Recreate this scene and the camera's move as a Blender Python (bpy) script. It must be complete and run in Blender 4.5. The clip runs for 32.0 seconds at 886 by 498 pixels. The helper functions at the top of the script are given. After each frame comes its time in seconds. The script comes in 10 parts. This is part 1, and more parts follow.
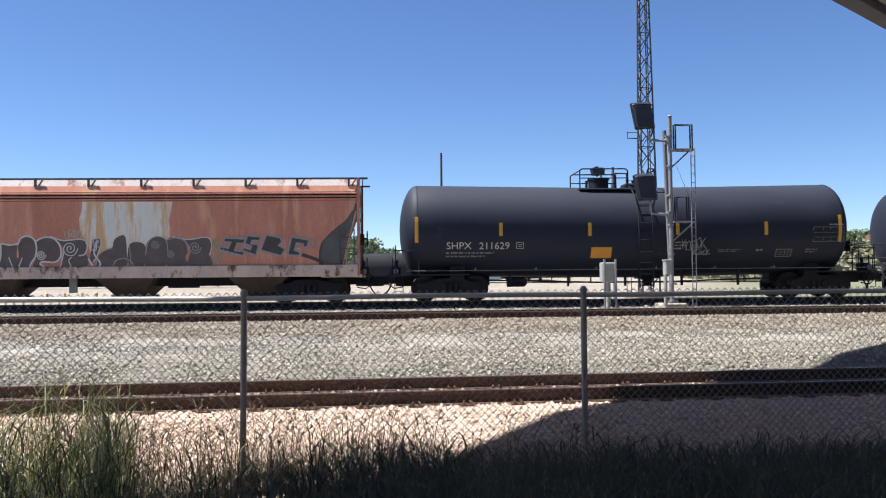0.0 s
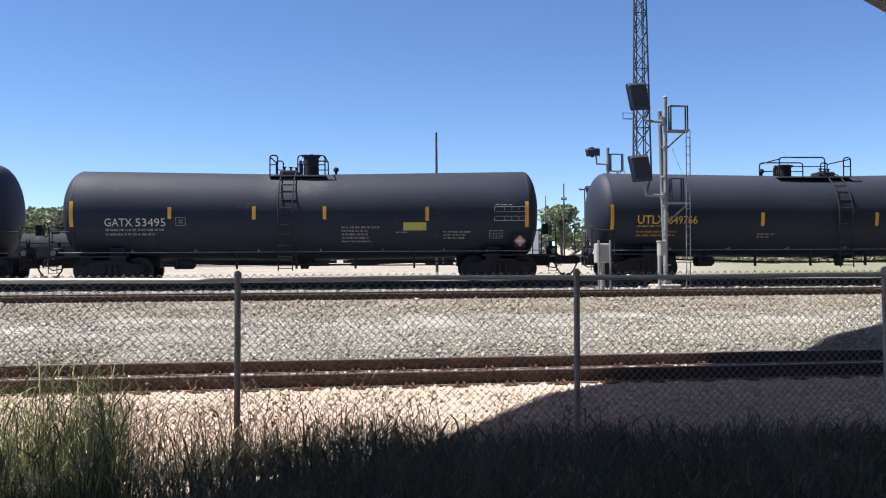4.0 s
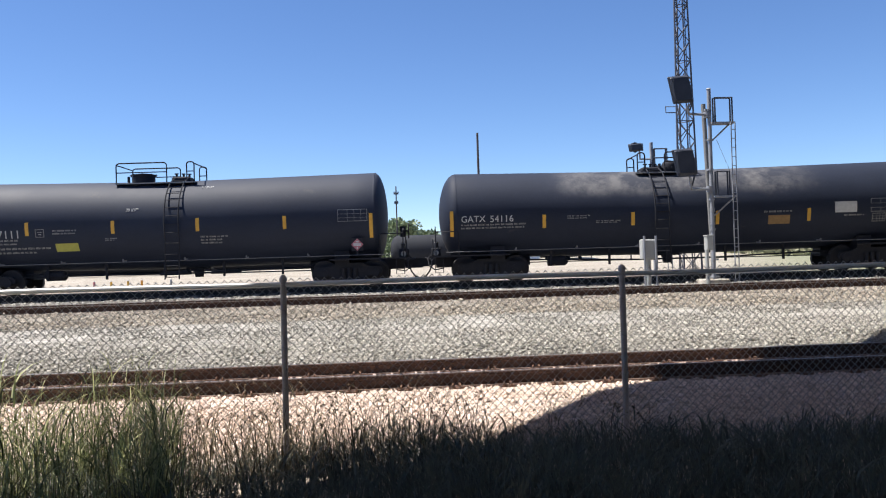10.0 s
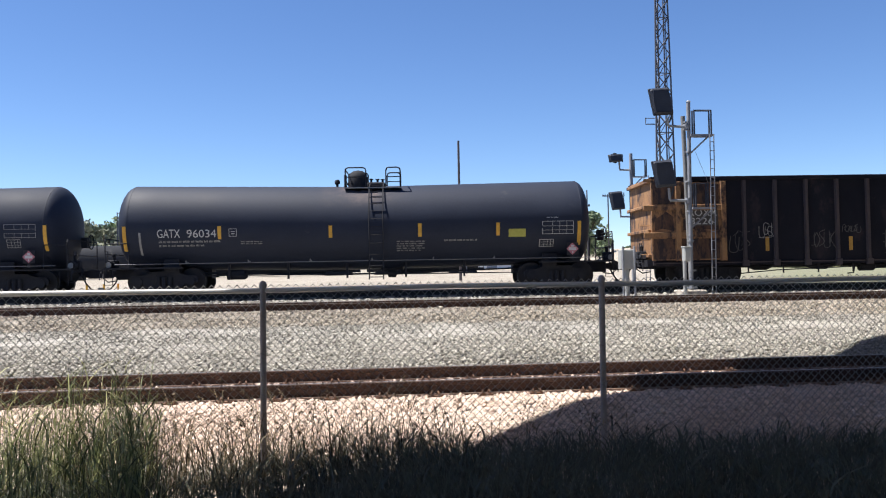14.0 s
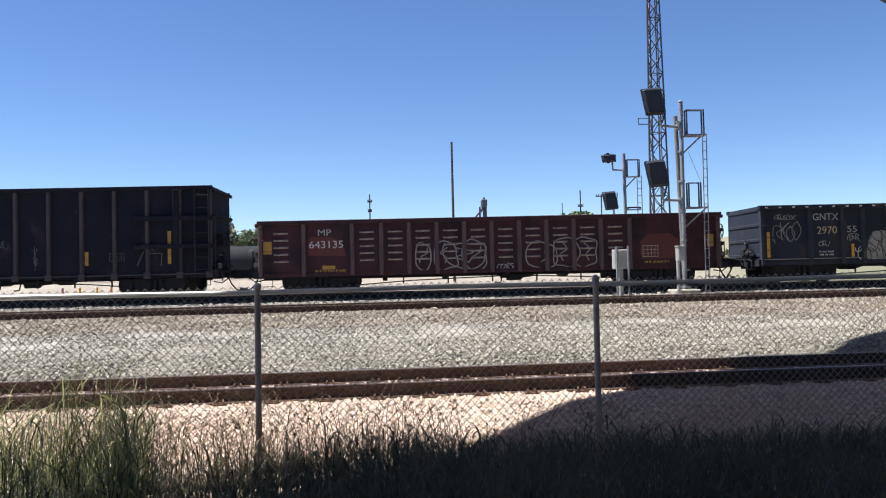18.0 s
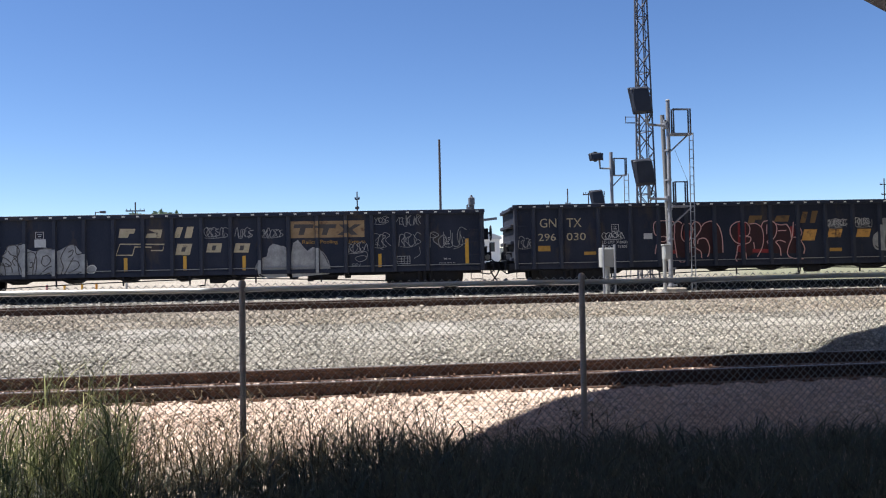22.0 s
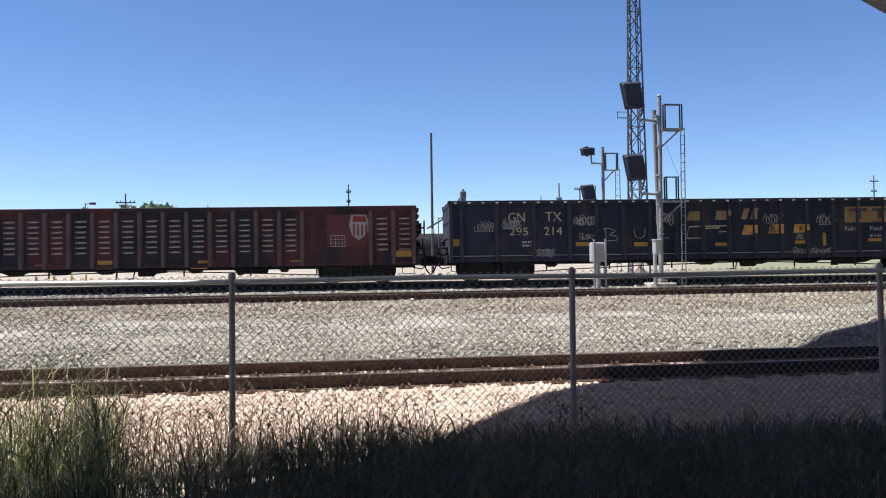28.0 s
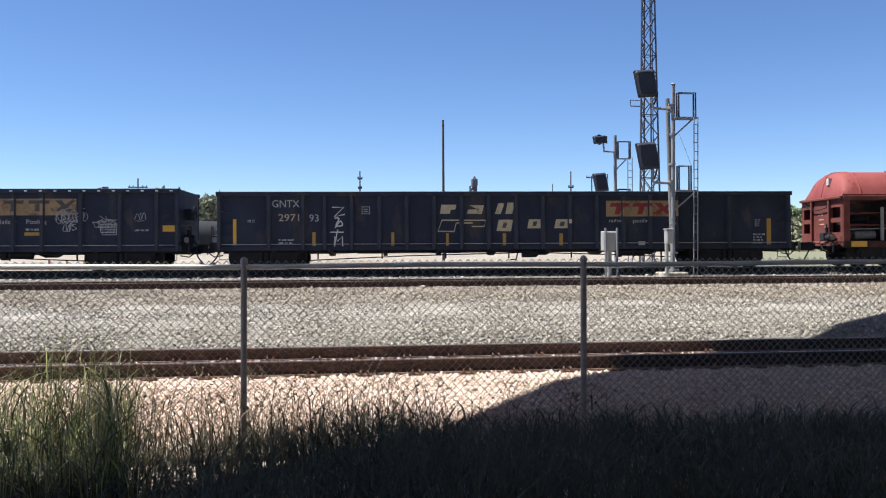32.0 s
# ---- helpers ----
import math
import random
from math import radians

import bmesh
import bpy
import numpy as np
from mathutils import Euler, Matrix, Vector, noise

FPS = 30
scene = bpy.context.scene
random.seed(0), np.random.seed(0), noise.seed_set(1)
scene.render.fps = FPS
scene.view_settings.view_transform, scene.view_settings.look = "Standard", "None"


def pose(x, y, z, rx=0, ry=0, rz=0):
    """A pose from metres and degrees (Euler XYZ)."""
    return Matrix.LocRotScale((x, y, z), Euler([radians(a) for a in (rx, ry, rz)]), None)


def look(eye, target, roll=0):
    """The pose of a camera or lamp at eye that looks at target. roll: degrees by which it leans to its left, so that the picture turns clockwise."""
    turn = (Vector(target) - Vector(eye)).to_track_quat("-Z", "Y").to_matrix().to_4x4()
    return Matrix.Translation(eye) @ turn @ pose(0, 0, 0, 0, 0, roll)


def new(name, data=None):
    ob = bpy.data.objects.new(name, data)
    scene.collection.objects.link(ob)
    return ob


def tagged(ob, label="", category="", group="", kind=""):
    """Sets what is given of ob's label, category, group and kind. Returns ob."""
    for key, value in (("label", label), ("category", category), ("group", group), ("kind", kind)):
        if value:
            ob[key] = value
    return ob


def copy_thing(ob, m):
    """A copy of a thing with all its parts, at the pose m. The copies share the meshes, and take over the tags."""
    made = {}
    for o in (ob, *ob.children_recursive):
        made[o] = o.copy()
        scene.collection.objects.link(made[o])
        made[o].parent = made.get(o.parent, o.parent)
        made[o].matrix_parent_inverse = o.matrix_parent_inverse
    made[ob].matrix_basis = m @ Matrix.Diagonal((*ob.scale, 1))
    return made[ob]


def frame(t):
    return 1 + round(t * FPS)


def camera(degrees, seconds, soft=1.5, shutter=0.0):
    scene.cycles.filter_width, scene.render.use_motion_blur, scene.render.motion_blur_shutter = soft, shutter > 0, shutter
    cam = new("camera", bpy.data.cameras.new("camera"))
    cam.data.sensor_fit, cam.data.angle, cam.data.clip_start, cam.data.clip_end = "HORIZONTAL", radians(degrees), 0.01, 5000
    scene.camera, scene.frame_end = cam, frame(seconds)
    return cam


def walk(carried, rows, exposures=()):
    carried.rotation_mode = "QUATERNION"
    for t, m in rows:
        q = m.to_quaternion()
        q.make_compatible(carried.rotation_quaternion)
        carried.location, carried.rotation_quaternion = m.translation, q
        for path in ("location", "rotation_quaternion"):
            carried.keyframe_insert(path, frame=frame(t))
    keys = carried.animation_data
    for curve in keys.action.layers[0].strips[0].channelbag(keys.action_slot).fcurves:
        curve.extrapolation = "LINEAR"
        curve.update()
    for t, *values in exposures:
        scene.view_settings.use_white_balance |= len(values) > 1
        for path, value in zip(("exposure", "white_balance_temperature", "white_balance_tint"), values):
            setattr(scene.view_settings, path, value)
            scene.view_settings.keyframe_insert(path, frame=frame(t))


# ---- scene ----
cam = camera(54.54, 32.0, 1.1)
PATH = [
    (0.0, pose(-0.014, 0.008, 1.442, 92.38, 0.54, -6.49)),
    (0.5, pose(-0.017, -0.002, 1.451, 91.63, 0.28, -6.52)),
    (1.0, pose(-0.018, 0.000, 1.455, 91.16, -0.05, -6.72)),
    (1.5, pose(-0.022, -0.007, 1.458, 91.04, -0.02, -6.88)),
    (2.0, pose(-0.022, -0.003, 1.458, 91.21, 0.14, -6.82)),
    (2.5, pose(0.021, -0.033, 1.470, 91.49, 0.25, -6.51)),
    (3.0, pose(-0.017, 0.003, 1.461, 91.52, 0.33, -6.82)),
    (3.5, pose(-0.010, -0.003, 1.468, 91.23, 0.33, -6.89)),
    (5.5, pose(0.026, -0.003, 1.453, 90.15, 0.74, -5.20)),
    (6.0, pose(0.057, -0.009, 1.448, 89.29, 1.11, -3.95)),
    (6.5, pose(0.033, -0.004, 1.451, 89.92, 1.53, -2.82)),
    (7.0, pose(-0.002, -0.004, 1.452, 90.13, 1.40, -2.42)),
    (7.5, pose(-0.006, 0.002, 1.454, 90.08, 1.12, -2.75)),
    (8.0, pose(0.008, -0.022, 1.471, 90.71, 1.04, -3.38)),
    (8.5, pose(0.011, -0.012, 1.460, 91.12, 1.74, -3.82)),
    (9.0, pose(-0.002, -0.001, 1.474, 90.97, 1.89, -3.76)),
    (9.5, pose(0.000, -0.001, 1.463, 91.13, 1.93, -3.87)),
    (10.0, pose(0.006, 0.004, 1.457, 91.13, 1.75, -3.87)),
    (10.5, pose(-0.008, -0.010, 1.461, 91.11, 1.41, -3.76)),
    (11.0, pose(-0.001, -0.004, 1.456, 91.21, 1.28, -3.88)),
    (11.5, pose(-0.010, 0.004, 1.461, 91.25, 1.06, -4.33)),
    (12.0, pose(-0.009, -0.013, 1.470, 91.24, 1.07, -4.63)),
    (12.5, pose(-0.007, -0.007, 1.463, 91.33, 1.08, -4.79)),
    (13.0, pose(-0.001, -0.009, 1.451, 91.54, 1.01, -4.92)),
    (13.5, pose(-0.007, -0.002, 1.461, 91.67, 0.98, -5.09)),
    (14.0, pose(-0.009, -0.002, 1.466, 91.58, 0.96, -5.27)),
    (14.5, pose(0.005, 0.006, 1.456, 91.40, 1.15, -5.33)),
    (16.5, pose(-0.011, -0.007, 1.460, 91.81, 1.21, -5.47)),
    (17.0, pose(-0.001, -0.001, 1.457, 91.67, 1.42, -5.51)),
    (17.5, pose(-0.009, 0.007, 1.463, 91.47, 1.36, -5.60)),
    (18.0, pose(-0.013, -0.008, 1.463, 91.65, 1.34, -5.67)),
    (18.5, pose(-0.010, 0.003, 1.472, 91.85, 1.25, -5.99)),
    (19.0, pose(-0.009, -0.011, 1.484, 91.80, 1.24, -6.16)),
    (19.5, pose(-0.005, -0.004, 1.464, 91.68, 1.35, -6.25)),
    (20.0, pose(0.001, 0.015, 1.463, 91.45, 1.37, -6.26)),
    (20.5, pose(-0.004, 0.003, 1.464, 91.39, 1.38, -6.31)),
    (21.0, pose(0.003, 0.000, 1.453, 91.51, 1.28, -6.43)),
    (21.5, pose(-0.008, -0.001, 1.459, 91.57, 1.12, -6.47)),
    (22.0, pose(0.001, 0.012, 1.462, 91.48, 1.16, -6.51)),
    (22.5, pose(0.002, 0.017, 1.455, 91.15, 1.00, -6.44)),
    (23.0, pose(0.001, 0.008, 1.461, 90.99, 1.04, -6.29)),
    (23.5, pose(-0.003, 0.006, 1.467, 91.05, 0.95, -6.31)),
    (24.0, pose(0.008, 0.006, 1.462, 91.21, 0.84, -6.41)),
    (24.5, pose(0.008, -0.009, 1.455, 91.20, 0.70, -6.53)),
    (25.0, pose(0.007, 0.011, 1.457, 90.99, 0.65, -6.62)),
    (25.5, pose(0.006, 0.014, 1.469, 90.72, 0.64, -6.68)),
    (27.5, pose(0.002, 0.006, 1.463, 91.15, 0.74, -7.11)),
    (28.0, pose(0.007, 0.013, 1.457, 91.06, 0.82, -7.10)),
    (28.5, pose(0.002, 0.008, 1.464, 90.85, 0.83, -7.34)),
    (29.0, pose(0.014, 0.008, 1.453, 90.39, 0.50, -8.15)),
    (29.5, pose(0.010, -0.002, 1.454, 90.08, 0.33, -9.05)),
    (30.0, pose(0.003, 0.006, 1.455, 90.27, 0.33, -9.28)),
    (30.5, pose(0.000, 0.006, 1.460, 90.37, 0.50, -9.32)),
    (31.0, pose(0.008, -0.001, 1.456, 90.30, 0.64, -9.18)),
    (31.5, pose(0.006, -0.001, 1.462, 90.29, 0.50, -8.36)),
    (32.0, pose(0.000, 0.017, 1.455, 90.22, 0.28, -6.39)),
]
# the lens opens a little in the first half
walk(cam, PATH, ((0, 0.9), (5, 0.94), (14, 0.94), (17, 0.92), (18.5, 0.86), (32, 0.86)))

# how far the train has run along the track, by time
RUN = (
    (0.0, 0.00),
    (0.5, -3.84),
    (1.0, -7.15),
    (1.5, -10.98),
    (2.0, -14.33),
    (2.5, -18.29),
    (3.0, -21.60),
    (3.5, -25.44),
    (5.5, -39.77),
    (6.0, -43.12),
    (6.5, -46.96),
    (7.0, -50.31),
    (7.5, -54.13),
    (8.0, -57.49),
    (8.5, -61.33),
    (9.0, -64.72),
    (9.5, -68.58),
    (10.0, -71.96),
    (10.5, -75.78),
    (11.0, -79.17),
    (11.5, -83.04),
    (12.0, -86.41),
    (12.5, -90.24),
    (13.0, -93.63),
    (13.5, -97.47),
    (14.0, -100.88),
    (14.5, -104.75),
    (16.5, -119.28),
    (17.0, -122.69),
    (17.5, -126.56),
    (18.0, -129.97),
    (18.5, -133.83),
    (19.0, -137.28),
    (19.5, -141.18),
    (20.0, -144.57),
    (20.5, -148.46),
    (21.0, -151.87),
    (21.5, -155.77),
    (22.0, -159.22),
    (22.5, -163.10),
    (23.0, -166.52),
    (23.5, -170.43),
    (24.0, -173.88),
    (24.5, -177.77),
    (25.0, -181.22),
    (25.5, -185.13),
    (27.5, -200.10),
    (28.0, -203.55),
    (28.5, -207.49),
    (29.0, -210.96),
    (29.5, -214.89),
    (30.0, -218.36),
    (30.5, -222.07),
    (31.0, -225.76),
    (31.5, -229.45),
    (32.0, -233.15),
)

# world, sun
world = bpy.data.worlds.new("sky")
scene.world = world
world.use_nodes = True
wn = world.node_tree.nodes
sky = wn.new("ShaderNodeTexSky")
sky.sky_type = "NISHITA"
sky.sun_disc = False
SUN_TO = Vector((-0.43, 0.085, 0.9)).normalized()
sky.sun_elevation = math.asin(SUN_TO.z)
sky.sun_rotation = math.atan2(SUN_TO.x, SUN_TO.y)
sky.air_density, sky.dust_density, sky.ozone_density = 0.7, 0.1, 3.5
deep = wn.new("ShaderNodeHueSaturation")
deep.inputs["Hue"].default_value = 0.506
deep.inputs["Saturation"].default_value = 1.13
world.node_tree.links.new(sky.outputs[0], deep.inputs["Color"])
world.node_tree.links.new(deep.outputs[0], wn["Background"].inputs[0])
wn["Background"].inputs[1].default_value = 0.0885
sun = new("sun", bpy.data.lights.new("sun", "SUN"))
sun.data.energy, sun.data.angle, sun.data.color = 5.0, radians(0.53), (1.0, 0.95, 0.88)
sun.matrix_world = look(SUN_TO * 200, (0, 0, 0))

# ---- materials ----
def surface(name, low, high, scale=6.0, rough=0.7, metal=0.0, bump=0.3, fine=60.0, vary=0.0, wear=None, wear_at=0.62, wear_scale=1.5, stretch=(1, 1, 1), rough2=None, spec=0.5, dust_and_sheen=None):
    """A paint, stone or metal with variation at two scales, an optional worn second colour, dust or a painted sky sheen
    (colour, low edge, high edge, amount, and where along the length it lies) on its upper parts, relief and variation
    from piece to piece.
    """
    m = bpy.data.materials.new(name)
    m.use_nodes = True
    nt = m.node_tree
    n, l = nt.nodes, nt.links
    p = n["Principled BSDF"]
    co = n.new("ShaderNodeTexCoord")
    mp = n.new("ShaderNodeMapping")
    mp.inputs["Scale"].default_value = stretch
    l.new(co.outputs["Object"], mp.inputs[0])
    big = n.new("ShaderNodeTexNoise")
    big.inputs["Scale"].default_value, big.inputs["Detail"].default_value, big.inputs["Roughness"].default_value = scale, 6, 0.65
    l.new(mp.outputs[0], big.inputs["Vector"])
    small = n.new("ShaderNodeTexNoise")
    small.inputs["Scale"].default_value, small.inputs["Detail"].default_value = fine, 3
    l.new(mp.outputs[0], small.inputs["Vector"])
    add = n.new("ShaderNodeMath")
    add.operation = "MULTIPLY_ADD"
    l.new(small.outputs[0], add.inputs[0])
    add.inputs[1].default_value = 0.5
    l.new(big.outputs[0], add.inputs[2])
    rg = n.new("ShaderNodeMapRange")
    rg.inputs[1].default_value, rg.inputs[2].default_value = 0.5, 1.0
    l.new(add.outputs[0], rg.inputs[0])
    mix = n.new("ShaderNodeMix")
    mix.data_type = "RGBA"
    mix.inputs[6].default_value, mix.inputs[7].default_value = (*low, 1), (*high, 1)
    l.new(rg.outputs[0], mix.inputs[0])
    out = mix.outputs[2]
    if dust_and_sheen:
        tint, d0, d1, amount, *along = dust_and_sheen
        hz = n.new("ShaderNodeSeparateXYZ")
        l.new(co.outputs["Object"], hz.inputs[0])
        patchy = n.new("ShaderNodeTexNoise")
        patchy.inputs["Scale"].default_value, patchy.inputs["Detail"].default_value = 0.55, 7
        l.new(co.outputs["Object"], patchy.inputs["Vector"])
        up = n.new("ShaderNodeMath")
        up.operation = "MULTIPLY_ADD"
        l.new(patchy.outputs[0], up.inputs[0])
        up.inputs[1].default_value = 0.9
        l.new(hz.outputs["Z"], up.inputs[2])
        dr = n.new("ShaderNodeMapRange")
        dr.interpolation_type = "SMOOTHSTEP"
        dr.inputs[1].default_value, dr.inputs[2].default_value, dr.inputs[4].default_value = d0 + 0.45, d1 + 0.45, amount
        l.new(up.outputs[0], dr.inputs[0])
        md = n.new("ShaderNodeMix")
        md.data_type = "RGBA"
        lies = dr.outputs[0]
        if along:
            ends = n.new("ShaderNodeMath")
            ends.operation = "MULTIPLY_ADD"
            l.new(patchy.outputs[0], ends.inputs[0])
            ends.inputs[1].default_value = 3.0
            off = n.new("ShaderNodeMath")
            off.operation = "SUBTRACT"
            l.new(hz.outputs["X"], off.inputs[0])
            off.inputs[1].default_value = sum(along) / 2 + 1.5
            l.new(off.outputs[0], ends.inputs[2])
            dist = n.new("ShaderNodeMath")
            dist.operation = "ABSOLUTE"
            l.new(ends.outputs[0], dist.inputs[0])
            span = n.new("ShaderNodeMapRange")
            span.interpolation_type = "SMOOTHSTEP"
            wide = (along[1] - along[0]) / 2
            span.inputs[1].default_value, span.inputs[2].default_value = wide + 0.5, max(0.0, wide - 1.2)
            l.new(dist.outputs[0], span.inputs[0])
            cut = n.new("ShaderNodeMath")
            cut.operation = "MULTIPLY"
            l.new(dr.outputs[0], cut.inputs[0])
            l.new(span.outputs[0], cut.inputs[1])
            blot = n.new("ShaderNodeTexNoise")
            blot.inputs["Scale"].default_value, blot.inputs["Detail"].default_value, blot.inputs["Roughness"].default_value = 1.3, 9, 0.7
            l.new(co.outputs["Object"], blot.inputs["Vector"])
            rub = n.new("ShaderNodeMapRange")
            rub.inputs[1].default_value, rub.inputs[2].default_value, rub.inputs[3].default_value = 0.4, 0.62, 0.2
            l.new(blot.outputs[0], rub.inputs[0])
            worn = n.new("ShaderNodeMath")
            worn.operation = "MULTIPLY"
            l.new(cut.outputs[0], worn.inputs[0])
            l.new(rub.outputs[0], worn.inputs[1])
            lies = worn.outputs[0]
        l.new(lies, md.inputs[0])
        l.new(out, md.inputs[6])
        md.inputs[7].default_value = (*tint, 1)
        out = md.outputs[2]
    if wear:
        wn_ = n.new("ShaderNodeTexNoise")
        wn_.inputs["Scale"].default_value, wn_.inputs["Detail"].default_value, wn_.inputs["Roughness"].default_value = wear_scale, 8, 0.7
        l.new(mp.outputs[0], wn_.inputs["Vector"])
        st = n.new("ShaderNodeMapRange")
        st.inputs[1].default_value, st.inputs[2].default_value = wear_at - 0.04, wear_at + 0.06
        l.new(wn_.outputs[0], st.inputs[0])
        m2 = n.new("ShaderNodeMix")
        m2.data_type = "RGBA"
        l.new(st.outputs[0], m2.inputs[0])
        l.new(out, m2.inputs[6])
        m2.inputs[7].default_value = (*wear, 1)
        out = m2.outputs[2]
    if vary:
        inf = n.new("ShaderNodeObjectInfo")
        geo = n.new("ShaderNodeNewGeometry")
        sm = n.new("ShaderNodeMath")
        l.new(inf.outputs["Random"], sm.inputs[0])
        l.new(geo.outputs["Random Per Island"], sm.inputs[1])
        fr = n.new("ShaderNodeMath")
        fr.operation = "FRACT"
        l.new(sm.outputs[0], fr.inputs[0])
        vr = n.new("ShaderNodeMapRange")
        vr.inputs[3].default_value, vr.inputs[4].default_value = 1 - vary, 1 + vary
        l.new(fr.outputs[0], vr.inputs[0])
        m3 = n.new("ShaderNodeVectorMath")
        m3.operation = "SCALE"
        l.new(out, m3.inputs[0])
        l.new(vr.outputs[0], m3.inputs["Scale"])
        out = m3.outputs[0]
    l.new(out, p.inputs["Base Color"])
    p.inputs["Metallic"].default_value = metal
    p.inputs["Specular IOR Level"].default_value = spec
    rr = n.new("ShaderNodeMapRange")
    rr.inputs[3].default_value, rr.inputs[4].default_value = rough, min(1, rough2 if rough2 else rough + 0.15)
    l.new(big.outputs[0], rr.inputs[0])
    l.new(rr.outputs[0], p.inputs["Roughness"])
    if bump:
        bp = n.new("ShaderNodeBump")
        bp.inputs["Strength"].default_value, bp.inputs["Distance"].default_value = bump, 0.01
        l.new(add.outputs[0], bp.inputs["Height"])
        l.new(bp.outputs[0], p.inputs["Normal"])
    return m


# ---- mesh building ----
class Shape:
    """Collects vertices and faces of one part."""

    def __init__(self):
        self.v, self.f = [], []

    def add(self, verts, faces):
        o = len(self.v)
        self.v += [tuple(q) for q in verts]
        self.f += [tuple(i + o for i in q) for q in faces]
        return self

    def box(self, x0, x1, y0, y1, z0, z1, m=None):
        q = [Vector((x, y, z)) for z in (z0, z1) for x, y in ((x0, y0), (x1, y0), (x1, y1), (x0, y1))]
        if m:
            q = [m @ a for a in q]
        return self.add(q, [(3, 2, 1, 0), (4, 5, 6, 7), (0, 1, 5, 4), (1, 2, 6, 5), (2, 3, 7, 6), (3, 0, 4, 7)])

    def slab(self, x0, x1, y0, y1, z0, z1, c):
        """A box with all edges chamfered by c."""
        cx, cy, cz = (x0 + x1) / 2, (y0 + y1) / 2, (z0 + z1) / 2
        hx, hy, hz = (x1 - x0) / 2, (y1 - y0) / 2, (z1 - z0) / 2
        bm = bmesh.new()
        for sx in (-1, 1):
            for sy in (-1, 1):
                for sz in (-1, 1):
                    for d in range(3):
                        h = [hx - c, hy - c, hz - c]
                        h[d] += c
                        bm.verts.new((cx + sx * h[0], cy + sy * h[1], cz + sz * h[2]))
        r = bmesh.ops.convex_hull(bm, input=bm.verts)
        bm.verts.index_update()
        self.add([a.co for a in bm.verts], [[a.index for a in q.verts] for q in bm.faces])
        bm.free()
        return self

    def rod(self, a, b, r, n=8, r2=None, caps=True):
        a, b = Vector(a), Vector(b)
        r2 = r if r2 is None else r2
        d = (b - a).normalized()
        u = d.orthogonal().normalized()
        w = d.cross(u)
        q = []
        for c, rr in ((a, r), (b, r2)):
            q += [c + (u * math.cos(2 * math.pi * i / n) + w * math.sin(2 * math.pi * i / n)) * rr for i in range(n)]
        f = [(i, (i + 1) % n, n + (i + 1) % n, n + i) for i in range(n)]
        if caps:
            f += [tuple(range(n - 1, -1, -1)), tuple(range(n, 2 * n))]
        return self.add(q, f)

    def pipe(self, pts, r, n=6, close=False):
        """A bent tube through the points."""
        p = [Vector(a) for a in pts]
        k = len(p)
        rings, u = [], None
        for i in range(k):
            if close:
                d = (p[(i + 1) % k] - p[i - 1]).normalized()
            else:
                d = (p[min(i + 1, k - 1)] - p[max(i - 1, 0)]).normalized()
            u = d.orthogonal().normalized() if u is None else (u - d * u.dot(d)).normalized()
            w = d.cross(u)
            rings.append([p[i] + (u * math.cos(2 * math.pi * j / n) + w * math.sin(2 * math.pi * j / n)) * r for j in range(n)])
        f = []
        for i in range(k if close else k - 1):
            a, b = i * n, ((i + 1) % k) * n
            f += [(a + j, a + (j + 1) % n, b + (j + 1) % n, b + j) for j in range(n)]
        if not close:
            f += [tuple(range(n - 1, -1, -1)), tuple(range((k - 1) * n, k * n))]
        return self.add([a for ring in rings for a in ring], f)

    def lathe(self, prof, n=32, m=None):
        """Rings (along, radius) turned about the x axis."""
        q, f = [], []
        for x, r in prof:
            q += [Vector((x, r * math.cos(2 * math.pi * j / n), r * math.sin(2 * math.pi * j / n))) for j in range(n)]
        for i in range(len(prof) - 1):
            a, b = i * n, i * n + n
            f += [(a + (j + 1) % n, a + j, b + j, b + (j + 1) % n) for j in range(n)]
        f += [tuple(range(n)), tuple(range(len(prof) * n - 1, (len(prof) - 1) * n - 1, -1))]
        if m:
            q = [m @ a for a in q]
        return self.add(q, f)

    def prism(self, poly, y0, y1, axes="xz"):
        """A flat outline in two axes, pulled out along the third."""
        k = len(poly)
        put = {"xz": lambda a, b, c: (a, c, b), "yz": lambda a, b, c: (c, a, b), "xy": lambda a, b, c: (a, b, c)}[axes]
        q = [put(a, b, y0) for a, b in poly] + [put(a, b, y1) for a, b in poly]
        f = [tuple(range(k)), tuple(range(2 * k - 1, k - 1, -1))]
        f += [(i, k + i, k + (i + 1) % k, (i + 1) % k) for i in range(k)]
        return self.add(q, f)

    def mesh(self, name, smooth=35):
        me = bpy.data.meshes.new(name)
        me.from_pydata(self.v, [], self.f)
        bm = bmesh.new()
        bm.from_mesh(me)
        bmesh.ops.recalc_face_normals(bm, faces=bm.faces)
        bm.to_mesh(me)
        bm.free()
        if smooth:
            me.polygons.foreach_set("use_smooth", [True] * len(me.polygons))
            me.set_sharp_from_angle(angle=radians(smooth))
        return me


KEPT = {}


def part(name, shape, material, parent=None, label="", at=None, smooth=35):
    """Links a Shape, or a mesh that is already made, as one object under a thing or a part."""
    me = shape.mesh(name, smooth) if isinstance(shape, Shape) else shape
    if not me.materials:
        me.materials.append(material)
    ob = new(name, me)
    if parent:
        ob.parent = parent
    if at is not None:
        ob.matrix_basis = at
    if label:
        ob["label"] = label
    return ob


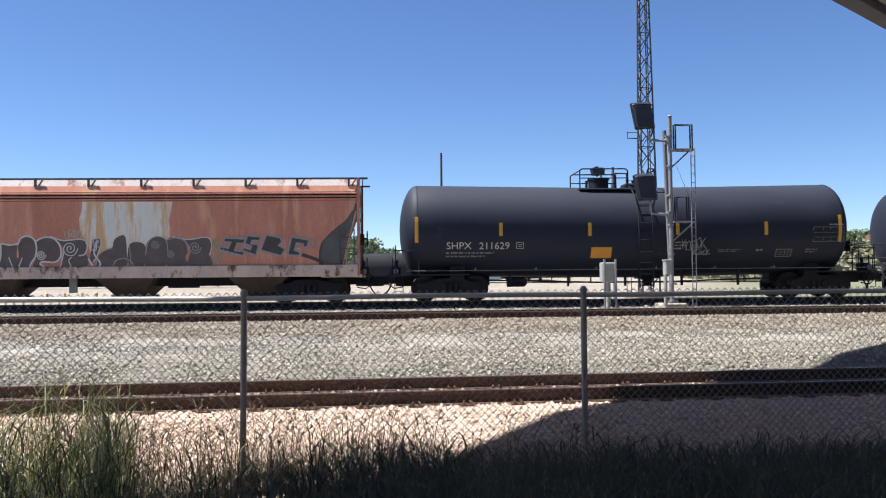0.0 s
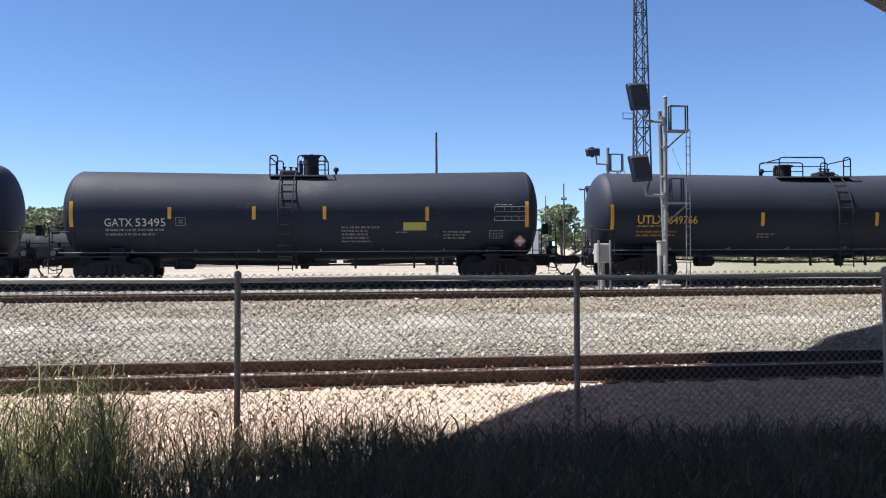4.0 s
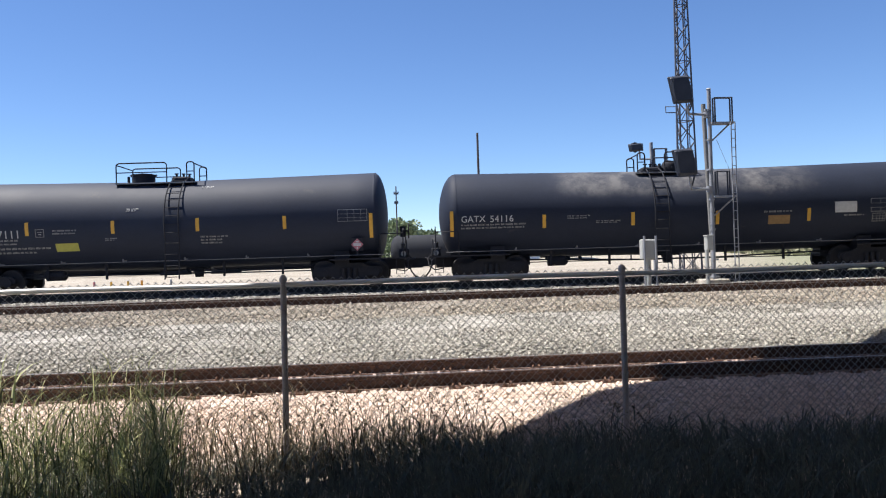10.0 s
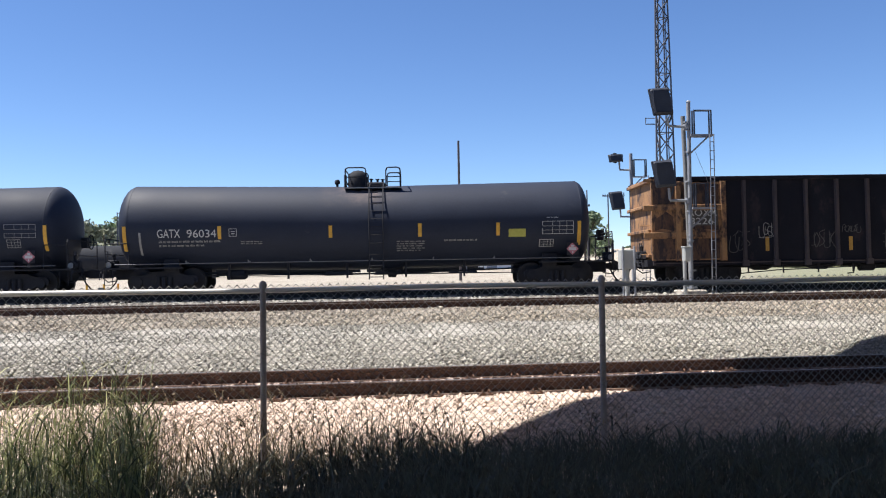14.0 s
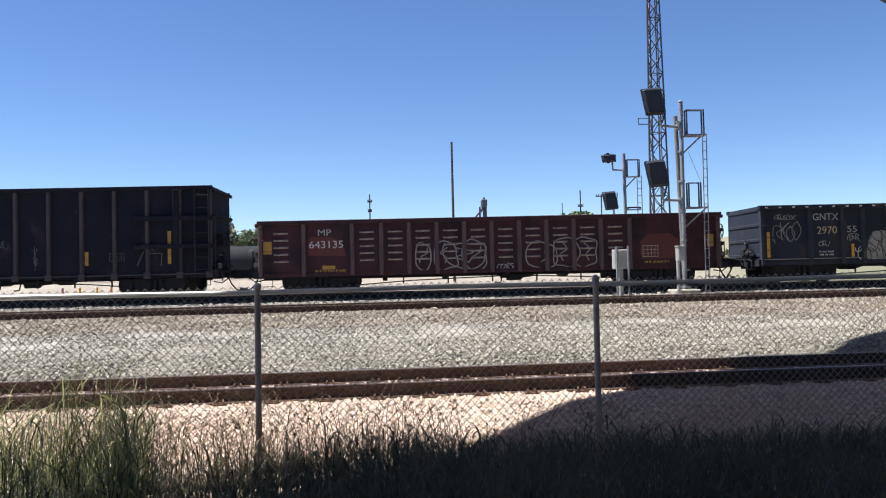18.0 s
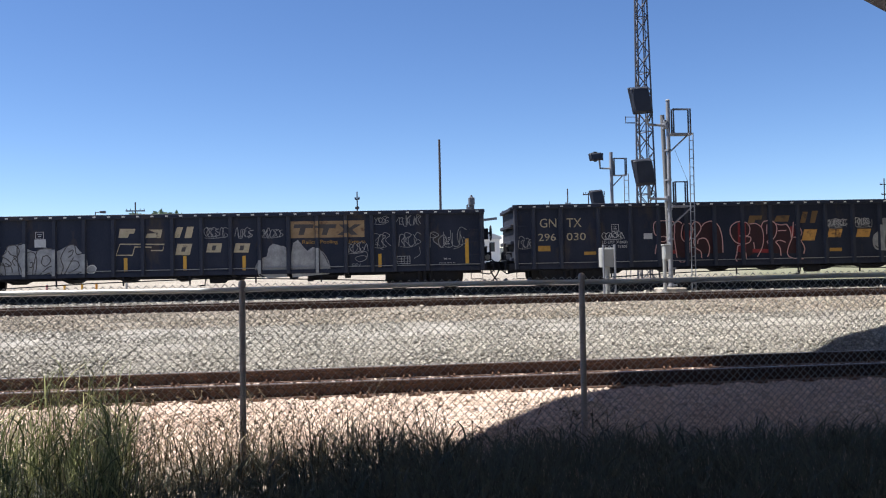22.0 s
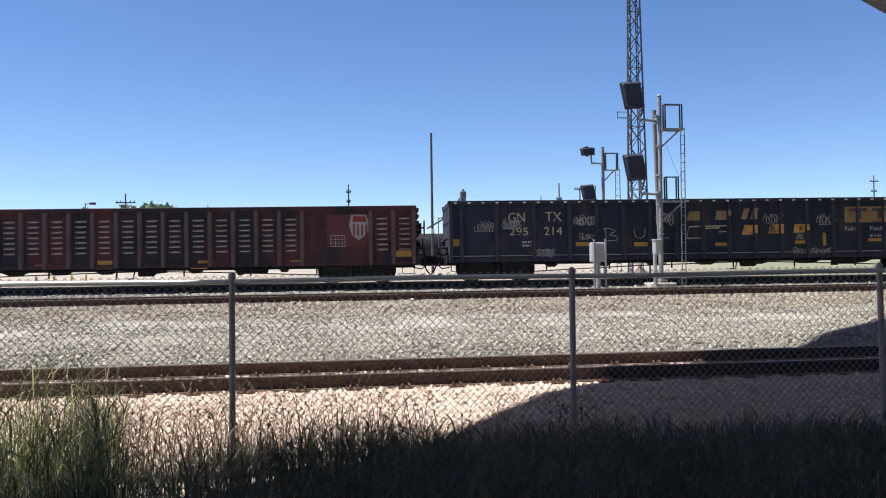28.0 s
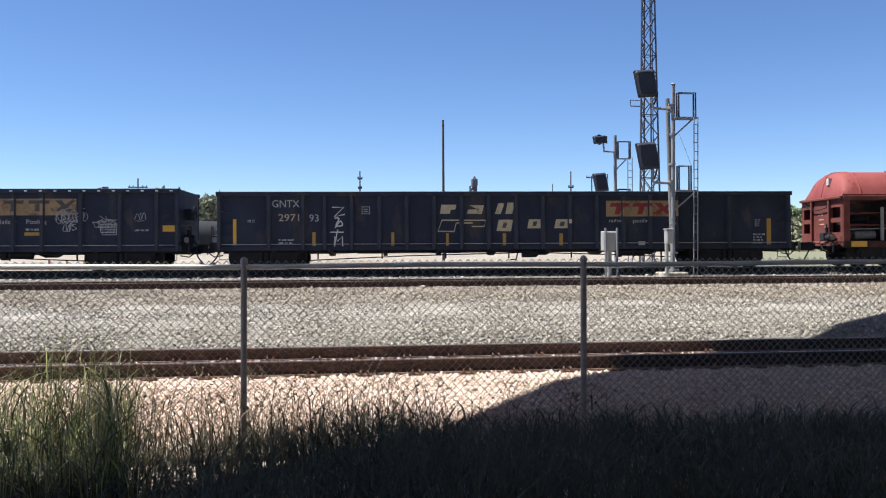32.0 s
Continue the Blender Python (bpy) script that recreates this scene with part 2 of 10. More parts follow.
def kept(key, make, smooth=35):
    """A mesh that is built once and shared."""
    if key not in KEPT:
        KEPT[key] = make().mesh(key if isinstance(key, str) else key[0], smooth)
    return KEPT[key]


def thing(name, label, category, at, group="", kind=""):
    ob = new(name)
    ob.empty_display_size = 0.2
    ob.matrix_basis = at
    return tagged(ob, label, category, group, kind)


def raw_mesh(name, v, f, material, smooth=False):
    """One mesh from arrays of vertices and equal-sided faces."""
    v, f = np.asarray(v, dtype=np.float32), np.asarray(f, dtype=np.int32)
    me = bpy.data.meshes.new(name)
    k = f.shape[1]
    me.vertices.add(len(v))
    me.vertices.foreach_set("co", v.ravel())
    me.loops.add(f.size)
    me.loops.foreach_set("vertex_index", f.ravel())
    me.polygons.add(len(f))
    me.polygons.foreach_set("loop_start", np.arange(0, f.size, k, dtype=np.int32))
    me.polygons.foreach_set("loop_total", np.full(len(f), k, dtype=np.int32))
    me.update(calc_edges=True)
    me.validate()
    if smooth:
        me.polygons.foreach_set("use_smooth", [True] * len(f))
    me.materials.append(material)
    return me

# ---- ground ----
TRACK_Y, RAIL_Z = 30.8, 0.78
PROFILE = ((-400, -0.3), (-12, -0.3), (5, -0.3), (8.2, -0.27), (9.0, -0.1), (9.5, 0.0), (12.5, 0.0), (13.0, -0.07), (13.5, -0.04), (14.3, 0.13), (17, 0.26), (20.6, 0.5), (21.3, 0.55), (24.2, 0.55),
           (25.2, 0.58), (28.8, 0.6), (35.2, 0.6), (36.2, 0.5), (44, 0.62), (62, 1.15), (75, 1.25), (90, 1.45), (112, 2.2), (400, 2.2), (2500, 2.2))


def ground_z(y):
    return float(np.interp(y, [a for a, b in PROFILE], [b for a, b in PROFILE]))


# The train's track runs at a slight angle to the others and bends parallel to them far off on both sides.
TRUCK_LIFT = 0.08
BEND, TURN_X = radians(-3.3), 3.5
WAY_U = np.arange(-420.0, 421.0, 1.0)
WAY_H = BEND * np.clip(1 - (np.abs(WAY_U - TURN_X) - 45) / 40, 0, 1)
WAY_X, WAY_Y = np.cumsum(np.cos(WAY_H)), np.cumsum(np.sin(WAY_H))
WAY_X += TURN_X - np.interp(TURN_X, WAY_U, WAY_X)
WAY_Y += TRACK_Y - np.interp(TURN_X, WAY_U, WAY_Y)


def on_way(u, z=RAIL_Z):
    """The pose of a thing that stands u metres along the train's track."""
    return pose(float(np.interp(u, WAY_U, WAY_X)), float(np.interp(u, WAY_U, WAY_Y)), z, 0, 0, math.degrees(float(np.interp(u, WAY_U, WAY_H))))


def way_y(x):
    return np.interp(x, WAY_X, WAY_Y)


def ground_material():
    m = bpy.data.materials.new("ground_earth_and_gravel")
    m.use_nodes = True
    nt = m.node_tree
    n, l = nt.nodes, nt.links
    p = n["Principled BSDF"]
    geo = n.new("ShaderNodeNewGeometry")
    sep = n.new("ShaderNodeSeparateXYZ")
    l.new(geo.outputs["Position"], sep.inputs[0])
    warp = n.new("ShaderNodeTexNoise")
    warp.inputs["Scale"].default_value, warp.inputs["Detail"].default_value = 0.7, 5
    l.new(geo.outputs["Position"], warp.inputs["Vector"])
    yy = n.new("ShaderNodeMath")
    yy.operation = "MULTIPLY_ADD"
    l.new(warp.outputs[0], yy.inputs[0])
    yy.inputs[1].default_value = 1.2
    l.new(sep.outputs["Y"], yy.inputs[2])
    rg = n.new("ShaderNodeMapRange")
    rg.inputs[1].default_value, rg.inputs[2].default_value = 0, 60
    l.new(yy.outputs[0], rg.inputs[0])
    ramp = n.new("ShaderNodeValToRGB")
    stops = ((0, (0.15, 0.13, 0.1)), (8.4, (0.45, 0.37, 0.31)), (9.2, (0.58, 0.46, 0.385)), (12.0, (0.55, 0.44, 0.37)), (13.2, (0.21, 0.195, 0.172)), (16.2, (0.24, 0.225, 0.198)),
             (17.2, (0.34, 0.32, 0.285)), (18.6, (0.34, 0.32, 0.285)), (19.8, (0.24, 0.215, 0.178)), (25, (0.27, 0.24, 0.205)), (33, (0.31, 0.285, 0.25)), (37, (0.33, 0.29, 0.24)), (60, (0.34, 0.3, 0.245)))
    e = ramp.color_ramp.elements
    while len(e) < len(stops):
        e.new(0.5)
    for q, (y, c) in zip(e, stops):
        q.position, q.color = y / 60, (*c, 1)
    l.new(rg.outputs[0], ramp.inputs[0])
    # stones
    vor = n.new("ShaderNodeTexVoronoi")
    vor.inputs["Scale"].default_value = 19
    l.new(geo.outputs["Position"], vor.inputs["Vector"])
    noi = n.new("ShaderNodeTexNoise")
    noi.inputs["Scale"].default_value, noi.inputs["Detail"].default_value = 0.35, 6
    l.new(geo.outputs["Position"], noi.inputs["Vector"])
    hs = n.new("ShaderNodeSeparateColor")
    l.new(vor.outputs["Color"], hs.inputs[0])
    k = n.new("ShaderNodeMapRange")
    k.inputs[3].default_value, k.inputs[4].default_value = 0.62, 1.35
    l.new(hs.outputs[0], k.inputs[0])
    k2 = n.new("ShaderNodeMapRange")
    k2.inputs[1].default_value, k2.inputs[2].default_value, k2.inputs[3].default_value, k2.inputs[4].default_value = 0.3, 0.7, 0.85, 1.15
    l.new(noi.outputs[0], k2.inputs[0])
    kk = n.new("ShaderNodeMath")
    kk.operation = "MULTIPLY"
    l.new(k.outputs[0], kk.inputs[0])
    l.new(k2.outputs[0], kk.inputs[1])
    sc = n.new("ShaderNodeVectorMath")
    sc.operation = "SCALE"
    l.new(ramp.outputs[0], sc.inputs[0])
    l.new(kk.outputs[0], sc.inputs["Scale"])
    # dry grass beyond the lot, on the far right
    gx = n.new("ShaderNodeMath")
    gx.operation = "MULTIPLY_ADD"
    l.new(sep.outputs["X"], gx.inputs[0])
    gx.inputs[1].default_value = -2.4
    l.new(sep.outputs["Y"], gx.inputs[2])
    gy = n.new("ShaderNodeMath")
    gy.operation = "MULTIPLY_ADD"
    l.new(noi.outputs[0], gy.inputs[0])
    gy.inputs[1].default_value = 10
    l.new(gx.outputs[0], gy.inputs[2])
    gr = n.new("ShaderNodeMapRange")
    gr.inputs[1].default_value, gr.inputs[2].default_value = 12, -8
    l.new(gy.outputs[0], gr.inputs[0])
    past = n.new("ShaderNodeMapRange")
    past.inputs[1].default_value, past.inputs[2].default_value = 37, 40
    l.new(sep.outputs["Y"], past.inputs[0])
    both = n.new("ShaderNodeMath")
    both.operation = "MULTIPLY"
    l.new(gr.outputs[0], both.inputs[0])
    l.new(past.outputs[0], both.inputs[1])
    gm = n.new("ShaderNodeMix")
    gm.data_type = "RGBA"
    l.new(both.outputs[0], gm.inputs[0])
    l.new(sc.outputs[0], gm.inputs[6])
    gm.inputs[7].default_value = (0.2, 0.2, 0.125, 1)
    l.new(gm.outputs[2], p.inputs["Base Color"])
    p.inputs["Roughness"].default_value = 0.9
    bp = n.new("ShaderNodeBump")
    bp.inputs["Strength"].default_value, bp.inputs["Distance"].default_value, bp.invert = 0.9, 0.04, True
    l.new(vor.outputs["Distance"], bp.inputs["Height"])
    l.new(bp.outputs[0], p.inputs["Normal"])
    return m


M_GROUND = ground_material()


def smooth(a, low, high):
    t = max(0.0, min(1.0, (a - low) / (high - low)))
    return t * t * (3 - 2 * t)


def bank(x, y):
    """The height of the grassy bank on the far right."""
    return 3.9 * smooth(x, 44, 54) * smooth(y, 84, 106) * (1 - 0.6 * smooth(x, 100, 400)) * (1 + 0.1 * math.sin(x * 0.3))


def build_ground():
    ys = sorted(set([a for a, b in PROFILE] + list(np.arange(4, 34, 0.25)) + [36, 40, 45, 50, 80, 86, 90, 94, 98, 102, 106, 110, 120, 150, 200, 300, 700, 1200]))
    xs = [-2500, -900, -400, -150, -80, -50] + list(np.arange(-30, 40.1, 0.5)) + [42, 44, 46, 48, 50, 52, 54, 57, 60, 66, 72, 80, 95, 150, 400, 900, 2500]
    v, f = [], []
    for y in ys:
        for x in xs:
            rough = 0.03 * noise.fractal((x * 0.8, y * 0.8, 0), 1.0, 2.0, 4) if 12.6 < y < 34 or 6 < y < 9.3 else 0
            v.append((x, y, ground_z(y) + rough + bank(x, y)))
    k = len(xs)
    for j in range(len(ys) - 1):
        for i in range(k - 1):
            f.append((j * k + i, j * k + i + 1, j * k + k + i + 1, j * k + k + i))
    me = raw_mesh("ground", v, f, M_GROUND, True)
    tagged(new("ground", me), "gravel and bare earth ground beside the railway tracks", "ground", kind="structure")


build_ground()

# ---- tracks ----
M_RAIL = surface("rusty_rail_steel", (0.045, 0.026, 0.019), (0.1, 0.057, 0.042), 4, 0.75, 0.0, 0.4, 50)
# dust on the foot, with its sunlit paleness painted in as well
M_RAILFOOT = surface("dusty_sunlit_rail_foot", (0.2, 0.135, 0.11), (0.34, 0.24, 0.2), 6, 0.85, 0.0, 0.3, 50)
M_RAILTOP = surface("polished_rail_head", (0.35, 0.33, 0.31), (0.5, 0.48, 0.45), 3, 0.25, 0.9, 0.1, 40)
M_TIE = surface("grey_concrete_tie", (0.3, 0.27, 0.23), (0.42, 0.38, 0.33), 3, 0.85, 0, 0.4, 40, vary=0.1)
M_CLIP = surface("rusty_rail_clip", (0.11, 0.06, 0.042), (0.21, 0.125, 0.085), 12, 0.7, 0.2, 0.3, 60)


def rail_profile():
    return [(-0.076, 0), (0.076, 0), (0.076, 0.012), (0.014, 0.03), (0.01, 0.125), (0.036, 0.14), (0.037, 0.172), (0.025, 0.18), (-0.025, 0.18), (-0.037, 0.172), (-0.036, 0.14), (-0.01, 0.125), (-0.014, 0.03), (-0.076, 0.012)]


def track(name, label, y, z, x0, x1, tie_from, tie_to):
    """Two rails on ties; z is the level of the rail foot."""
    t = thing(name, label, "railway track", pose(0, y, z), kind="structure")
    for sy in (-0.755, 0.755):
        s = Shape().prism([(sy + a, b) for a, b in rail_profile()], x0, x1, "yz")
        r = part("rail", s, M_RAIL, t)
        part("rail_head", Shape().box(x0, x1, sy - 0.025, sy + 0.025, 0.1805, 0.183), M_RAILTOP, r, "worn shiny running surface")
        for e in (-1, 1):
            a, b = sorted((sy + e * 0.03, sy + e * 0.078))
            part("rail_foot", Shape().box(x0, x1, a, b, 0.014, 0.028), M_RAILFOOT, r, "dusty rail foot with sunlit paleness in its colour")
    tie = kept("tie", lambda: Shape().slab(-0.125, 0.125, -1.3, 1.3, -0.2, -0.004, 0.02))
    clip = kept("clip", lambda: clip_shape())
    for i in range(int((tie_to - tie_from) / 0.61)):
        x = tie_from + i * 0.61
        part("tie", tie, M_TIE, t, at=pose(x, 0, 0))
        if -8 < x < 14 and y < 15:
            for sy in (-0.755, 0.755):
                for side in (-1, 1):
                    part("rail_clip", clip, M_CLIP, t, at=pose(x, sy + side * 0.09, 0.008, 0, 0, 0 if side < 0 else 180))
    return t


def clip_shape():
    s = Shape().box(-0.085, 0.085, -0.06, 0.03, -0.01, 0.01)
    for sx in (-0.045, 0.045):
        s.pipe([(sx, -0.05, 0.01), (sx, -0.055, 0.04), (sx * 0.9, -0.03, 0.055), (sx * 0.8, 0.0, 0.05), (sx * 0.75, 0.03, 0.02)], 0.011, 5)
    return s


track("track_near", "rusty railway track on concrete ties in pale ballast", 11.05, 0.0, -150, 250, -12, 20)
track("track_middle", "railway track with rusty rails in grey ballast", 22.75, 0.55, -150, 250, -16, 24)


def bent_track():
    grimy = surface("oily_black_rail_steel", (0.012, 0.012, 0.014), (0.028, 0.025, 0.025), 4, 0.7, 0.0, 0.4, 50)
    timber = surface("creosoted_timber_tie", (0.022, 0.02, 0.019), (0.06, 0.052, 0.046), 3, 0.85, 0, 0.5, 40, vary=0.25)
    t = thing("track_far", "railway track that carries the freight train", "railway track", pose(0, 0, 0.6 + TRUCK_LIFT), kind="structure")
    for sy in (-0.755, 0.755):
        def swept(prof, sy=sy):
            v, f, n = [], [], len(prof)
            us = np.arange(-400, 401, 5.0)
            for u in us:
                m = on_way(u, 0)
                v += [tuple(m @ Vector((0, sy + a, b))) for a, b in prof]
            for i in range(len(us) - 1):
                f += [(i * n + j, i * n + n + j, i * n + n + (j + 1) % n, i * n + (j + 1) % n) for j in range(n)]
            return Shape().add(v, f)
        r = part("rail", swept(rail_profile()), grimy, t)
        part("rail_head", swept([(-0.025, 0.1805), (0.025, 0.1805), (0.025, 0.183), (-0.025, 0.183)]), M_RAILTOP, r, "worn shiny running surface")
    part("ballast_bed", swept([(-0.9, -0.3), (1.9, -0.3), (1.35, -0.02), (-0.9, -0.02)], 0), M_GROUND, t, "pale ballast between the rails")
    tie = kept("timber_tie", lambda: Shape().slab(-0.12, 0.12, -1.3, 1.3, -0.2, -0.004, 0.02))
    for i in range(104):
        part("tie", tie, timber, t, at=on_way(-22 + i * 0.54, 0))


bent_track()

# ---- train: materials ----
# the bluish upper tint paints the sky's reflection into the tank colour
M_BLACK = surface("black_tank_paint_with_sky_sheen", (0.0135, 0.0185, 0.035), (0.021, 0.028, 0.049), 0.8, 0.56, 0, 0.06, 25, wear=(0.05, 0.051, 0.06), wear_at=0.67, wear_scale=1.1, stretch=(0.6, 1, 1), rough2=0.72, spec=0.28, dust_and_sheen=((0.058, 0.064, 0.085), 2.7, 4.2, 0.4))
M_BLACKRUST = surface("black_tank_paint_with_brown_stain", (0.0135, 0.0185, 0.035), (0.021, 0.028, 0.049), 0.8, 0.56, 0, 0.06, 25, wear=(0.05, 0.051, 0.06), wear_at=0.67, wear_scale=1.1, stretch=(0.6, 1, 1), rough2=0.72, spec=0.28, dust_and_sheen=((0.12, 0.092, 0.09), 2.85, 3.45, 0.85, -0.9, 1.2))
M_BLACKSPILL = surface("grey_black_tank_paint_with_pale_spill", (0.0135, 0.0185, 0.034), (0.0215, 0.028, 0.048), 0.8, 0.6, 0, 0.06, 25, wear=(0.05, 0.05, 0.058), wear_at=0.65, wear_scale=1.4, stretch=(0.6, 1, 1), rough2=0.75, spec=0.25, dust_and_sheen=((0.12, 0.12, 0.125), 2.7, 3.5, 0.7, -1.4, 0.7))
M_CLOUD = surface("black_tank_paint_with_a_cloud_of_grey_dust", (0.0135, 0.0185, 0.034), (0.0215, 0.028, 0.048), 0.8, 0.6, 0, 0.06, 25, wear=(0.045, 0.046, 0.055), wear_at=0.67, wear_scale=1.2, stretch=(0.6, 1, 1), rough2=0.78, spec=0.25, dust_and_sheen=((0.17, 0.165, 0.165), 2.75, 3.25, 0.78, -4.3, 4.4))
M_IRON = surface("grimy_black_iron", (0.013, 0.015, 0.022), (0.027, 0.0275, 0.034), 5, 0.75, 0, 0.3, 40, wear=(0.028, 0.021, 0.018), wear_at=0.63, wear_scale=3, spec=0.3)
M_WHEEL = surface("dark_wheel_steel", (0.014, 0.015, 0.02), (0.032, 0.029, 0.031), 6, 0.7, 0.2, 0.2, 30)
M_SIDERAIL = surface("worn_dark_side_rail", (0.11, 0.115, 0.13), (0.2, 0.2, 0.21), 6, 0.6, 0.2, 0.1, 50)
M_GREYSTEEL = surface("dull_grey_steel", (0.2, 0.2, 0.2), (0.32, 0.32, 0.31), 6, 0.55, 0.5, 0.1, 50)
# the black is raised and blued to put veiling haze into the paint
M_GON = surface("haze_lifted_black_gondola_paint", (0.018, 0.024, 0.041), (0.034, 0.04, 0.06), 1.5, 0.65, 0, 0.15, 30, wear=(0.058, 0.05, 0.05), wear_at=0.6, wear_scale=1.2, stretch=(1, 1, 0.4), rough2=0.8, spec=0.2)
# paler copy of the gondola black: raking light painted onto the posts
M_GONPOST = surface("raking_lit_black_post", (0.03, 0.036, 0.054), (0.06, 0.064, 0.08), 2.5, 0.7, 0, 0.15, 30, stretch=(1, 1, 0.3), spec=0.2)
M_RED = surface("dark_red_gondola_paint", (0.042, 0.02, 0.025), (0.07, 0.03, 0.036), 1.2, 0.75, 0, 0.2, 30, wear=(0.032, 0.02, 0.023), wear_at=0.55, wear_scale=1.3, stretch=(1, 1, 0.4), spec=0.25)
M_RED2 = surface("faded_red_gondola_paint", (0.062, 0.022, 0.027), (0.11, 0.037, 0.038), 1.2, 0.65, 0, 0.2, 30, wear=(0.026, 0.022, 0.028), wear_at=0.49, wear_scale=0.6, stretch=(1, 1, 0.4), spec=0.25)
M_DARKCAR = surface("soot_black_car_paint", (0.0125, 0.0135, 0.021), (0.022, 0.022, 0.03), 1.2, 0.85, 0, 0.2, 30, wear=(0.036, 0.03, 0.036), wear_at=0.6, wear_scale=1.3, stretch=(1, 1, 0.7), spec=0.12)
M_OCHRE = surface("chipped_ochre_paint", (0.2, 0.1, 0.05), (0.38, 0.21, 0.095), 2, 0.75, 0, 0.2, 30, wear=(0.05, 0.03, 0.028), wear_at=0.53, wear_scale=2.6, stretch=(1, 1, 0.5))
M_OCHREDARK = surface("rust_eaten_ochre_paint", (0.05, 0.03, 0.027), (0.14, 0.072, 0.042), 5, 0.8, 0, 0.25, 30, wear=(0.03, 0.022, 0.024), wear_at=0.5, wear_scale=4.5, stretch=(1, 1, 0.35))
M_RUSTPOST = surface("rusty_grey_post", (0.04, 0.036, 0.044), (0.085, 0.066, 0.068), 3, 0.85, 0, 0.2, 40, stretch=(1, 1, 0.3))
M_REDPOST = surface("dusty_red_post", (0.08, 0.05, 0.054), (0.15, 0.1, 0.098), 3, 0.85, 0, 0.2, 40, stretch=(1, 1, 0.3))
M_HOPPER = surface("rust_red_hopper_paint", (0.43, 0.17, 0.11), (0.64, 0.29, 0.2), 0.9, 0.75, 0, 0.15, 30, wear=(0.66, 0.36, 0.22), wear_at=0.58, wear_scale=1.1, stretch=(1.5, 1, 0.25))
M_HOPGREY = surface("weathered_hopper_sill", (0.42, 0.31, 0.26), (0.68, 0.56, 0.48), 1.2, 0.8, 0, 0.2, 40, wear=(0.12, 0.06, 0.04), wear_at=0.56, wear_scale=2, stretch=(1, 1, 0.5))
M_COIL = surface("red_coil_car_hood_paint", (0.23, 0.052, 0.05), (0.31, 0.09, 0.084), 1.2, 0.6, 0, 0.1, 30, wear=(0.18, 0.04, 0.04), wear_at=0.58, spec=0.25)
M_COILBODY = surface("grimy_red_coil_car_body_paint", (0.12, 0.036, 0.032), (0.22, 0.075, 0.062), 1.5, 0.75, 0, 0.15, 30, wear=(0.07, 0.035, 0.03), wear_at=0.6, spec=0.2)
M_COILDARK = surface("rusty_maroon_trough", (0.045, 0.02, 0.022), (0.1, 0.042, 0.04), 2, 0.85, 0, 0.2, 30, wear=(0.03, 0.022, 0.026), wear_at=0.5, spec=0.2)
M_YELLOW = surface("yellow_reflective_strip", (0.55, 0.29, 0.03), (0.72, 0.41, 0.05), 8, 0.4, 0, 0.05, 60)
M_WHITE = surface("white_stencil_paint", (0.42, 0.42, 0.415), (0.6, 0.6, 0.585), 8, 0.6, 0, 0.05, 60)
M_GREYPAINT = surface("faded_grey_stencil_paint", (0.2, 0.2, 0.2), (0.34, 0.34, 0.33), 8, 0.6, 0, 0.05, 60)
M_YTEXT = surface("yellow_stencil_paint", (0.7, 0.42, 0.05), (0.85, 0.55, 0.1), 8, 0.6, 0, 0.05, 60)
M_TAN = surface("faded_tan_paint", (0.4, 0.33, 0.2), (0.55, 0.47, 0.32), 6, 0.7, 0, 0.05, 60, wear=(0.08, 0.06, 0.05), wear_at=0.62, wear_scale=4)
M_ORANGE = surface("orange_placard", (0.6, 0.25, 0.02), (0.72, 0.34, 0.05), 8, 0.5, 0, 0.05, 60)
M_REDPLATE = surface("red_placard", (0.36, 0.1, 0.125), (0.5, 0.19, 0.22), 8, 0.5, 0, 0.05, 60)
M_PALEPATCH = surface("pale_primer_patch", (0.42, 0.44, 0.38), (0.58, 0.58, 0.5), 1.2, 0.8, 0, 0.1, 40, wear=(0.4, 0.22, 0.1), wear_at=0.53, wear_scale=1.3, stretch=(1.6, 1, 0.2))
M_PATCH = surface("pale_primer_patch_with_rust_streaks", (0.66, 0.66, 0.58), (0.82, 0.81, 0.73), 1.2, 0.8, 0, 0.1, 40, wear=(0.68, 0.42, 0.2), wear_at=0.52, wear_scale=1.3, stretch=(1.5, 0.16, 1))
M_BUBBLE = surface("faded_black_spray_fill", (0.085, 0.07, 0.068), (0.16, 0.125, 0.115), 2.5, 0.7, 0, 0.05, 60, wear=(0.15, 0.085, 0.07), wear_at=0.6, wear_scale=2)
M_SPRAYDARK = surface("black_spray_paint", (0.05, 0.045, 0.042), (0.085, 0.075, 0.07), 4, 0.6, 0, 0.05, 60)
M_SPRAYRED = surface("red_spray_paint", (0.2, 0.016, 0.02), (0.3, 0.03, 0.034), 4, 0.6, 0, 0.05, 60)
M_SPRAYGREEN = surface("green_spray_paint", (0.1, 0.3, 0.16), (0.2, 0.42, 0.26), 4, 0.6, 0, 0.05, 60)
M_SPRAYPINK = surface("pale_pink_spray_paint", (0.55, 0.3, 0.28), (0.68, 0.42, 0.4), 4, 0.6, 0, 0.05, 60)
M_SILVERFILL = surface("dull_silver_spray_fill", (0.2, 0.205, 0.205), (0.44, 0.445, 0.435), 4, 0.55, 0.1, 0.05, 60)
M_CHALK = surface("faint_chalk_marks", (0.06, 0.06, 0.062), (0.12, 0.12, 0.12), 4, 0.8, 0, 0.05, 60)

WHEELSETS = []
CARS = []


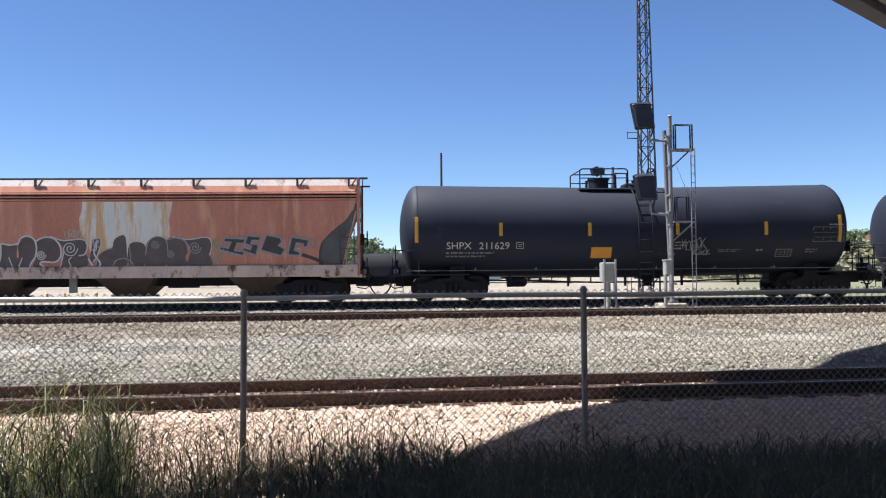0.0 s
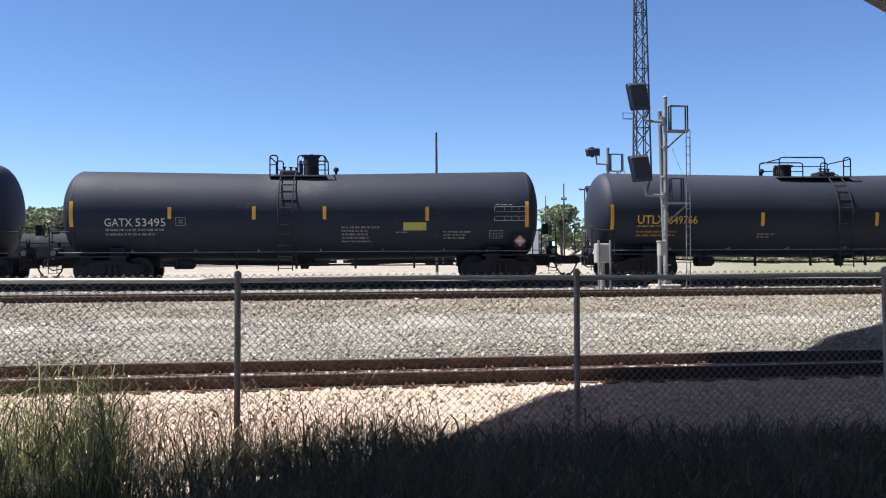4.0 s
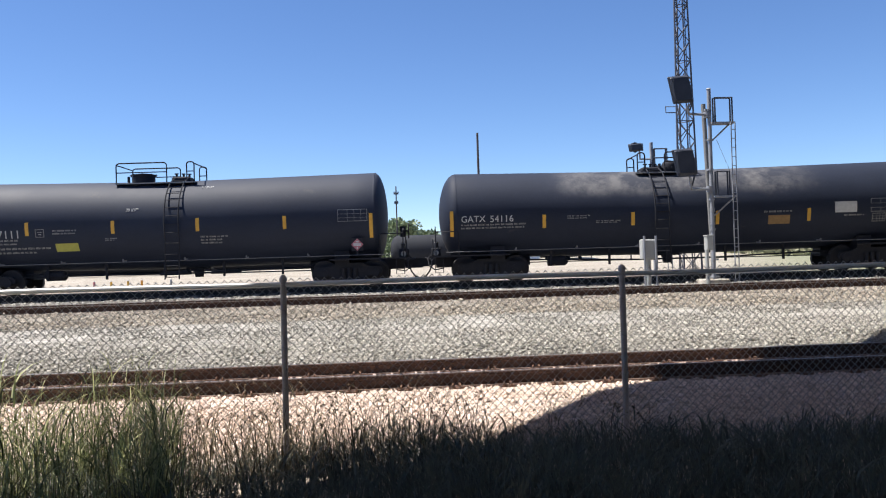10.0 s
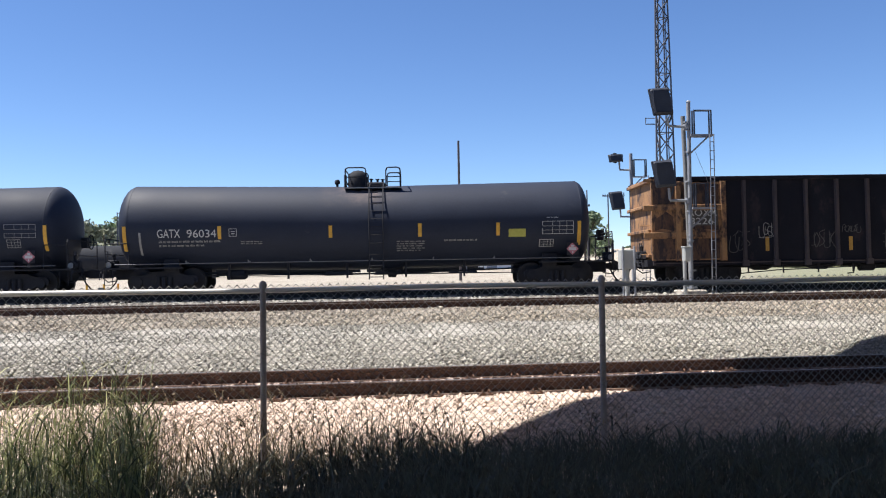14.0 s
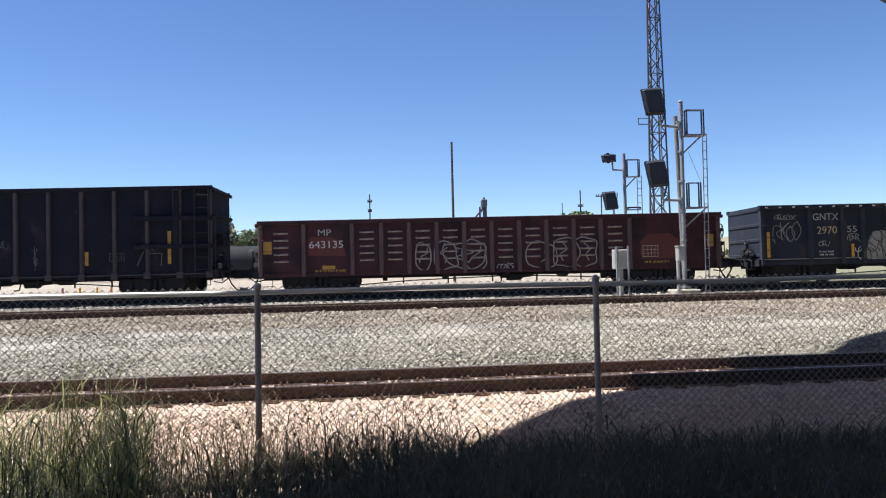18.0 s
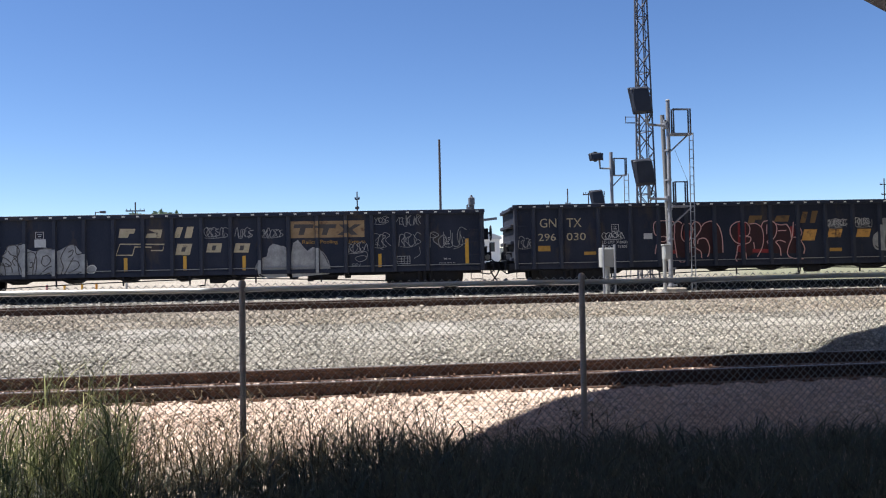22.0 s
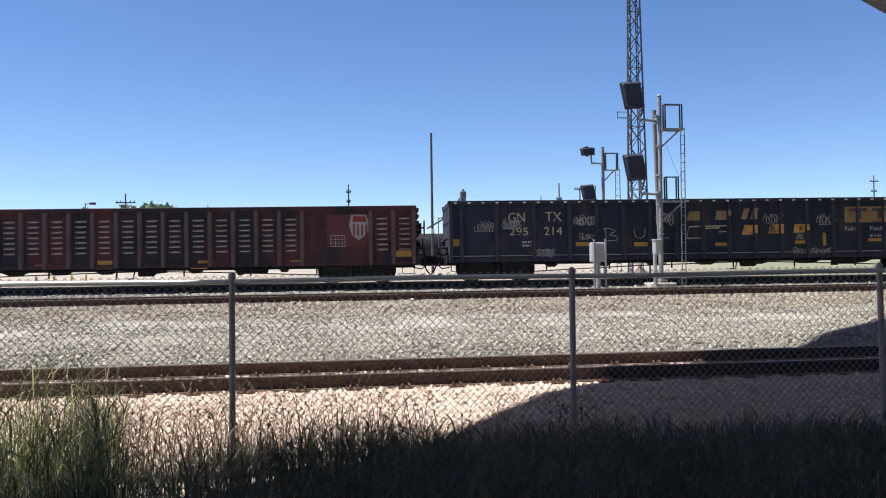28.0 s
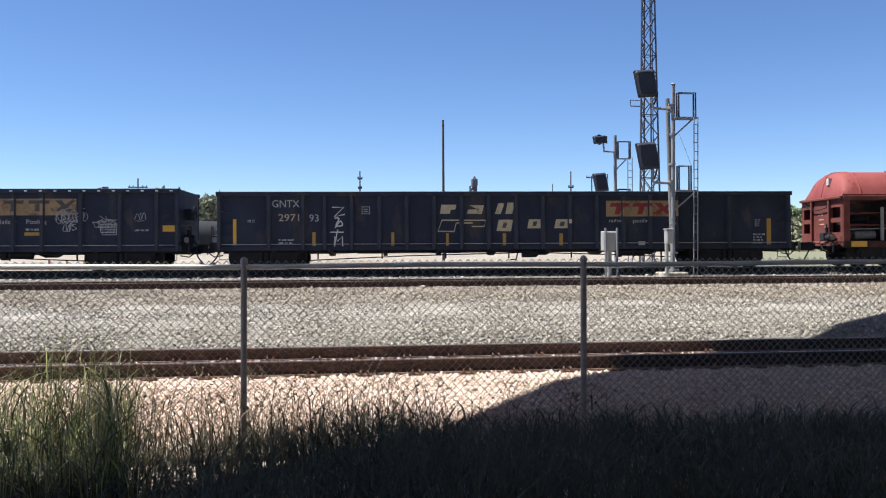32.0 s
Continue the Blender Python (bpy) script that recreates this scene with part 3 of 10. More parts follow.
# ---- train: running gear ----
def side_frame_shape():
    s = Shape()
    top = [(-1.15, 0.56), (-1.05, 0.66), (-0.72, 0.68), (-0.42, 0.8), (0.42, 0.8), (0.72, 0.68), (1.05, 0.66), (1.15, 0.56), (1.12, 0.42), (0.78, 0.4), (0.45, 0.2), (-0.45, 0.2), (-0.78, 0.4), (-1.12, 0.42)]
    s.prism(top, -0.06, 0.06)
    for sx in (-0.889, 0.889):
        s.lathe([(-0.1, 0.1), (-0.1, 0.15), (0.1, 0.15), (0.1, 0.09)], 12, pose(sx, 0, 0.457, 0, 0, 90))
    for dx in (-0.2, 0, 0.2):
        s.rod((dx, -0.09, 0.26), (dx, -0.09, 0.62), 0.075, 10)
    s.box(-0.36, 0.36, -0.12, 0.05, 0.19, 0.26)
    return s


def wheelset_shape():
    s = Shape()
    for sy in (-1, 1):
        c = pose(0, sy * 0.72, 0, 0, 0, 90)
        s.lathe([(-0.07, 0.36), (-0.07, 0.45), (0.03, 0.457), (0.07, 0.48) if sy < 0 else (0.07, 0.457), (0.07, 0.37), (0.02, 0.34), (0.0, 0.2), (0.05, 0.14), (0.05, 0.0)], 28, c)
    s.rod((0, -1.0, 0), (0, 1.0, 0), 0.085, 12)
    s.box(-0.09, 0.09, -1.02, -0.99, -0.02, 0.02)
    return s


def truck_shape():
    return Shape().box(-0.2, 0.2, -0.95, 0.95, 0.42, 0.68).box(-0.4, 0.4, -0.88, 0.88, 0.24, 0.6).lathe([(-0.1, 0.2), (-0.1, 0.3), (0.1, 0.3), (0.1, 0.2)], 14, pose(0, 0, 0.74, 0, 90, 0))


def truck(car, x, iron=None):
    m = iron or M_IRON
    t = part("truck", kept("truck", truck_shape), m, car, at=pose(x, 0, TRUCK_LIFT))
    for sy in (-1, 1):
        part("side_frame", kept("side_frame", side_frame_shape), m, t, at=pose(0, sy * 1.0, 0, 0, 0, 0 if sy < 0 else 180))
    for sx in (-0.889, 0.889):
        w = part("wheelset", kept("wheelset", wheelset_shape), M_WHEEL, t, at=pose(sx, 0, 0.457))
        WHEELSETS.append((w, sx))
    part("brake_beam", kept("brake_beam", lambda: Shape().box(-0.36, -0.26, -0.8, 0.8, 0.3, 0.38).box(0.26, 0.36, -0.8, 0.8, 0.3, 0.38).rod((-0.3, 0, 0.34), (0.3, 0, 0.3), 0.03)), m, t)
    return t


def coupler(car, x, side):
    def make():
        s = Shape().box(-0.5, 0.25, -0.12, 0.12, 0.72, 0.94)
        s.prism([(0.2, -0.17), (0.42, -0.2), (0.62, -0.12), (0.6, 0.02), (0.46, 0.0), (0.44, 0.14), (0.6, 0.2), (0.4, 0.24), (0.2, 0.17)], 0.68, 0.98, "xy")
        return s
    part("coupler", kept("coupler", make), M_IRON, car, at=pose(x, 0, 0, 0, 0, 0 if side > 0 else 180))
    def hose():
        pts = [(0.1, -0.35, 0.72), (0.2, -0.36, 0.5), (0.36, -0.3, 0.3), (0.52, -0.22, 0.24), (0.66, -0.16, 0.3)]
        return Shape().pipe(pts, 0.028, 6).box(0.05, 0.15, -0.4, -0.3, 0.7, 0.8)
    way = pose(x, 0, 0, 0, 0, 0 if side > 0 else 180)
    h = part("brake_hose", kept("brake_hose", hose), M_IRON, car, "black rubber air hose", at=way)
    part("hose_coupling", kept("hose_coupling", lambda: Shape().slab(0.6, 0.74, -0.2, -0.12, 0.26, 0.36, 0.02)), M_GREYSTEEL, h, "worn pale metal hose coupling")
    def lever():
        pts = [(0.32, 0.05, 1.0), (0.3, -0.3, 0.98), (0.12, -0.5, 0.92), (0.08, -1.32, 0.92), (0.1, -1.42, 0.86), (0.12, -1.44, 0.62)]
        return Shape().pipe(pts, 0.018, 6).box(0.04, 0.12, -0.92, -0.86, 0.84, 1.0).box(0.04, 0.12, -1.34, -1.28, 0.84, 1.0)
    part("uncoupling_lever", kept("uncoupling_lever", lever), M_IRON, car, at=pose(x, 0, 0) if side > 0 else pose(x, 0, 0) @ Matrix.Scale(-1, 4, (1, 0, 0)))
    if side < 0:
        way = pose(x, 0, 0) @ Matrix.Scale(-1, 4, (1, 0, 0))
    # the pale caps on valve and reservoir are added as light-grey glints
    v = part("brake_valve", kept("brake_valve", lambda: Shape().slab(-0.22, 0.12, -0.75, -0.45, 1.02, 1.32, 0.03).rod((-0.08, -0.6, 1.3), (-0.08, -0.6, 1.5), 0.06, 8)), M_IRON, car, at=way)
    part("valve_cap", kept("valve_cap", lambda: Shape().rod((-0.08, -0.6, 1.5), (-0.08, -0.6, 1.54), 0.08, 10)), M_GREYSTEEL, v, "pale metal cap that stands for a glint")
    v = part("end_reservoir", kept("end_reservoir", lambda: Shape().rod((-0.05, -1.05, 1.14), (-0.05, -0.76, 1.14), 0.13, 12)), M_IRON, car, at=way)
    part("reservoir_cap", kept("reservoir_cap", lambda: Shape().rod((-0.05, -1.09, 1.14), (-0.05, -1.06, 1.14), 0.1, 10)), M_GREYSTEEL, v, "pale metal cap that stands for a glint")
    part("valve_hose", kept("valve_hose", lambda: Shape().pipe([(0.1, -0.6, 1.1), (0.24, -0.7, 0.95), (0.2, -0.9, 0.7), (0.0, -0.95, 0.55), (-0.3, -0.9, 0.6)], 0.022, 6)), M_IRON, car, at=way)
    part("end_grab_iron", kept("end_grab_iron", lambda: Shape().pipe([(0.05, -1.1, 1.05), (0.05, -1.1, 1.6), (0.05, -0.85, 1.62), (0.05, -0.85, 1.05)], 0.018, 6)), M_IRON, car, at=way)


def running_gear(car, half, inset=2.0, iron=None, trim=0.0):
    truck(car, -half + inset - trim, iron)
    truck(car, half - inset, iron)
    coupler(car, -half - 0.2, -1)
    coupler(car, half + 0.2, 1)


def lettering(text, size, car, m, material, name="lettering", spread=1.0):
    c = bpy.data.curves.new(name, "FONT")
    c.body, c.size, c.extrude, c.align_x, c.align_y = text, size, 0.003, "LEFT", "BOTTOM"
    c.space_character = spread
    c.resolution_u = 3
    c.materials.append(material)
    ob = new(name, c)
    ob.parent, ob.matrix_basis = car, m
    return ob


def bars(car, m, widths, height, material, gap=0.02, name="stencil_line", skip=1.8):
    """Lines of small writing, as short bars one above the other; each line is a row of words."""
    s = Shape()
    for i, row in enumerate(widths):
        x = 0
        for w in row:
            if w > 0:
                s.box(x, x + w, -i * height * skip - height, -i * height * skip, 0, 0.003)
            x += abs(w) + gap
    return part(name, s, material, car, at=m, smooth=0)


def stroke(car, m, pts, r, material, name="painted_stroke", close=False):
    """A sprayed line on a flat side: a flat ribbon through points of the side."""
    p = [Vector((a, b, 0)) for a, b in pts]
    s, k = Shape(), len(pts)
    q, f = [], []
    for i in range(k):
        a, b = (p[i - 1], p[(i + 1) % k]) if close else (p[max(i - 1, 0)], p[min(i + 1, k - 1)])
        d = (b - a).normalized()
        w = Vector((-d.y, d.x, 0)) * r
        q += [p[i] + w, p[i] - w, p[i] + w + Vector((0, 0, 0.003)), p[i] - w + Vector((0, 0, 0.003))]
    for i in range(k if close else k - 1):
        a, b = 4 * i, 4 * ((i + 1) % k)
        f += [(a + 2, a + 3, b + 3, b + 2), (a, a + 2, b + 2, b), (a + 3, a + 1, b + 1, b + 3)]
    return part(name, s.add(q, f), material, car, at=m, smooth=0)


def blob(car, m, pts, material, name="painted_letter", lift=0.0):
    s = Shape().prism(pts, lift, lift + 0.003, "xy")
    return part(name, s, material, car, at=m, smooth=0)


def curve_pts(pts, per=5, close=True):
    """A smooth line through the points."""
    k = len(pts)
    out = []
    for i in range(k if close else k - 1):
        g = [Vector(pts[(i + d) % k] if close else pts[min(max(i + d, 0), k - 1)]) for d in (-1, 0, 1, 2)]
        for j in range(per):
            t = j / per
            out.append(0.5 * ((2 * g[1]) + (g[2] - g[0]) * t + (2 * g[0] - 5 * g[1] + 4 * g[2] - g[3]) * t * t + (3 * g[1] - g[0] - 3 * g[2] + g[3]) * t ** 3))
    if not close:
        out.append(Vector(pts[-1]))
    return [(a.x, a.y) for a in out]


def ladder(car, x, y, z0, z1, w=0.42, step=0.33, material=None, name="ladder"):
    s = Shape().box(x - w / 2 - 0.02, x - w / 2 + 0.02, y - 0.02, y + 0.02, z0, z1).box(x + w / 2 - 0.02, x + w / 2 + 0.02, y - 0.02, y + 0.02, z0, z1)
    z = z0 + 0.12
    while z < z1 - 0.04:
        s.rod((x - w / 2, y, z), (x + w / 2, y, z), 0.013, 6)
        z += step
    return part(name, s, material or M_IRON, car)


def brake_wheel(car, x, y, z, side):
    s = Shape()
    ring = [(0, 0.26 * math.cos(a * math.pi / 8), 0.26 * math.sin(a * math.pi / 8)) for a in range(16)]
    s.pipe(ring, 0.02, 6, True)
    for a in range(3):
        s.rod((0, 0, 0), (0, 0.26 * math.cos(a * 2.094), 0.26 * math.sin(a * 2.094)), 0.014, 5)
    s.rod((0, 0, 0), (-0.14 * side, 0, 0), 0.03, 8).box(min(-0.3 * side, -0.1 * side), max(-0.3 * side, -0.1 * side), -0.14, 0.14, -0.22, 0.16)
    return part("brake_wheel", s, M_IRON, car, at=pose(x, y, z))


# ---- train: tank cars ----
TANK_R, TANK_Z, SAG = 1.53, 2.5, 0.12
BIG_TANKS = {}


def tank_r(half):
    return TANK_R + BIG_TANKS.get(round(half, 3), 0)


def tank_mid(x, half):
    return TANK_Z + 1.1 * BIG_TANKS.get(round(half, 3), 0) - SAG * (1 - min(1, abs(x) / half))


def on_tank(x, z, half, lift=0.006):
    """The pose of a mark on the near side of the shell: its x along the car, its y up, its z out of the shell."""
    zc = tank_mid(x, half)
    a = math.asin(max(-1, min(1, (z - zc) / tank_r(half))))
    r = tank_r(half) + lift
    m = Matrix(((1, 0, 0, x), (0, math.sin(a), -math.cos(a), -r * math.cos(a)), (0, math.cos(a), math.sin(a), zc + r * math.sin(a)), (0, 0, 0, 1)))
    return m


def tank_patch(car, x0, x1, z0, z1, half, material, name="reflector_strip", lift=0.006):
    """A thin curved sheet stuck to the near side."""
    s, q, f = Shape(), [], []
    k = max(2, int((z1 - z0) / 0.1))
    for lf in (0.0, lift):
        for i in range(k + 1):
            z = z0 + (z1 - z0) * i / k
            for x in (x0, x1):
                zc = tank_mid(x, half)
                a = math.asin(max(-1, min(1, (z - zc) / tank_r(half))))
                q.append((x, -(tank_r(half) + lf) * math.cos(a), zc + (tank_r(half) + lf) * math.sin(a)))
    n = 2 * (k + 1)
    for i in range(k):
        a = 2 * i
        f += [(n + a, n + a + 1, n + a + 3, n + a + 2), (a, a + 2, n + a + 2, n + a), (a + 1, n + a + 1, n + a + 3, a + 3)]
    f += [(0, n, n + 1, 1), (n - 2, n - 1, 2 * n - 1, 2 * n - 2)]
    return part(name, s.add(q, f), material, car)


def railing(car, pts_list, r=0.022, name="handrail"):
    for pts in pts_list:
        part(name, Shape().pipe(pts, r, 6), M_IRON, car)


def tank_car(u0, u1, label, shell, ladder_x, dome_x, dome, strips, platform, bigger=0.0, relief=0, bulb=False, trim=0.0, head=0.62):
    """u0, u1: where the tank's heads stand along the train; the rest in metres from the car's middle; trim, head: how much shorter the tank's further end is, and the depth of its head there."""
    mid, half = (u0 + u1) / 2, (u1 - u0) / 2
    car = thing("tank_car", label, "tank car", on_way(mid), "cars of the freight train")
    CARS.append((car, mid))
    if bigger:
        BIG_TANKS[round(half, 3)] = bigger
    TANK_R = tank_r(half)
    # shell, with its heads and a slight dip to the middle
    prof = [(-half + 0.62 * (1 - math.cos(a)), max(0.02, TANK_R * math.sin(a))) for a in np.linspace(0, math.pi / 2, 12)]
    prof += [(x, TANK_R) for x in np.linspace(-half + 1.5, half - 1.6, 9)]
    prof += [(half - trim - head * (1 - math.cos(a)), max(0.02, TANK_R * math.sin(a))) for a in np.linspace(math.pi / 2, 0, 12)]
    s = Shape().lathe(prof, 56)
    s.v = [(x, y, z + tank_mid(x, half)) for x, y, z in s.v]
    part("tank_shell", s, shell, car, smooth=50)
    for sx in (-1, 1):
        e = -half + 0.61 if sx < 0 else half - trim - head + 0.01
        part("weld_band", Shape().lathe([(e - 0.02, TANK_R + 0.003), (e, TANK_R + 0.006), (e + 0.02, TANK_R + 0.003)], 56), shell, car, at=pose(0, 0, tank_mid(half - 0.77, half)))
    # stub sills, saddles and end platforms
    for sx in (-1, 1):
        s = Shape().box(sx * (half - 3.2), sx * (half + 0.15), -0.3, 0.3, 0.62, 1.02)
        part("stub_sill", s, M_IRON, car)
        s = Shape()
        for a, b in ((-1.2, 1.2),):
            s.prism([(-1.05, 0.78), (1.05, 0.78), (1.1, 1.3), (0.8, 1.14), (0.5, 1.04), (0, 1.0), (-0.5, 1.04), (-0.8, 1.14), (-1.1, 1.3)], sx * (half - 2.25), sx * (half - 1.75), "yz")
        part("saddle", s, M_IRON, car)
        s = Shape().box(sx * (half - 0.35), sx * (half + 0.22), -1.4, 1.4, 0.98, 1.03)
        s.box(sx * (half - 2.4), sx * (half - 0.35), -1.42, -1.1, 0.98, 1.03)
        part("end_platform", s, M_IRON, car)
        # end handrails
        x = sx * (half + 0.15)
        railing(car, [[(x, -1.38, 1.0), (x, -1.38, 1.95), (x, -1.33, 2.02), (x, 1.33, 2.02), (x, 1.38, 1.95), (x, 1.38, 1.0)], [(x, -1.38, 1.5), (x, 1.38, 1.5)],
                      [(x, -1.38, 1.85), (sx * (half - 0.6), -1.38, 1.85), (sx * (half - 0.65), -1.38, 1.8), (sx * (half - 0.65), -1.38, 1.0)]], 0.02)
        part("sill_step", Shape().pipe([(sx * (half - 0.1), -1.38, 1.0), (sx * (half - 0.1), -1.38, 0.45), (sx * (half + 0.18), -1.38, 0.45), (sx * (half + 0.18), -1.38, 1.0)], 0.016, 5), M_IRON, car)
    # the thin safety rail along the side and its brackets
    s = Shape().pipe([(-half + 0.2, -1.5, 1.14), (half - 0.2, -1.5, 1.14)], 0.013, 6)
    part("side_rail", s, M_SIDERAIL, car, "thin grey side rail")
    for x in np.arange(-half + 2.6, half - 2.2, 2.1):
        part("rail_bracket", kept("rail_bracket", lambda: Shape().box(-0.02, 0.02, -1.5, -1.18, 1.14, 1.2).box(-0.02, 0.02, -1.52, -1.48, 1.14, 1.24)), M_SIDERAIL, car, at=pose(x, 0, 0))
    # brake rigging and outlet under the belly
    part("brake_pipe", Shape().pipe([(-half + 2.8, -0.5, 0.82), (-1.4, -0.55, 0.7), (1.4, -0.55, 0.7), (half - 2.8, -0.5, 0.82)], 0.03, 6), M_IRON, car)
    part("brake_rod", Shape().pipe([(-half + 2.4, -0.75, 0.72), (half - 2.4, -0.75, 0.66)], 0.018, 5), M_IRON, car)
    for x in np.arange(-half + 3.9, half - 3.5, 2.05):
        part("rod_hanger", kept("rod_hanger", lambda: Shape().box(-0.035, 0.035, -0.78, -0.7, 0.56, 1.1)), M_IRON, car, at=pose(x, 0, 0))
    part("brake_cylinder", Shape().lathe([(-0.4, 0.05), (-0.4, 0.18), (0.2, 0.18), (0.3, 0.1), (0.3, 0.0)], 14, pose(-half + 4.2, -0.55, 0.74)), M_IRON, car)
    part("outlet_valve", Shape().rod((0, -0.1, 1.0), (0, -0.1, 0.55), 0.24, 12, 0.14).box(-0.4, 0.4, -0.3, 0.3, 0.82, 0.9), M_IRON, car, at=pose(ladder_x + 0.5, 0, 0))
    # ladder up the near side
    s = Shape()
    for sx in (-0.24, 0.24):
        pts = [(ladder_x + sx, -TANK_R - 0.1, 0.5)]
        for i in range(13):
            a = -0.35 + i * (1.35 + 0.35) / 12
            zc = tank_mid(ladder_x, half)
            pts.append((ladder_x + sx, -(TANK_R + 0.1) * math.cos(a), zc + (TANK_R + 0.1) * math.sin(a)))
        s.pipe(pts, 0.024, 5)
    for i in range(13):
        a = -0.9 + i * 0.175
        zc = tank_mid(ladder_x, half)
        y, z = (-(TANK_R + 0.1) * math.cos(a), zc + (TANK_R + 0.1) * math.sin(a)) if a > -0.35 else (-TANK_R - 0.1, 0.58 + (a + 0.9) * 2.2)
        s.rod((ladder_x - 0.24, y, z), (ladder_x + 0.24, y, z), 0.014, 5)
    part("ladder", s, M_IRON, car)
    # platform, dome and fittings on top
    top = tank_mid(dome_x, half) + TANK_R
    p0, p1 = platform
    e0, e1 = min(p0, ladder_x - 0.66), max(p1, ladder_x + 0.64)
    part("top_platform", Shape().box(e0, e1, -0.85, 0.85, top - 0.13, top - 0.105), M_IRON, car)
    for x in (p0 + 0.06, (p0 + p1) / 2, p1 - 0.06):
        part("platform_bracket", kept("platform_bracket", lambda: Shape().rod((0, -0.84, -0.12), (0, -0.7, -0.3), 0.016, 5).box(-0.02, 0.02, -0.84, -0.3, -0.15, -0.132)), M_IRON, car, at=pose(x, 0, top))
    part("platform_edge", Shape().box(e0, e1, -0.87, -0.851, top - 0.135, top - 0.09), M_GREYSTEEL, car, "pale worn platform edge")
    r, h = dome
    if bulb:
        part("manway", Shape().lathe([(-0.15, r * 0.9), (0.04, r), (h * 0.55, r), (h * 0.8, r * 0.85), (h * 0.95, r * 0.5), (h, 0.02)], 24, pose(dome_x, 0, top, 0, -90, 0)), M_IRON, car)
    else:
        part("manway", Shape().rod((dome_x, 0, top - 0.15), (dome_x, 0, top + h - 0.08), r, 24).rod((dome_x, 0, top + h - 0.08), (dome_x, 0, top + h - 0.03), r + 0.035, 24).rod((dome_x, 0, top + h - 0.03), (dome_x, 0, top + h), r - 0.05, 24, r - 0.12), M_IRON, car)
    for k in range(8):
        b = k * math.pi / 4 + 0.2
        part("manway_bolt", kept("manway_bolt", lambda: Shape().rod((0, 0, -0.06), (0, 0, 0.03), 0.022, 6).box(-0.035, 0.035, -0.035, 0.035, -0.02, 0.0)), M_IRON, car, at=pose(dome_x + (r + 0.03) * math.cos(b), (r + 0.03) * math.sin(b), top + (0.12 if bulb else h - 0.04)))
    part("manway_cover_bolt", Shape().rod((dome_x - r - 0.1, -0.1, top), (dome_x - r - 0.1, -0.1, top + h * 0.7), 0.05, 8), M_IRON, car)
    q = ladder_x
    part("valve_housing", Shape().slab(q - 0.35, q + 0.3, -0.35, 0.3, top - 0.1, top + 0.14, 0.05), M_IRON, car)
    for k in (-0.2, 0.02, 0.2):
        part("valve", kept("top_valve", lambda: Shape().rod((0, 0, 0), (0, 0, 0.14), 0.04, 8).rod((0, 0, 0.14), (0, 0, 0.17), 0.075, 8)), M_IRON, car, at=pose(q + k, -0.1 + 0.5 * k, top + 0.1))
    if relief:
        x = p0 - 0.3 if relief < 0 else p1 + 0.3
        part("relief_valve", Shape().rod((x, -0.1, top - 0.1), (x, -0.1, top + 0.1), 0.045, 8).lathe([(0.08, 0.04), (0.12, 0.09), (0.19, 0.1), (0.25, 0.07), (0.27, 0.01)], 12, pose(x, -0.1, top, 0, -90, 0)), M_IRON, car)
    # rounded hoop rails to each side of the ladder
    rt, low = top + 0.6, top - 0.12
    for y in (-0.83, 0.83):
        for a, b in ((min(p0 + 0.04, q - 0.62), q - 0.36), (q + 0.34, max(p1 - 0.04, q + 0.6))):
            c = min(0.1, (b - a) / 3)
            h = part("handrail", Shape().pipe([(a, y, low), (a, y, rt - c), (a + c * 0.3, y, rt - c * 0.3), (a + c, y, rt), (b - c, y, rt), (b - c * 0.3, y, rt - c * 0.3), (b, y, rt - c), (b, y, low)], 0.024, 6), M_IRON, car)
            part("mid_rail", Shape().rod((a, y, rt - 0.33), (b, y, rt - 0.33), 0.018, 6), M_IRON, h)
    for x in (min(p0 + 0.04, q - 0.62), max(p1 - 0.04, q + 0.6)):
        part("cross_rail", Shape().rod((x, -0.83, rt - 0.06), (x, 0.83, rt - 0.06), 0.022, 6), M_IRON, car)
    for x, z0, z1 in strips:
        tank_patch(car, x - 0.06, x + 0.06, z0, z1, half, M_YELLOW)
    brake_wheel(car, half + 0.3, 0.4, 2.0, 1)
    running_gear(car, half, 1.75)
    return car, half

# ---- train: open-topped cars ----
SIDE_Y, POSTS = {}, {}
# worn ridge paint, made paler to paint in the sunlit edge highlight
M_RIDGE = surface("worn_sunlit_ridge", (0.07, 0.04, 0.04), (0.46, 0.4, 0.37), 2.5, 0.8, 0, 0.1, 12)


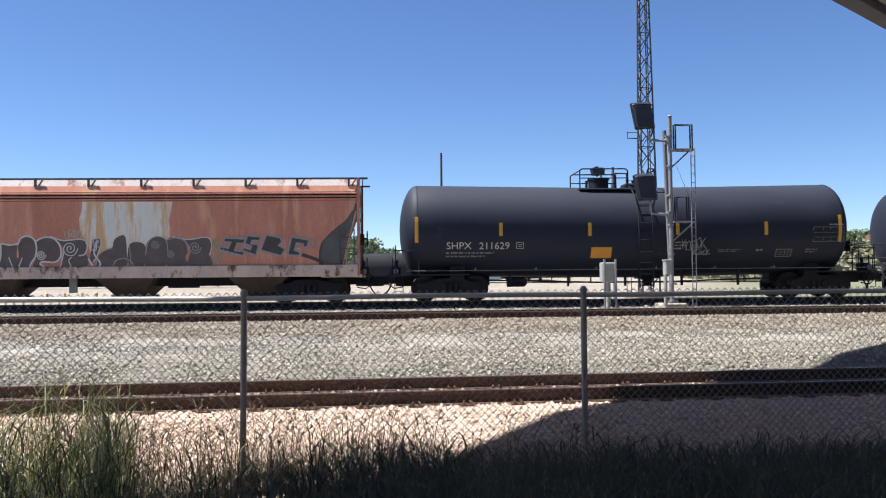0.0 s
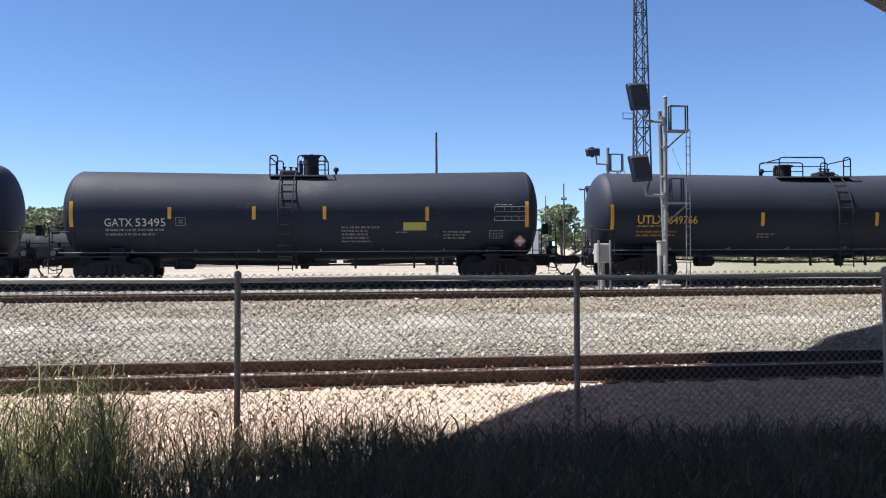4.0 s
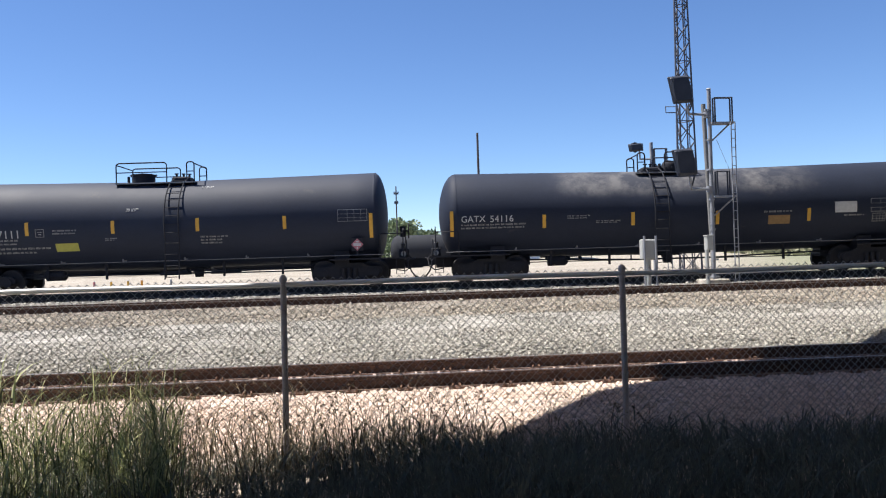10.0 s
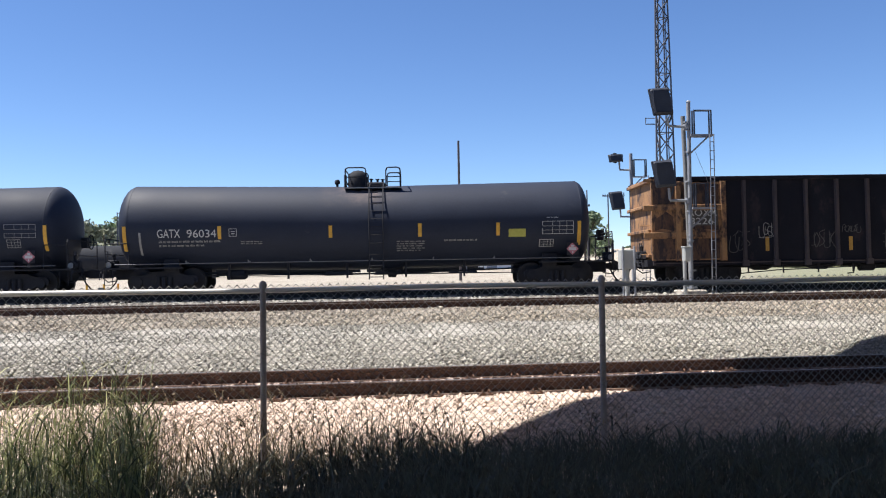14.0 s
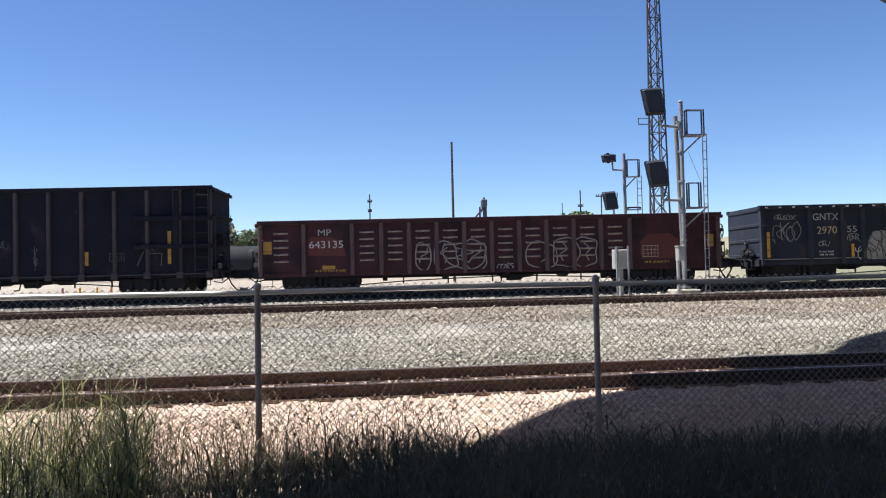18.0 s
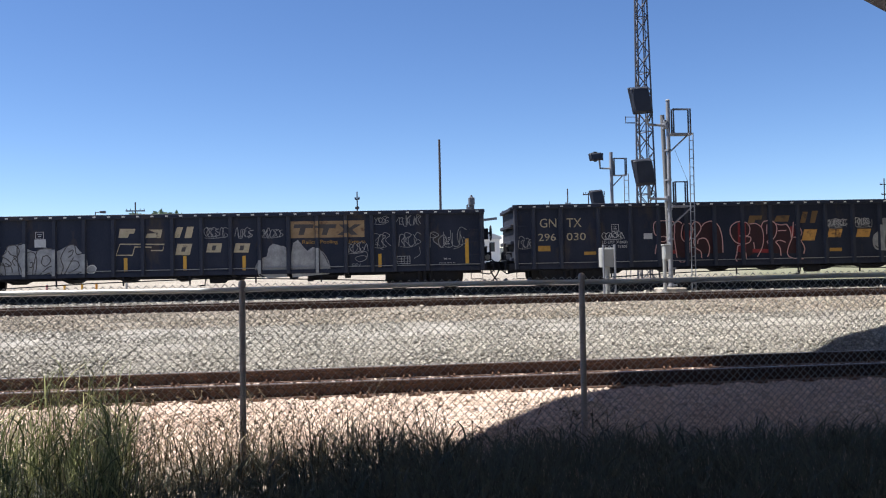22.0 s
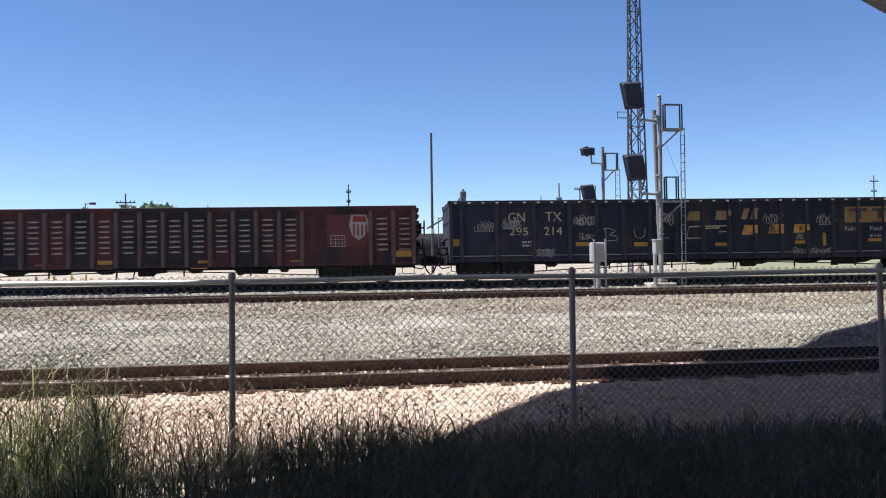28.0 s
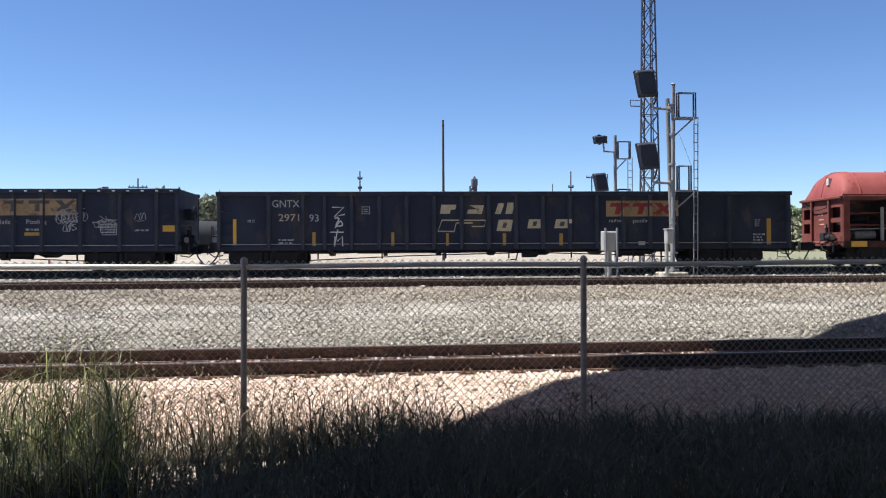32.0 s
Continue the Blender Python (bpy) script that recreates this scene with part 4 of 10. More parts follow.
def gondola(name, u0, u1, z0, z1, label, paint, bays, post_w=0.16, post_d=0.13, taper=True, louvres=0, caps=False, wall=-1.42, skip=(), posts=(), ledge=False, clear=(), end_paint=None, post_paint=None, end_ribs=4, posts_right=(), rib_d=0.14, trim=0.0):
    """bays: number of panels along the side; louvres: short pressed ridges in each panel."""
    mid, half = (u0 + u1) / 2, (u1 - u0) / 2
    car = thing(name, label, "gondola car", on_way(mid), "cars of the freight train")
    CARS.append((car, mid))
    w = -wall
    for sy in (-1, 1):
        part("side_sheet", Shape().box(-half, half, sy * w - 0.012, sy * w + 0.012, z0 + 0.1, z1 - 0.1), paint, car)
        y0, y1 = sorted((sy * (w - 0.06), sy * (w + post_d + 0.01)))
        part("top_chord", Shape().slab(-half - 0.02, half + 0.02, y0, y1, z1 - 0.14, z1, 0.015), paint, car)
        part("side_sill", Shape().box(-half, half, sy * w - 0.05, sy * w + 0.05, z0, z0 + 0.14), paint, car)
    part("floor", Shape().box(-half + 0.02, half - 0.02, -w + 0.03, w - 0.03, z0 + 0.1, z0 + 0.18), paint, car)
    step = 2 * half / bays
    def post():
        s = Shape()
        zb, zt = z0 + 0.02, z1 - 0.14
        a, b = post_w / 2, post_w / 2 * 0.62
        d0 = post_d
        d1 = post_d * (0.65 if taper else 1)
        q = [(-a, 0.0), (a, 0.0), (b, -1.0), (-b, -1.0)]
        v = [(x, y * d0, zb) for x, y in q] + [(x, y * d1 if zt else 0, zt) for x, y in q]
        return s.add(v, [(0, 1, 2, 3), (7, 6, 5, 4), (0, 4, 5, 1), (1, 5, 6, 2), (2, 6, 7, 3), (3, 7, 4, 0)])
    key = ("side_post", z0, z1, post_w, post_d, taper, paint.name)
    SIDE_Y[car.name] = -(w + 0.0125)
    POSTS[car.name] = (post_w, post_d, post_d * (0.65 if taper else 1), z0 + 0.02, z1 - 0.14, [])
    places = [-half + i * step for i in range(bays + 1)]
    if posts:
        ends = [-half + a for a in posts]
        last = [half - a for a in posts_right or posts]
        n = round((last[-1] - ends[-1]) / 0.97)
        places = [-half] + ends[:-1] + [ends[-1] + (last[-1] - ends[-1]) * k / n for k in range(n + 1)] + last[-2::-1] + [half]
    places = [x for x in places if not any(a < x < b for a, b in clear)]
    for x in places:
        POSTS[car.name][5].append(x)
        x = max(-half + post_w / 2, min(half - post_w / 2, x))
        for sy in (-1, 1):
            part("side_post", kept(key, post), post_paint or paint, car, at=pose(x, sy * (w + 0.012), 0, 0, 0, 0 if sy < 0 else 180))
    if louvres:
        zz = np.linspace(z0 + 0.55, z1 - 0.42, louvres)
        lw = step * 0.24 if not posts else 0.25
        lv = kept(("pressed_ridge", round(lw, 2)), lambda: Shape().add([(-lw, 0, -0.045), (lw, 0, -0.045), (lw, 0, 0.022), (-lw, 0, 0.022), (-lw + 0.05, -0.06, -0.006), (lw - 0.05, -0.06, -0.006)],
                                                                       [(0, 1, 5, 4), (2, 3, 4, 5), (0, 4, 3), (1, 2, 5)]))
        for i in range(len(places) - 1):
            x = (places[i] + places[i + 1]) / 2
            if places[i + 1] - places[i] > 1.3 and i > 0 or any(a < x < b for a, b in clear):
                continue
            for z in zz:
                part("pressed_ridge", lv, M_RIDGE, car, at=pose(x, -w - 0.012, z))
    if ledge:
        part("lower_ledge", Shape().box(-half + 0.1, half - 0.1, -w - 0.06, -w - 0.013, z0 + 0.2, z0 + 0.225), M_GREYPAINT, car, "thin worn ledge")
    # ends, with ribs across
    for sx in (-1, 1):
        x = sx * (half - 0.03)
        part("end_sheet", Shape().box(x - 0.012, x + 0.012, -w, w, z0 + 0.05, z1 - 0.02), end_paint if end_paint and sx < 0 else paint, car)
        for k in range(end_ribs):
            z = z0 + 0.3 + k * (z1 - z0 - 0.5) / (end_ribs - 1)
            e0, e1 = sorted((x, x + sx * rib_d))
            part("end_rib", Shape().slab(e0, e1, -w - 0.03, w + 0.03, z, z + 0.12, 0.02), end_paint if end_paint and sx < 0 else paint, car)
        part("end_sill", Shape().box(min(x, x + sx * (rib_d + 0.06)), max(x, x + sx * (rib_d + 0.06)), -1.5, 1.5, z0 - 0.02, z0 + 0.22), M_IRON, car)
        lx = sx * (half - 0.28)
        for k in range(5):
            z = z0 + 0.12 + k * (z1 - z0 - 0.4) / 4
            part("grab_iron", Shape().pipe([(lx - 0.22, -w - 0.01, z), (lx - 0.22, -w - 0.12, z), (lx + 0.22, -w - 0.12, z), (lx + 0.22, -w - 0.01, z)], 0.012, 5), paint, car)
        part("sill_step", Shape().pipe([(lx - 0.2, -w - 0.05, z0 + 0.05), (lx - 0.2, -w - 0.05, z0 - 0.3), (lx + 0.2, -w - 0.05, z0 - 0.3), (lx + 0.2, -w - 0.05, z0 + 0.05)], 0.016, 5), M_IRON, car)
    # centre sill, cross bearers, brake gear
    part("centre_sill", Shape().box(-half, half, -0.33, 0.33, z0 - 0.1, z0 + 0.1), M_IRON, car)
    for i in range(2, bays - 1, 2):
        x = -half + i * step
        part("cross_bearer", kept(("cross_bearer", z0), lambda: Shape().prism([(-1.4, z0 + 0.08), (1.4, z0 + 0.08), (1.35, z0 - 0.02), (0.4, z0 - 0.2), (-0.4, z0 - 0.2), (-1.35, z0 - 0.02)], -0.07, 0.07, "yz")), M_IRON, car, at=pose(x, 0, 0))
    bx = 0.9
    part("brake_cylinder", Shape().lathe([(-0.35, 0.05), (-0.35, 0.15), (0.15, 0.15), (0.25, 0.06), (0.6, 0.03)], 12, pose(bx, -0.75, z0 - 0.13)), M_IRON, car)
    part("air_reservoir", Shape().lathe([(-0.45, 0.05), (-0.4, 0.14), (0.4, 0.14), (0.45, 0.05)], 12, pose(bx + 3.6, -0.7, z0 - 0.1)), M_IRON, car)
    part("brake_valve", Shape().slab(bx + 3.0, bx + 3.2, -0.9, -0.7, z0 - 0.28, z0, 0.02), M_IRON, car)
    part("brake_lever", Shape().pipe([(bx - 0.5, -0.75, z0 - 0.1), (bx - 0.55, -0.75, z0 - 0.34), (bx - 0.75, -0.7, z0 - 0.36)], 0.025, 5), M_IRON, car)
    part("brake_rod", Shape().pipe([(-half + 2.6, -0.9, z0 - 0.36), (-half * 0.35, -0.9, z0 - 0.2), (bx, -0.8, z0 - 0.1), (half * 0.4, -0.9, z0 - 0.2), (half - 2.6, -0.9, z0 - 0.34)], 0.02, 5), M_IRON, car)
    part("train_line", Shape().pipe([(-half + 0.3, -1.1, z0 - 0.02), (-half * 0.5, -1.1, z0 - 0.07), (half * 0.5, -1.1, z0 - 0.07), (half - 0.3, -1.1, z0 - 0.02)], 0.022, 5), M_IRON, car)
    for i in range(7):
        x = -half + 3.4 + i * (2 * half - 6.8) / 6
        part("rod_hanger", kept(("rod_hanger", z0), lambda: Shape().slab(-0.025, 0.025, -1.42, -1.38, z0 - 0.3, z0 + 0.02, 0.006)), M_IRON, car, at=pose(x, 0, 0))
    if caps:
        hole = kept("chord_loop", lambda: Shape().slab(-0.05, 0.05, -0.012, 0.0, -0.022, 0.022, 0.005))
        for i in range(bays * 2):
            part("chord_loop", hole, M_WHITE, car, "small pale lading-strap loop", at=pose(-half + (i + 0.5) * step / 2, -w - post_d - 0.011, z1 - 0.08))
    brake_wheel(car, half + 0.32, -0.6, z0 + 1.3, 1)
    running_gear(car, half, 2.05, trim=trim)
    return car, half, step


# ---- paint and markings ----
M_LABEL = surface("yellow_green_label", (0.34, 0.33, 0.06), (0.46, 0.44, 0.1), 8, 0.6, 0, 0.05, 60)
M_YDIM = surface("dirty_yellow_paint", (0.32, 0.17, 0.03), (0.5, 0.29, 0.06), 8, 0.6, 0, 0.05, 60)
M_GREYTEXT = surface("worn_pale_grey_paint", (0.3, 0.31, 0.31), (0.46, 0.47, 0.46), 8, 0.6, 0, 0.05, 60)
M_BROWNLABEL = surface("brown_label", (0.2, 0.12, 0.05), (0.32, 0.2, 0.08), 8, 0.6, 0, 0.05, 60)
M_SPRAYPALE = surface("pale_spray_paint", (0.5, 0.5, 0.47), (0.68, 0.68, 0.64), 4, 0.6, 0, 0.05, 60)
M_SPRAYFAINT = surface("faint_white_spray_paint", (0.22, 0.22, 0.22), (0.38, 0.375, 0.365), 4, 0.6, 0, 0.05, 60)
M_SPRAYGREENPALE = surface("pale_green_spray_paint", (0.35, 0.45, 0.3), (0.46, 0.55, 0.38), 4, 0.6, 0, 0.05, 60)
M_ORANGEFADE = surface("faded_orange_paint", (0.45, 0.16, 0.04), (0.58, 0.25, 0.08), 5, 0.7, 0, 0.05, 60)
M_REDPALE = surface("repainted_red_patch", (0.085, 0.02, 0.018), (0.13, 0.034, 0.028), 3, 0.65, 0, 0.1, 50)
M_LOGO = surface("orange_yellow_logo_paint", (0.5, 0.24, 0.045), (0.66, 0.37, 0.1), 3, 0.65, 0, 0.05, 60, wear=(0.12, 0.06, 0.03), wear_at=0.56, wear_scale=2.4)
M_LOGOBROWN = surface("dulled_brown_logo_paint", (0.13, 0.075, 0.03), (0.23, 0.135, 0.055), 3, 0.7, 0, 0.05, 60, wear=(0.05, 0.035, 0.03), wear_at=0.58, wear_scale=2.4)
M_LOGODIM = surface("sun_bleached_orange_panel", (0.24, 0.15, 0.07), (0.38, 0.265, 0.145), 2.5, 0.7, 0, 0.05, 60, wear=(0.14, 0.07, 0.035), wear_at=0.57, wear_scale=2.2, stretch=(1, 1, 0.5))
M_MAROON = surface("maroon_logo_paint", (0.2, 0.02, 0.02), (0.28, 0.035, 0.03), 3, 0.65, 0, 0.05, 60)
M_SPRAYMAROON = surface("dark_red_spray_fill", (0.018, 0.004, 0.007), (0.045, 0.009, 0.013), 4, 0.6, 0, 0.05, 60)


def face(car):
    """The pose of the near side: x along the car, y up, z outwards."""
    return pose(0, SIDE_Y[car.name], 0, 90, 0, 0)


def over_posts(car, pts, material, lift):
    """The paint of a shape where it runs over the posts that stand out from the side."""
    w, d0, d1, zb, zt, xs = POSTS[car.name]
    h = w * 0.31 + 0.001
    for x in xs:
        cuts = sorted(a[1] + (b[1] - a[1]) * (x - a[0]) / (b[0] - a[0]) for a, b in zip(pts, pts[1:] + pts[:1]) if (a[0] - x) * (b[0] - x) < 0)
        for z0, z1 in zip(cuts[::2], cuts[1::2]):
            z0, z1 = max(z0, zb), min(z1, zt)
            if z1 - z0 < 0.04:
                continue
            y = [SIDE_Y[car.name] - (d0 + (d1 - d0) * (z - zb) / (zt - zb)) - 0.003 - lift for z in (z0, z1)]
            s = Shape().add([(x - h, y[0], z0), (x + h, y[0], z0), (x + h, y[1], z1), (x - h, y[1], z1), (x - h, y[0] + 0.002, z0), (x + h, y[0] + 0.002, z0), (x + h, y[1] + 0.002, z1), (x - h, y[1] + 0.002, z1)],
                            [(0, 1, 2, 3), (7, 6, 5, 4), (0, 4, 5, 1), (1, 5, 6, 2), (2, 6, 7, 3), (3, 7, 4, 0)])
            part("paint_on_post", s, material, car, smooth=0)


def poly(car, pts, material, name="painted_shape", lift=0.0):
    if car.name in POSTS and name in ("painted_letter", "logo_shape", "painted_shape"):
        over_posts(car, pts, material, lift)
    return part(name, Shape().prism(pts, lift, lift + 0.003, "xy"), material, car, at=face(car), smooth=0)


def mark(car, x0, x1, z0, z1, material, name="mark"):
    ob = poly(car, [(x0, z0), (x1, z0), (x1, z1), (x0, z1)], material, name)
    if name == "logo_panel" and car.name in POSTS:
        w, d0, d1, zb, zt, xs = POSTS[car.name]
        for x in xs:
            if x0 < x < x1:
                h = w * 0.31 + 0.001
                y = [SIDE_Y[car.name] - (d0 + (d1 - d0) * (z - zb) / (zt - zb)) - 0.003 for z in (z0, z1)]
                s = Shape().add([(x - h, y[0], z0), (x + h, y[0], z0), (x + h, y[1], z1), (x - h, y[1], z1), (x - h, y[0] + 0.002, z0), (x + h, y[0] + 0.002, z0), (x + h, y[1] + 0.002, z1), (x - h, y[1] + 0.002, z1)],
                                [(0, 1, 2, 3), (7, 6, 5, 4), (0, 4, 5, 1), (1, 5, 6, 2), (2, 6, 7, 3), (3, 7, 4, 0)])
                part("logo_panel_on_post", s, material, car, smooth=0)
    return ob


def line(car, pts, r, material, close=False, smooth=True):
    if smooth:
        pts = curve_pts(pts, 5, close)
    return stroke(car, face(car) @ Matrix.Translation((0, 0, 0.008)), pts, r, material, "painted_line", close)


def bubble(car, x0, x1, z0, z1, fill, edge, seed):
    """A rounded spray-painted letter: a filled blob, a thick outline and an inner stroke."""
    rng = random.Random(seed)
    cx, cz, a, b = (x0 + x1) / 2, (z0 + z1) / 2, (x1 - x0) / 2, (z1 - z0) / 2
    pts = []
    for k in range(10):
        t = k * 2 * math.pi / 10
        c, s = math.cos(t), math.sin(t)
        g = (abs(c) ** 3 + abs(s) ** 3) ** (-1 / 3) * rng.uniform(0.78, 1.06)
        pts.append((cx + a * c * g, cz + b * s * g))
    pts = curve_pts(pts, 4)
    if fill:
        poly(car, pts, fill, "painted_letter", 0.0)
    line(car, pts, 0.021, edge, True, False)
    inner = [(cx + a * rng.uniform(-0.5, 0.5), cz + b * q) for q in (0.55, 0.2, -0.1, -0.5)]
    line(car, inner, 0.02, edge)


GLYPHS = (((0, 0), (0.05, 1), (0.9, 0.85), (0.3, 0.5), (1, 0.05)), ((0, 0.95), (0.1, 0.05), (0.8, 0.0), (0.95, 0.9)), ((0.95, 0.85), (0.3, 1), (0.0, 0.5), (0.3, 0.0), (1, 0.2), (0.6, 0.45)),
          ((0, 0.1), (0.5, 1), (0.95, 0.0)), ((0.5, 1), (0.0, 0.6), (0.4, 0.0), (0.95, 0.5), (0.5, 1.0)), ((0.9, 1), (0.1, 0.8), (0.85, 0.3), (0.0, 0.0)), ((0.1, 1), (0.15, 0.0), (0.2, 0.55), (0.95, 1.0), (0.3, 0.5), (1.0, -0.1)))


def tag(car, x0, x1, z0, z1, material, seed):
    """A quick scrawl of thin looping strokes, one after the other."""
    rng = random.Random(seed * 7 + 1)
    h = z1 - z0
    n = max(3, round((x1 - x0) / max(0.1, 0.34 * h)))
    w = (x1 - x0) / n
    for k in range(n):
        g = GLYPHS[rng.randrange(len(GLYPHS))]
        up, lean = rng.uniform(-0.08, 0.12) * h, rng.uniform(-0.05, 0.25) * w
        hh = h * rng.uniform(0.7, 1.0)
        line(car, [(x0 + k * w + a * w * 1.5 + b * lean + rng.uniform(-0.03, 0.03), z0 + up + b * hh) for a, b in g], rng.uniform(0.008, 0.013), material)
    if rng.random() < 0.7:
        y = z0 - 0.08 * h
        line(car, [(x0 + rng.uniform(0, 0.3) * (x1 - x0), y), ((x0 + x1) / 2, y - 0.04 * h), (x1 - rng.uniform(0, 0.2) * (x1 - x0), y + 0.06 * h)], 0.009, material)
    if h > 0.35:
        for k in range(2):
            a, b = x0 + rng.uniform(0, 1) * (x1 - x0), z0 + rng.uniform(-0.3, 0.9) * h
            line(car, [(a, b), (a + rng.uniform(-0.2, 0.2), b + rng.uniform(-0.2, 0.2))], 0.008, material, False, False)


def place_on(car, x, z, half):
    return on_tank(x, z, half) if half else face(car) @ Matrix.Translation((x, z, 0.003))


def write(car, text, x0, x1, z0, z1, material, half=None):
    """Stencilled characters in the built-in font, fitted to their box."""
    c = bpy.data.curves.new("lettering", "FONT")
    c.body, c.extrude, c.resolution_u = text, 0.003, 3
    tmp = bpy.data.objects.new("lettering", c)
    me = bpy.data.meshes.new_from_object(tmp)
    bpy.data.objects.remove(tmp)
    v = np.empty(len(me.vertices) * 3)
    me.vertices.foreach_get("co", v)
    v = v.reshape(-1, 3)
    lo, hi = v.min(0), v.max(0)
    v[:, 0] = (v[:, 0] - lo[0]) / (hi[0] - lo[0]) * (x1 - x0)
    v[:, 1] = (v[:, 1] - lo[1]) / (hi[1] - lo[1]) * (z1 - z0)
    v[:, 1] -= (z1 - z0) / 2
    if half:
        v[:, 2] -= v[:, 1] ** 2 / (2 * TANK_R)
    me.vertices.foreach_set("co", v.ravel())
    me.materials.clear()
    me.materials.append(material)
    ob = new("lettering", me)
    ob.parent, ob.matrix_basis = car, place_on(car, x0, (z0 + z1) / 2, half)
    return ob


def small_print(car, x0, x1, z0, z1, rows, material, seed, half=None):
    """Small writing as plain bars: rows of short words."""
    rng = random.Random(seed)
    pitch = (z1 - z0) / rows
    h = min(0.075, pitch * 0.55)
    for i in range(rows):
        z = z1 - h - i * pitch
        x = 0.0
        end = (x1 - x0) * (1 if i == 0 else rng.uniform(0.7, 1))
        while x < end - 0.03:
            s, c = Shape(), 0.0
            for k in range(rng.choice((2, 3, 4, 6))):
                if x + c > end - 0.02:
                    break
                w = rng.choice((0.02, 0.026, 0.03))
                s.box(c, c + w, 0, h * rng.choice((1, 1, 0.8)), 0, 0.003)
                c += w + 0.014
            part("stencil_word", s, material, car, at=place_on(car, x0 + x, z, half), smooth=0)
            x += c + 0.04


def outline(car, x0, x1, z0, z1, material, grid=False, half=None):
    w, h, t = x1 - x0, z1 - z0, 0.015
    s = Shape().box(0, w, -h / 2, -h / 2 + t, 0, 0.003).box(0, w, h / 2 - t, h / 2, 0, 0.003).box(0, t, -h / 2 + t, h / 2 - t, 0, 0.003).box(w - t, w, -h / 2 + t, h / 2 - t, 0, 0.003)
    if grid:
        for k in (0.32, 0.55, 0.78):
            s.box(w * k, w * k + 0.01, -h / 2 + t, h / 2 - t, 0, 0.0025)
        for k in (-0.2, 0.12):
            s.box(t, w - t, h * k, h * k + 0.01, 0, 0.002)
    else:
        s.box(w * 0.3, w * 0.7, -h * 0.2, -h * 0.1, 0, 0.002).box(w * 0.25, w * 0.75, h * 0.1, h * 0.18, 0, 0.002)
    if half:
        s.v = [(a, b, c - b * b / (2 * TANK_R) + 0.003) for a, b, c in s.v]
    return part("stencil_frame", s, material, car, at=place_on(car, x0, (z0 + z1) / 2, half), smooth=0)


def placard(car, x, z, half):
    """A diamond warning placard in its holder."""
    m = pose(x, -1.5, z + 0.1, 90, 0, 0)
    h = part("placard_holder", Shape().slab(-0.2, 0.2, -0.22, 0.22, -0.02, 0.0, 0.008), M_IRON, car, at=m)
    d = 0.21
    part("placard", Shape().prism([(-d, 0), (0, -d), (d, 0), (0, d)], 0.001, 0.005, "xy"), M_REDPLATE, h, "red and white diamond placard", smooth=0)
    part("placard_band", Shape().box(-0.13, 0.13, -0.05, 0.05, 0.0055, 0.008).box(-0.05, 0.05, 0.07, 0.13, 0.0055, 0.008).box(-0.02, 0.02, -0.15, -0.08, 0.0055, 0.008), M_WHITE, h, smooth=0)
    part("holder_leg", Shape().box(-0.03, 0.03, -0.36, -0.22, -0.02, 0.0).box(-0.2, 0.2, -0.38, -0.36, -0.02, 0.02), M_IRON, h)


M_EAVE = surface("pale_weathered_eave", (0.64, 0.54, 0.49), (0.82, 0.77, 0.73), 1.4, 0.75, 0, 0.1, 30, wear=(0.36, 0.17, 0.12), wear_at=0.56, wear_scale=2, stretch=(1, 1, 0.4))


# dark grey holds the shade under the hopper's overhanging end
M_SLOPE = surface("shade_toned_slope_sheet", (0.09, 0.092, 0.092), (0.17, 0.17, 0.163), 1.5, 0.85, 0, 0.15, 30)
M_OUTLET = surface("grimy_brown_outlet_steel", (0.045, 0.035, 0.032), (0.095, 0.07, 0.058), 2, 0.85, 0, 0.2, 40)
M_WALKWAY = surface("dull_roof_walk_steel", (0.07, 0.075, 0.085), (0.14, 0.14, 0.15), 4, 0.7, 0.2, 0.1, 40)


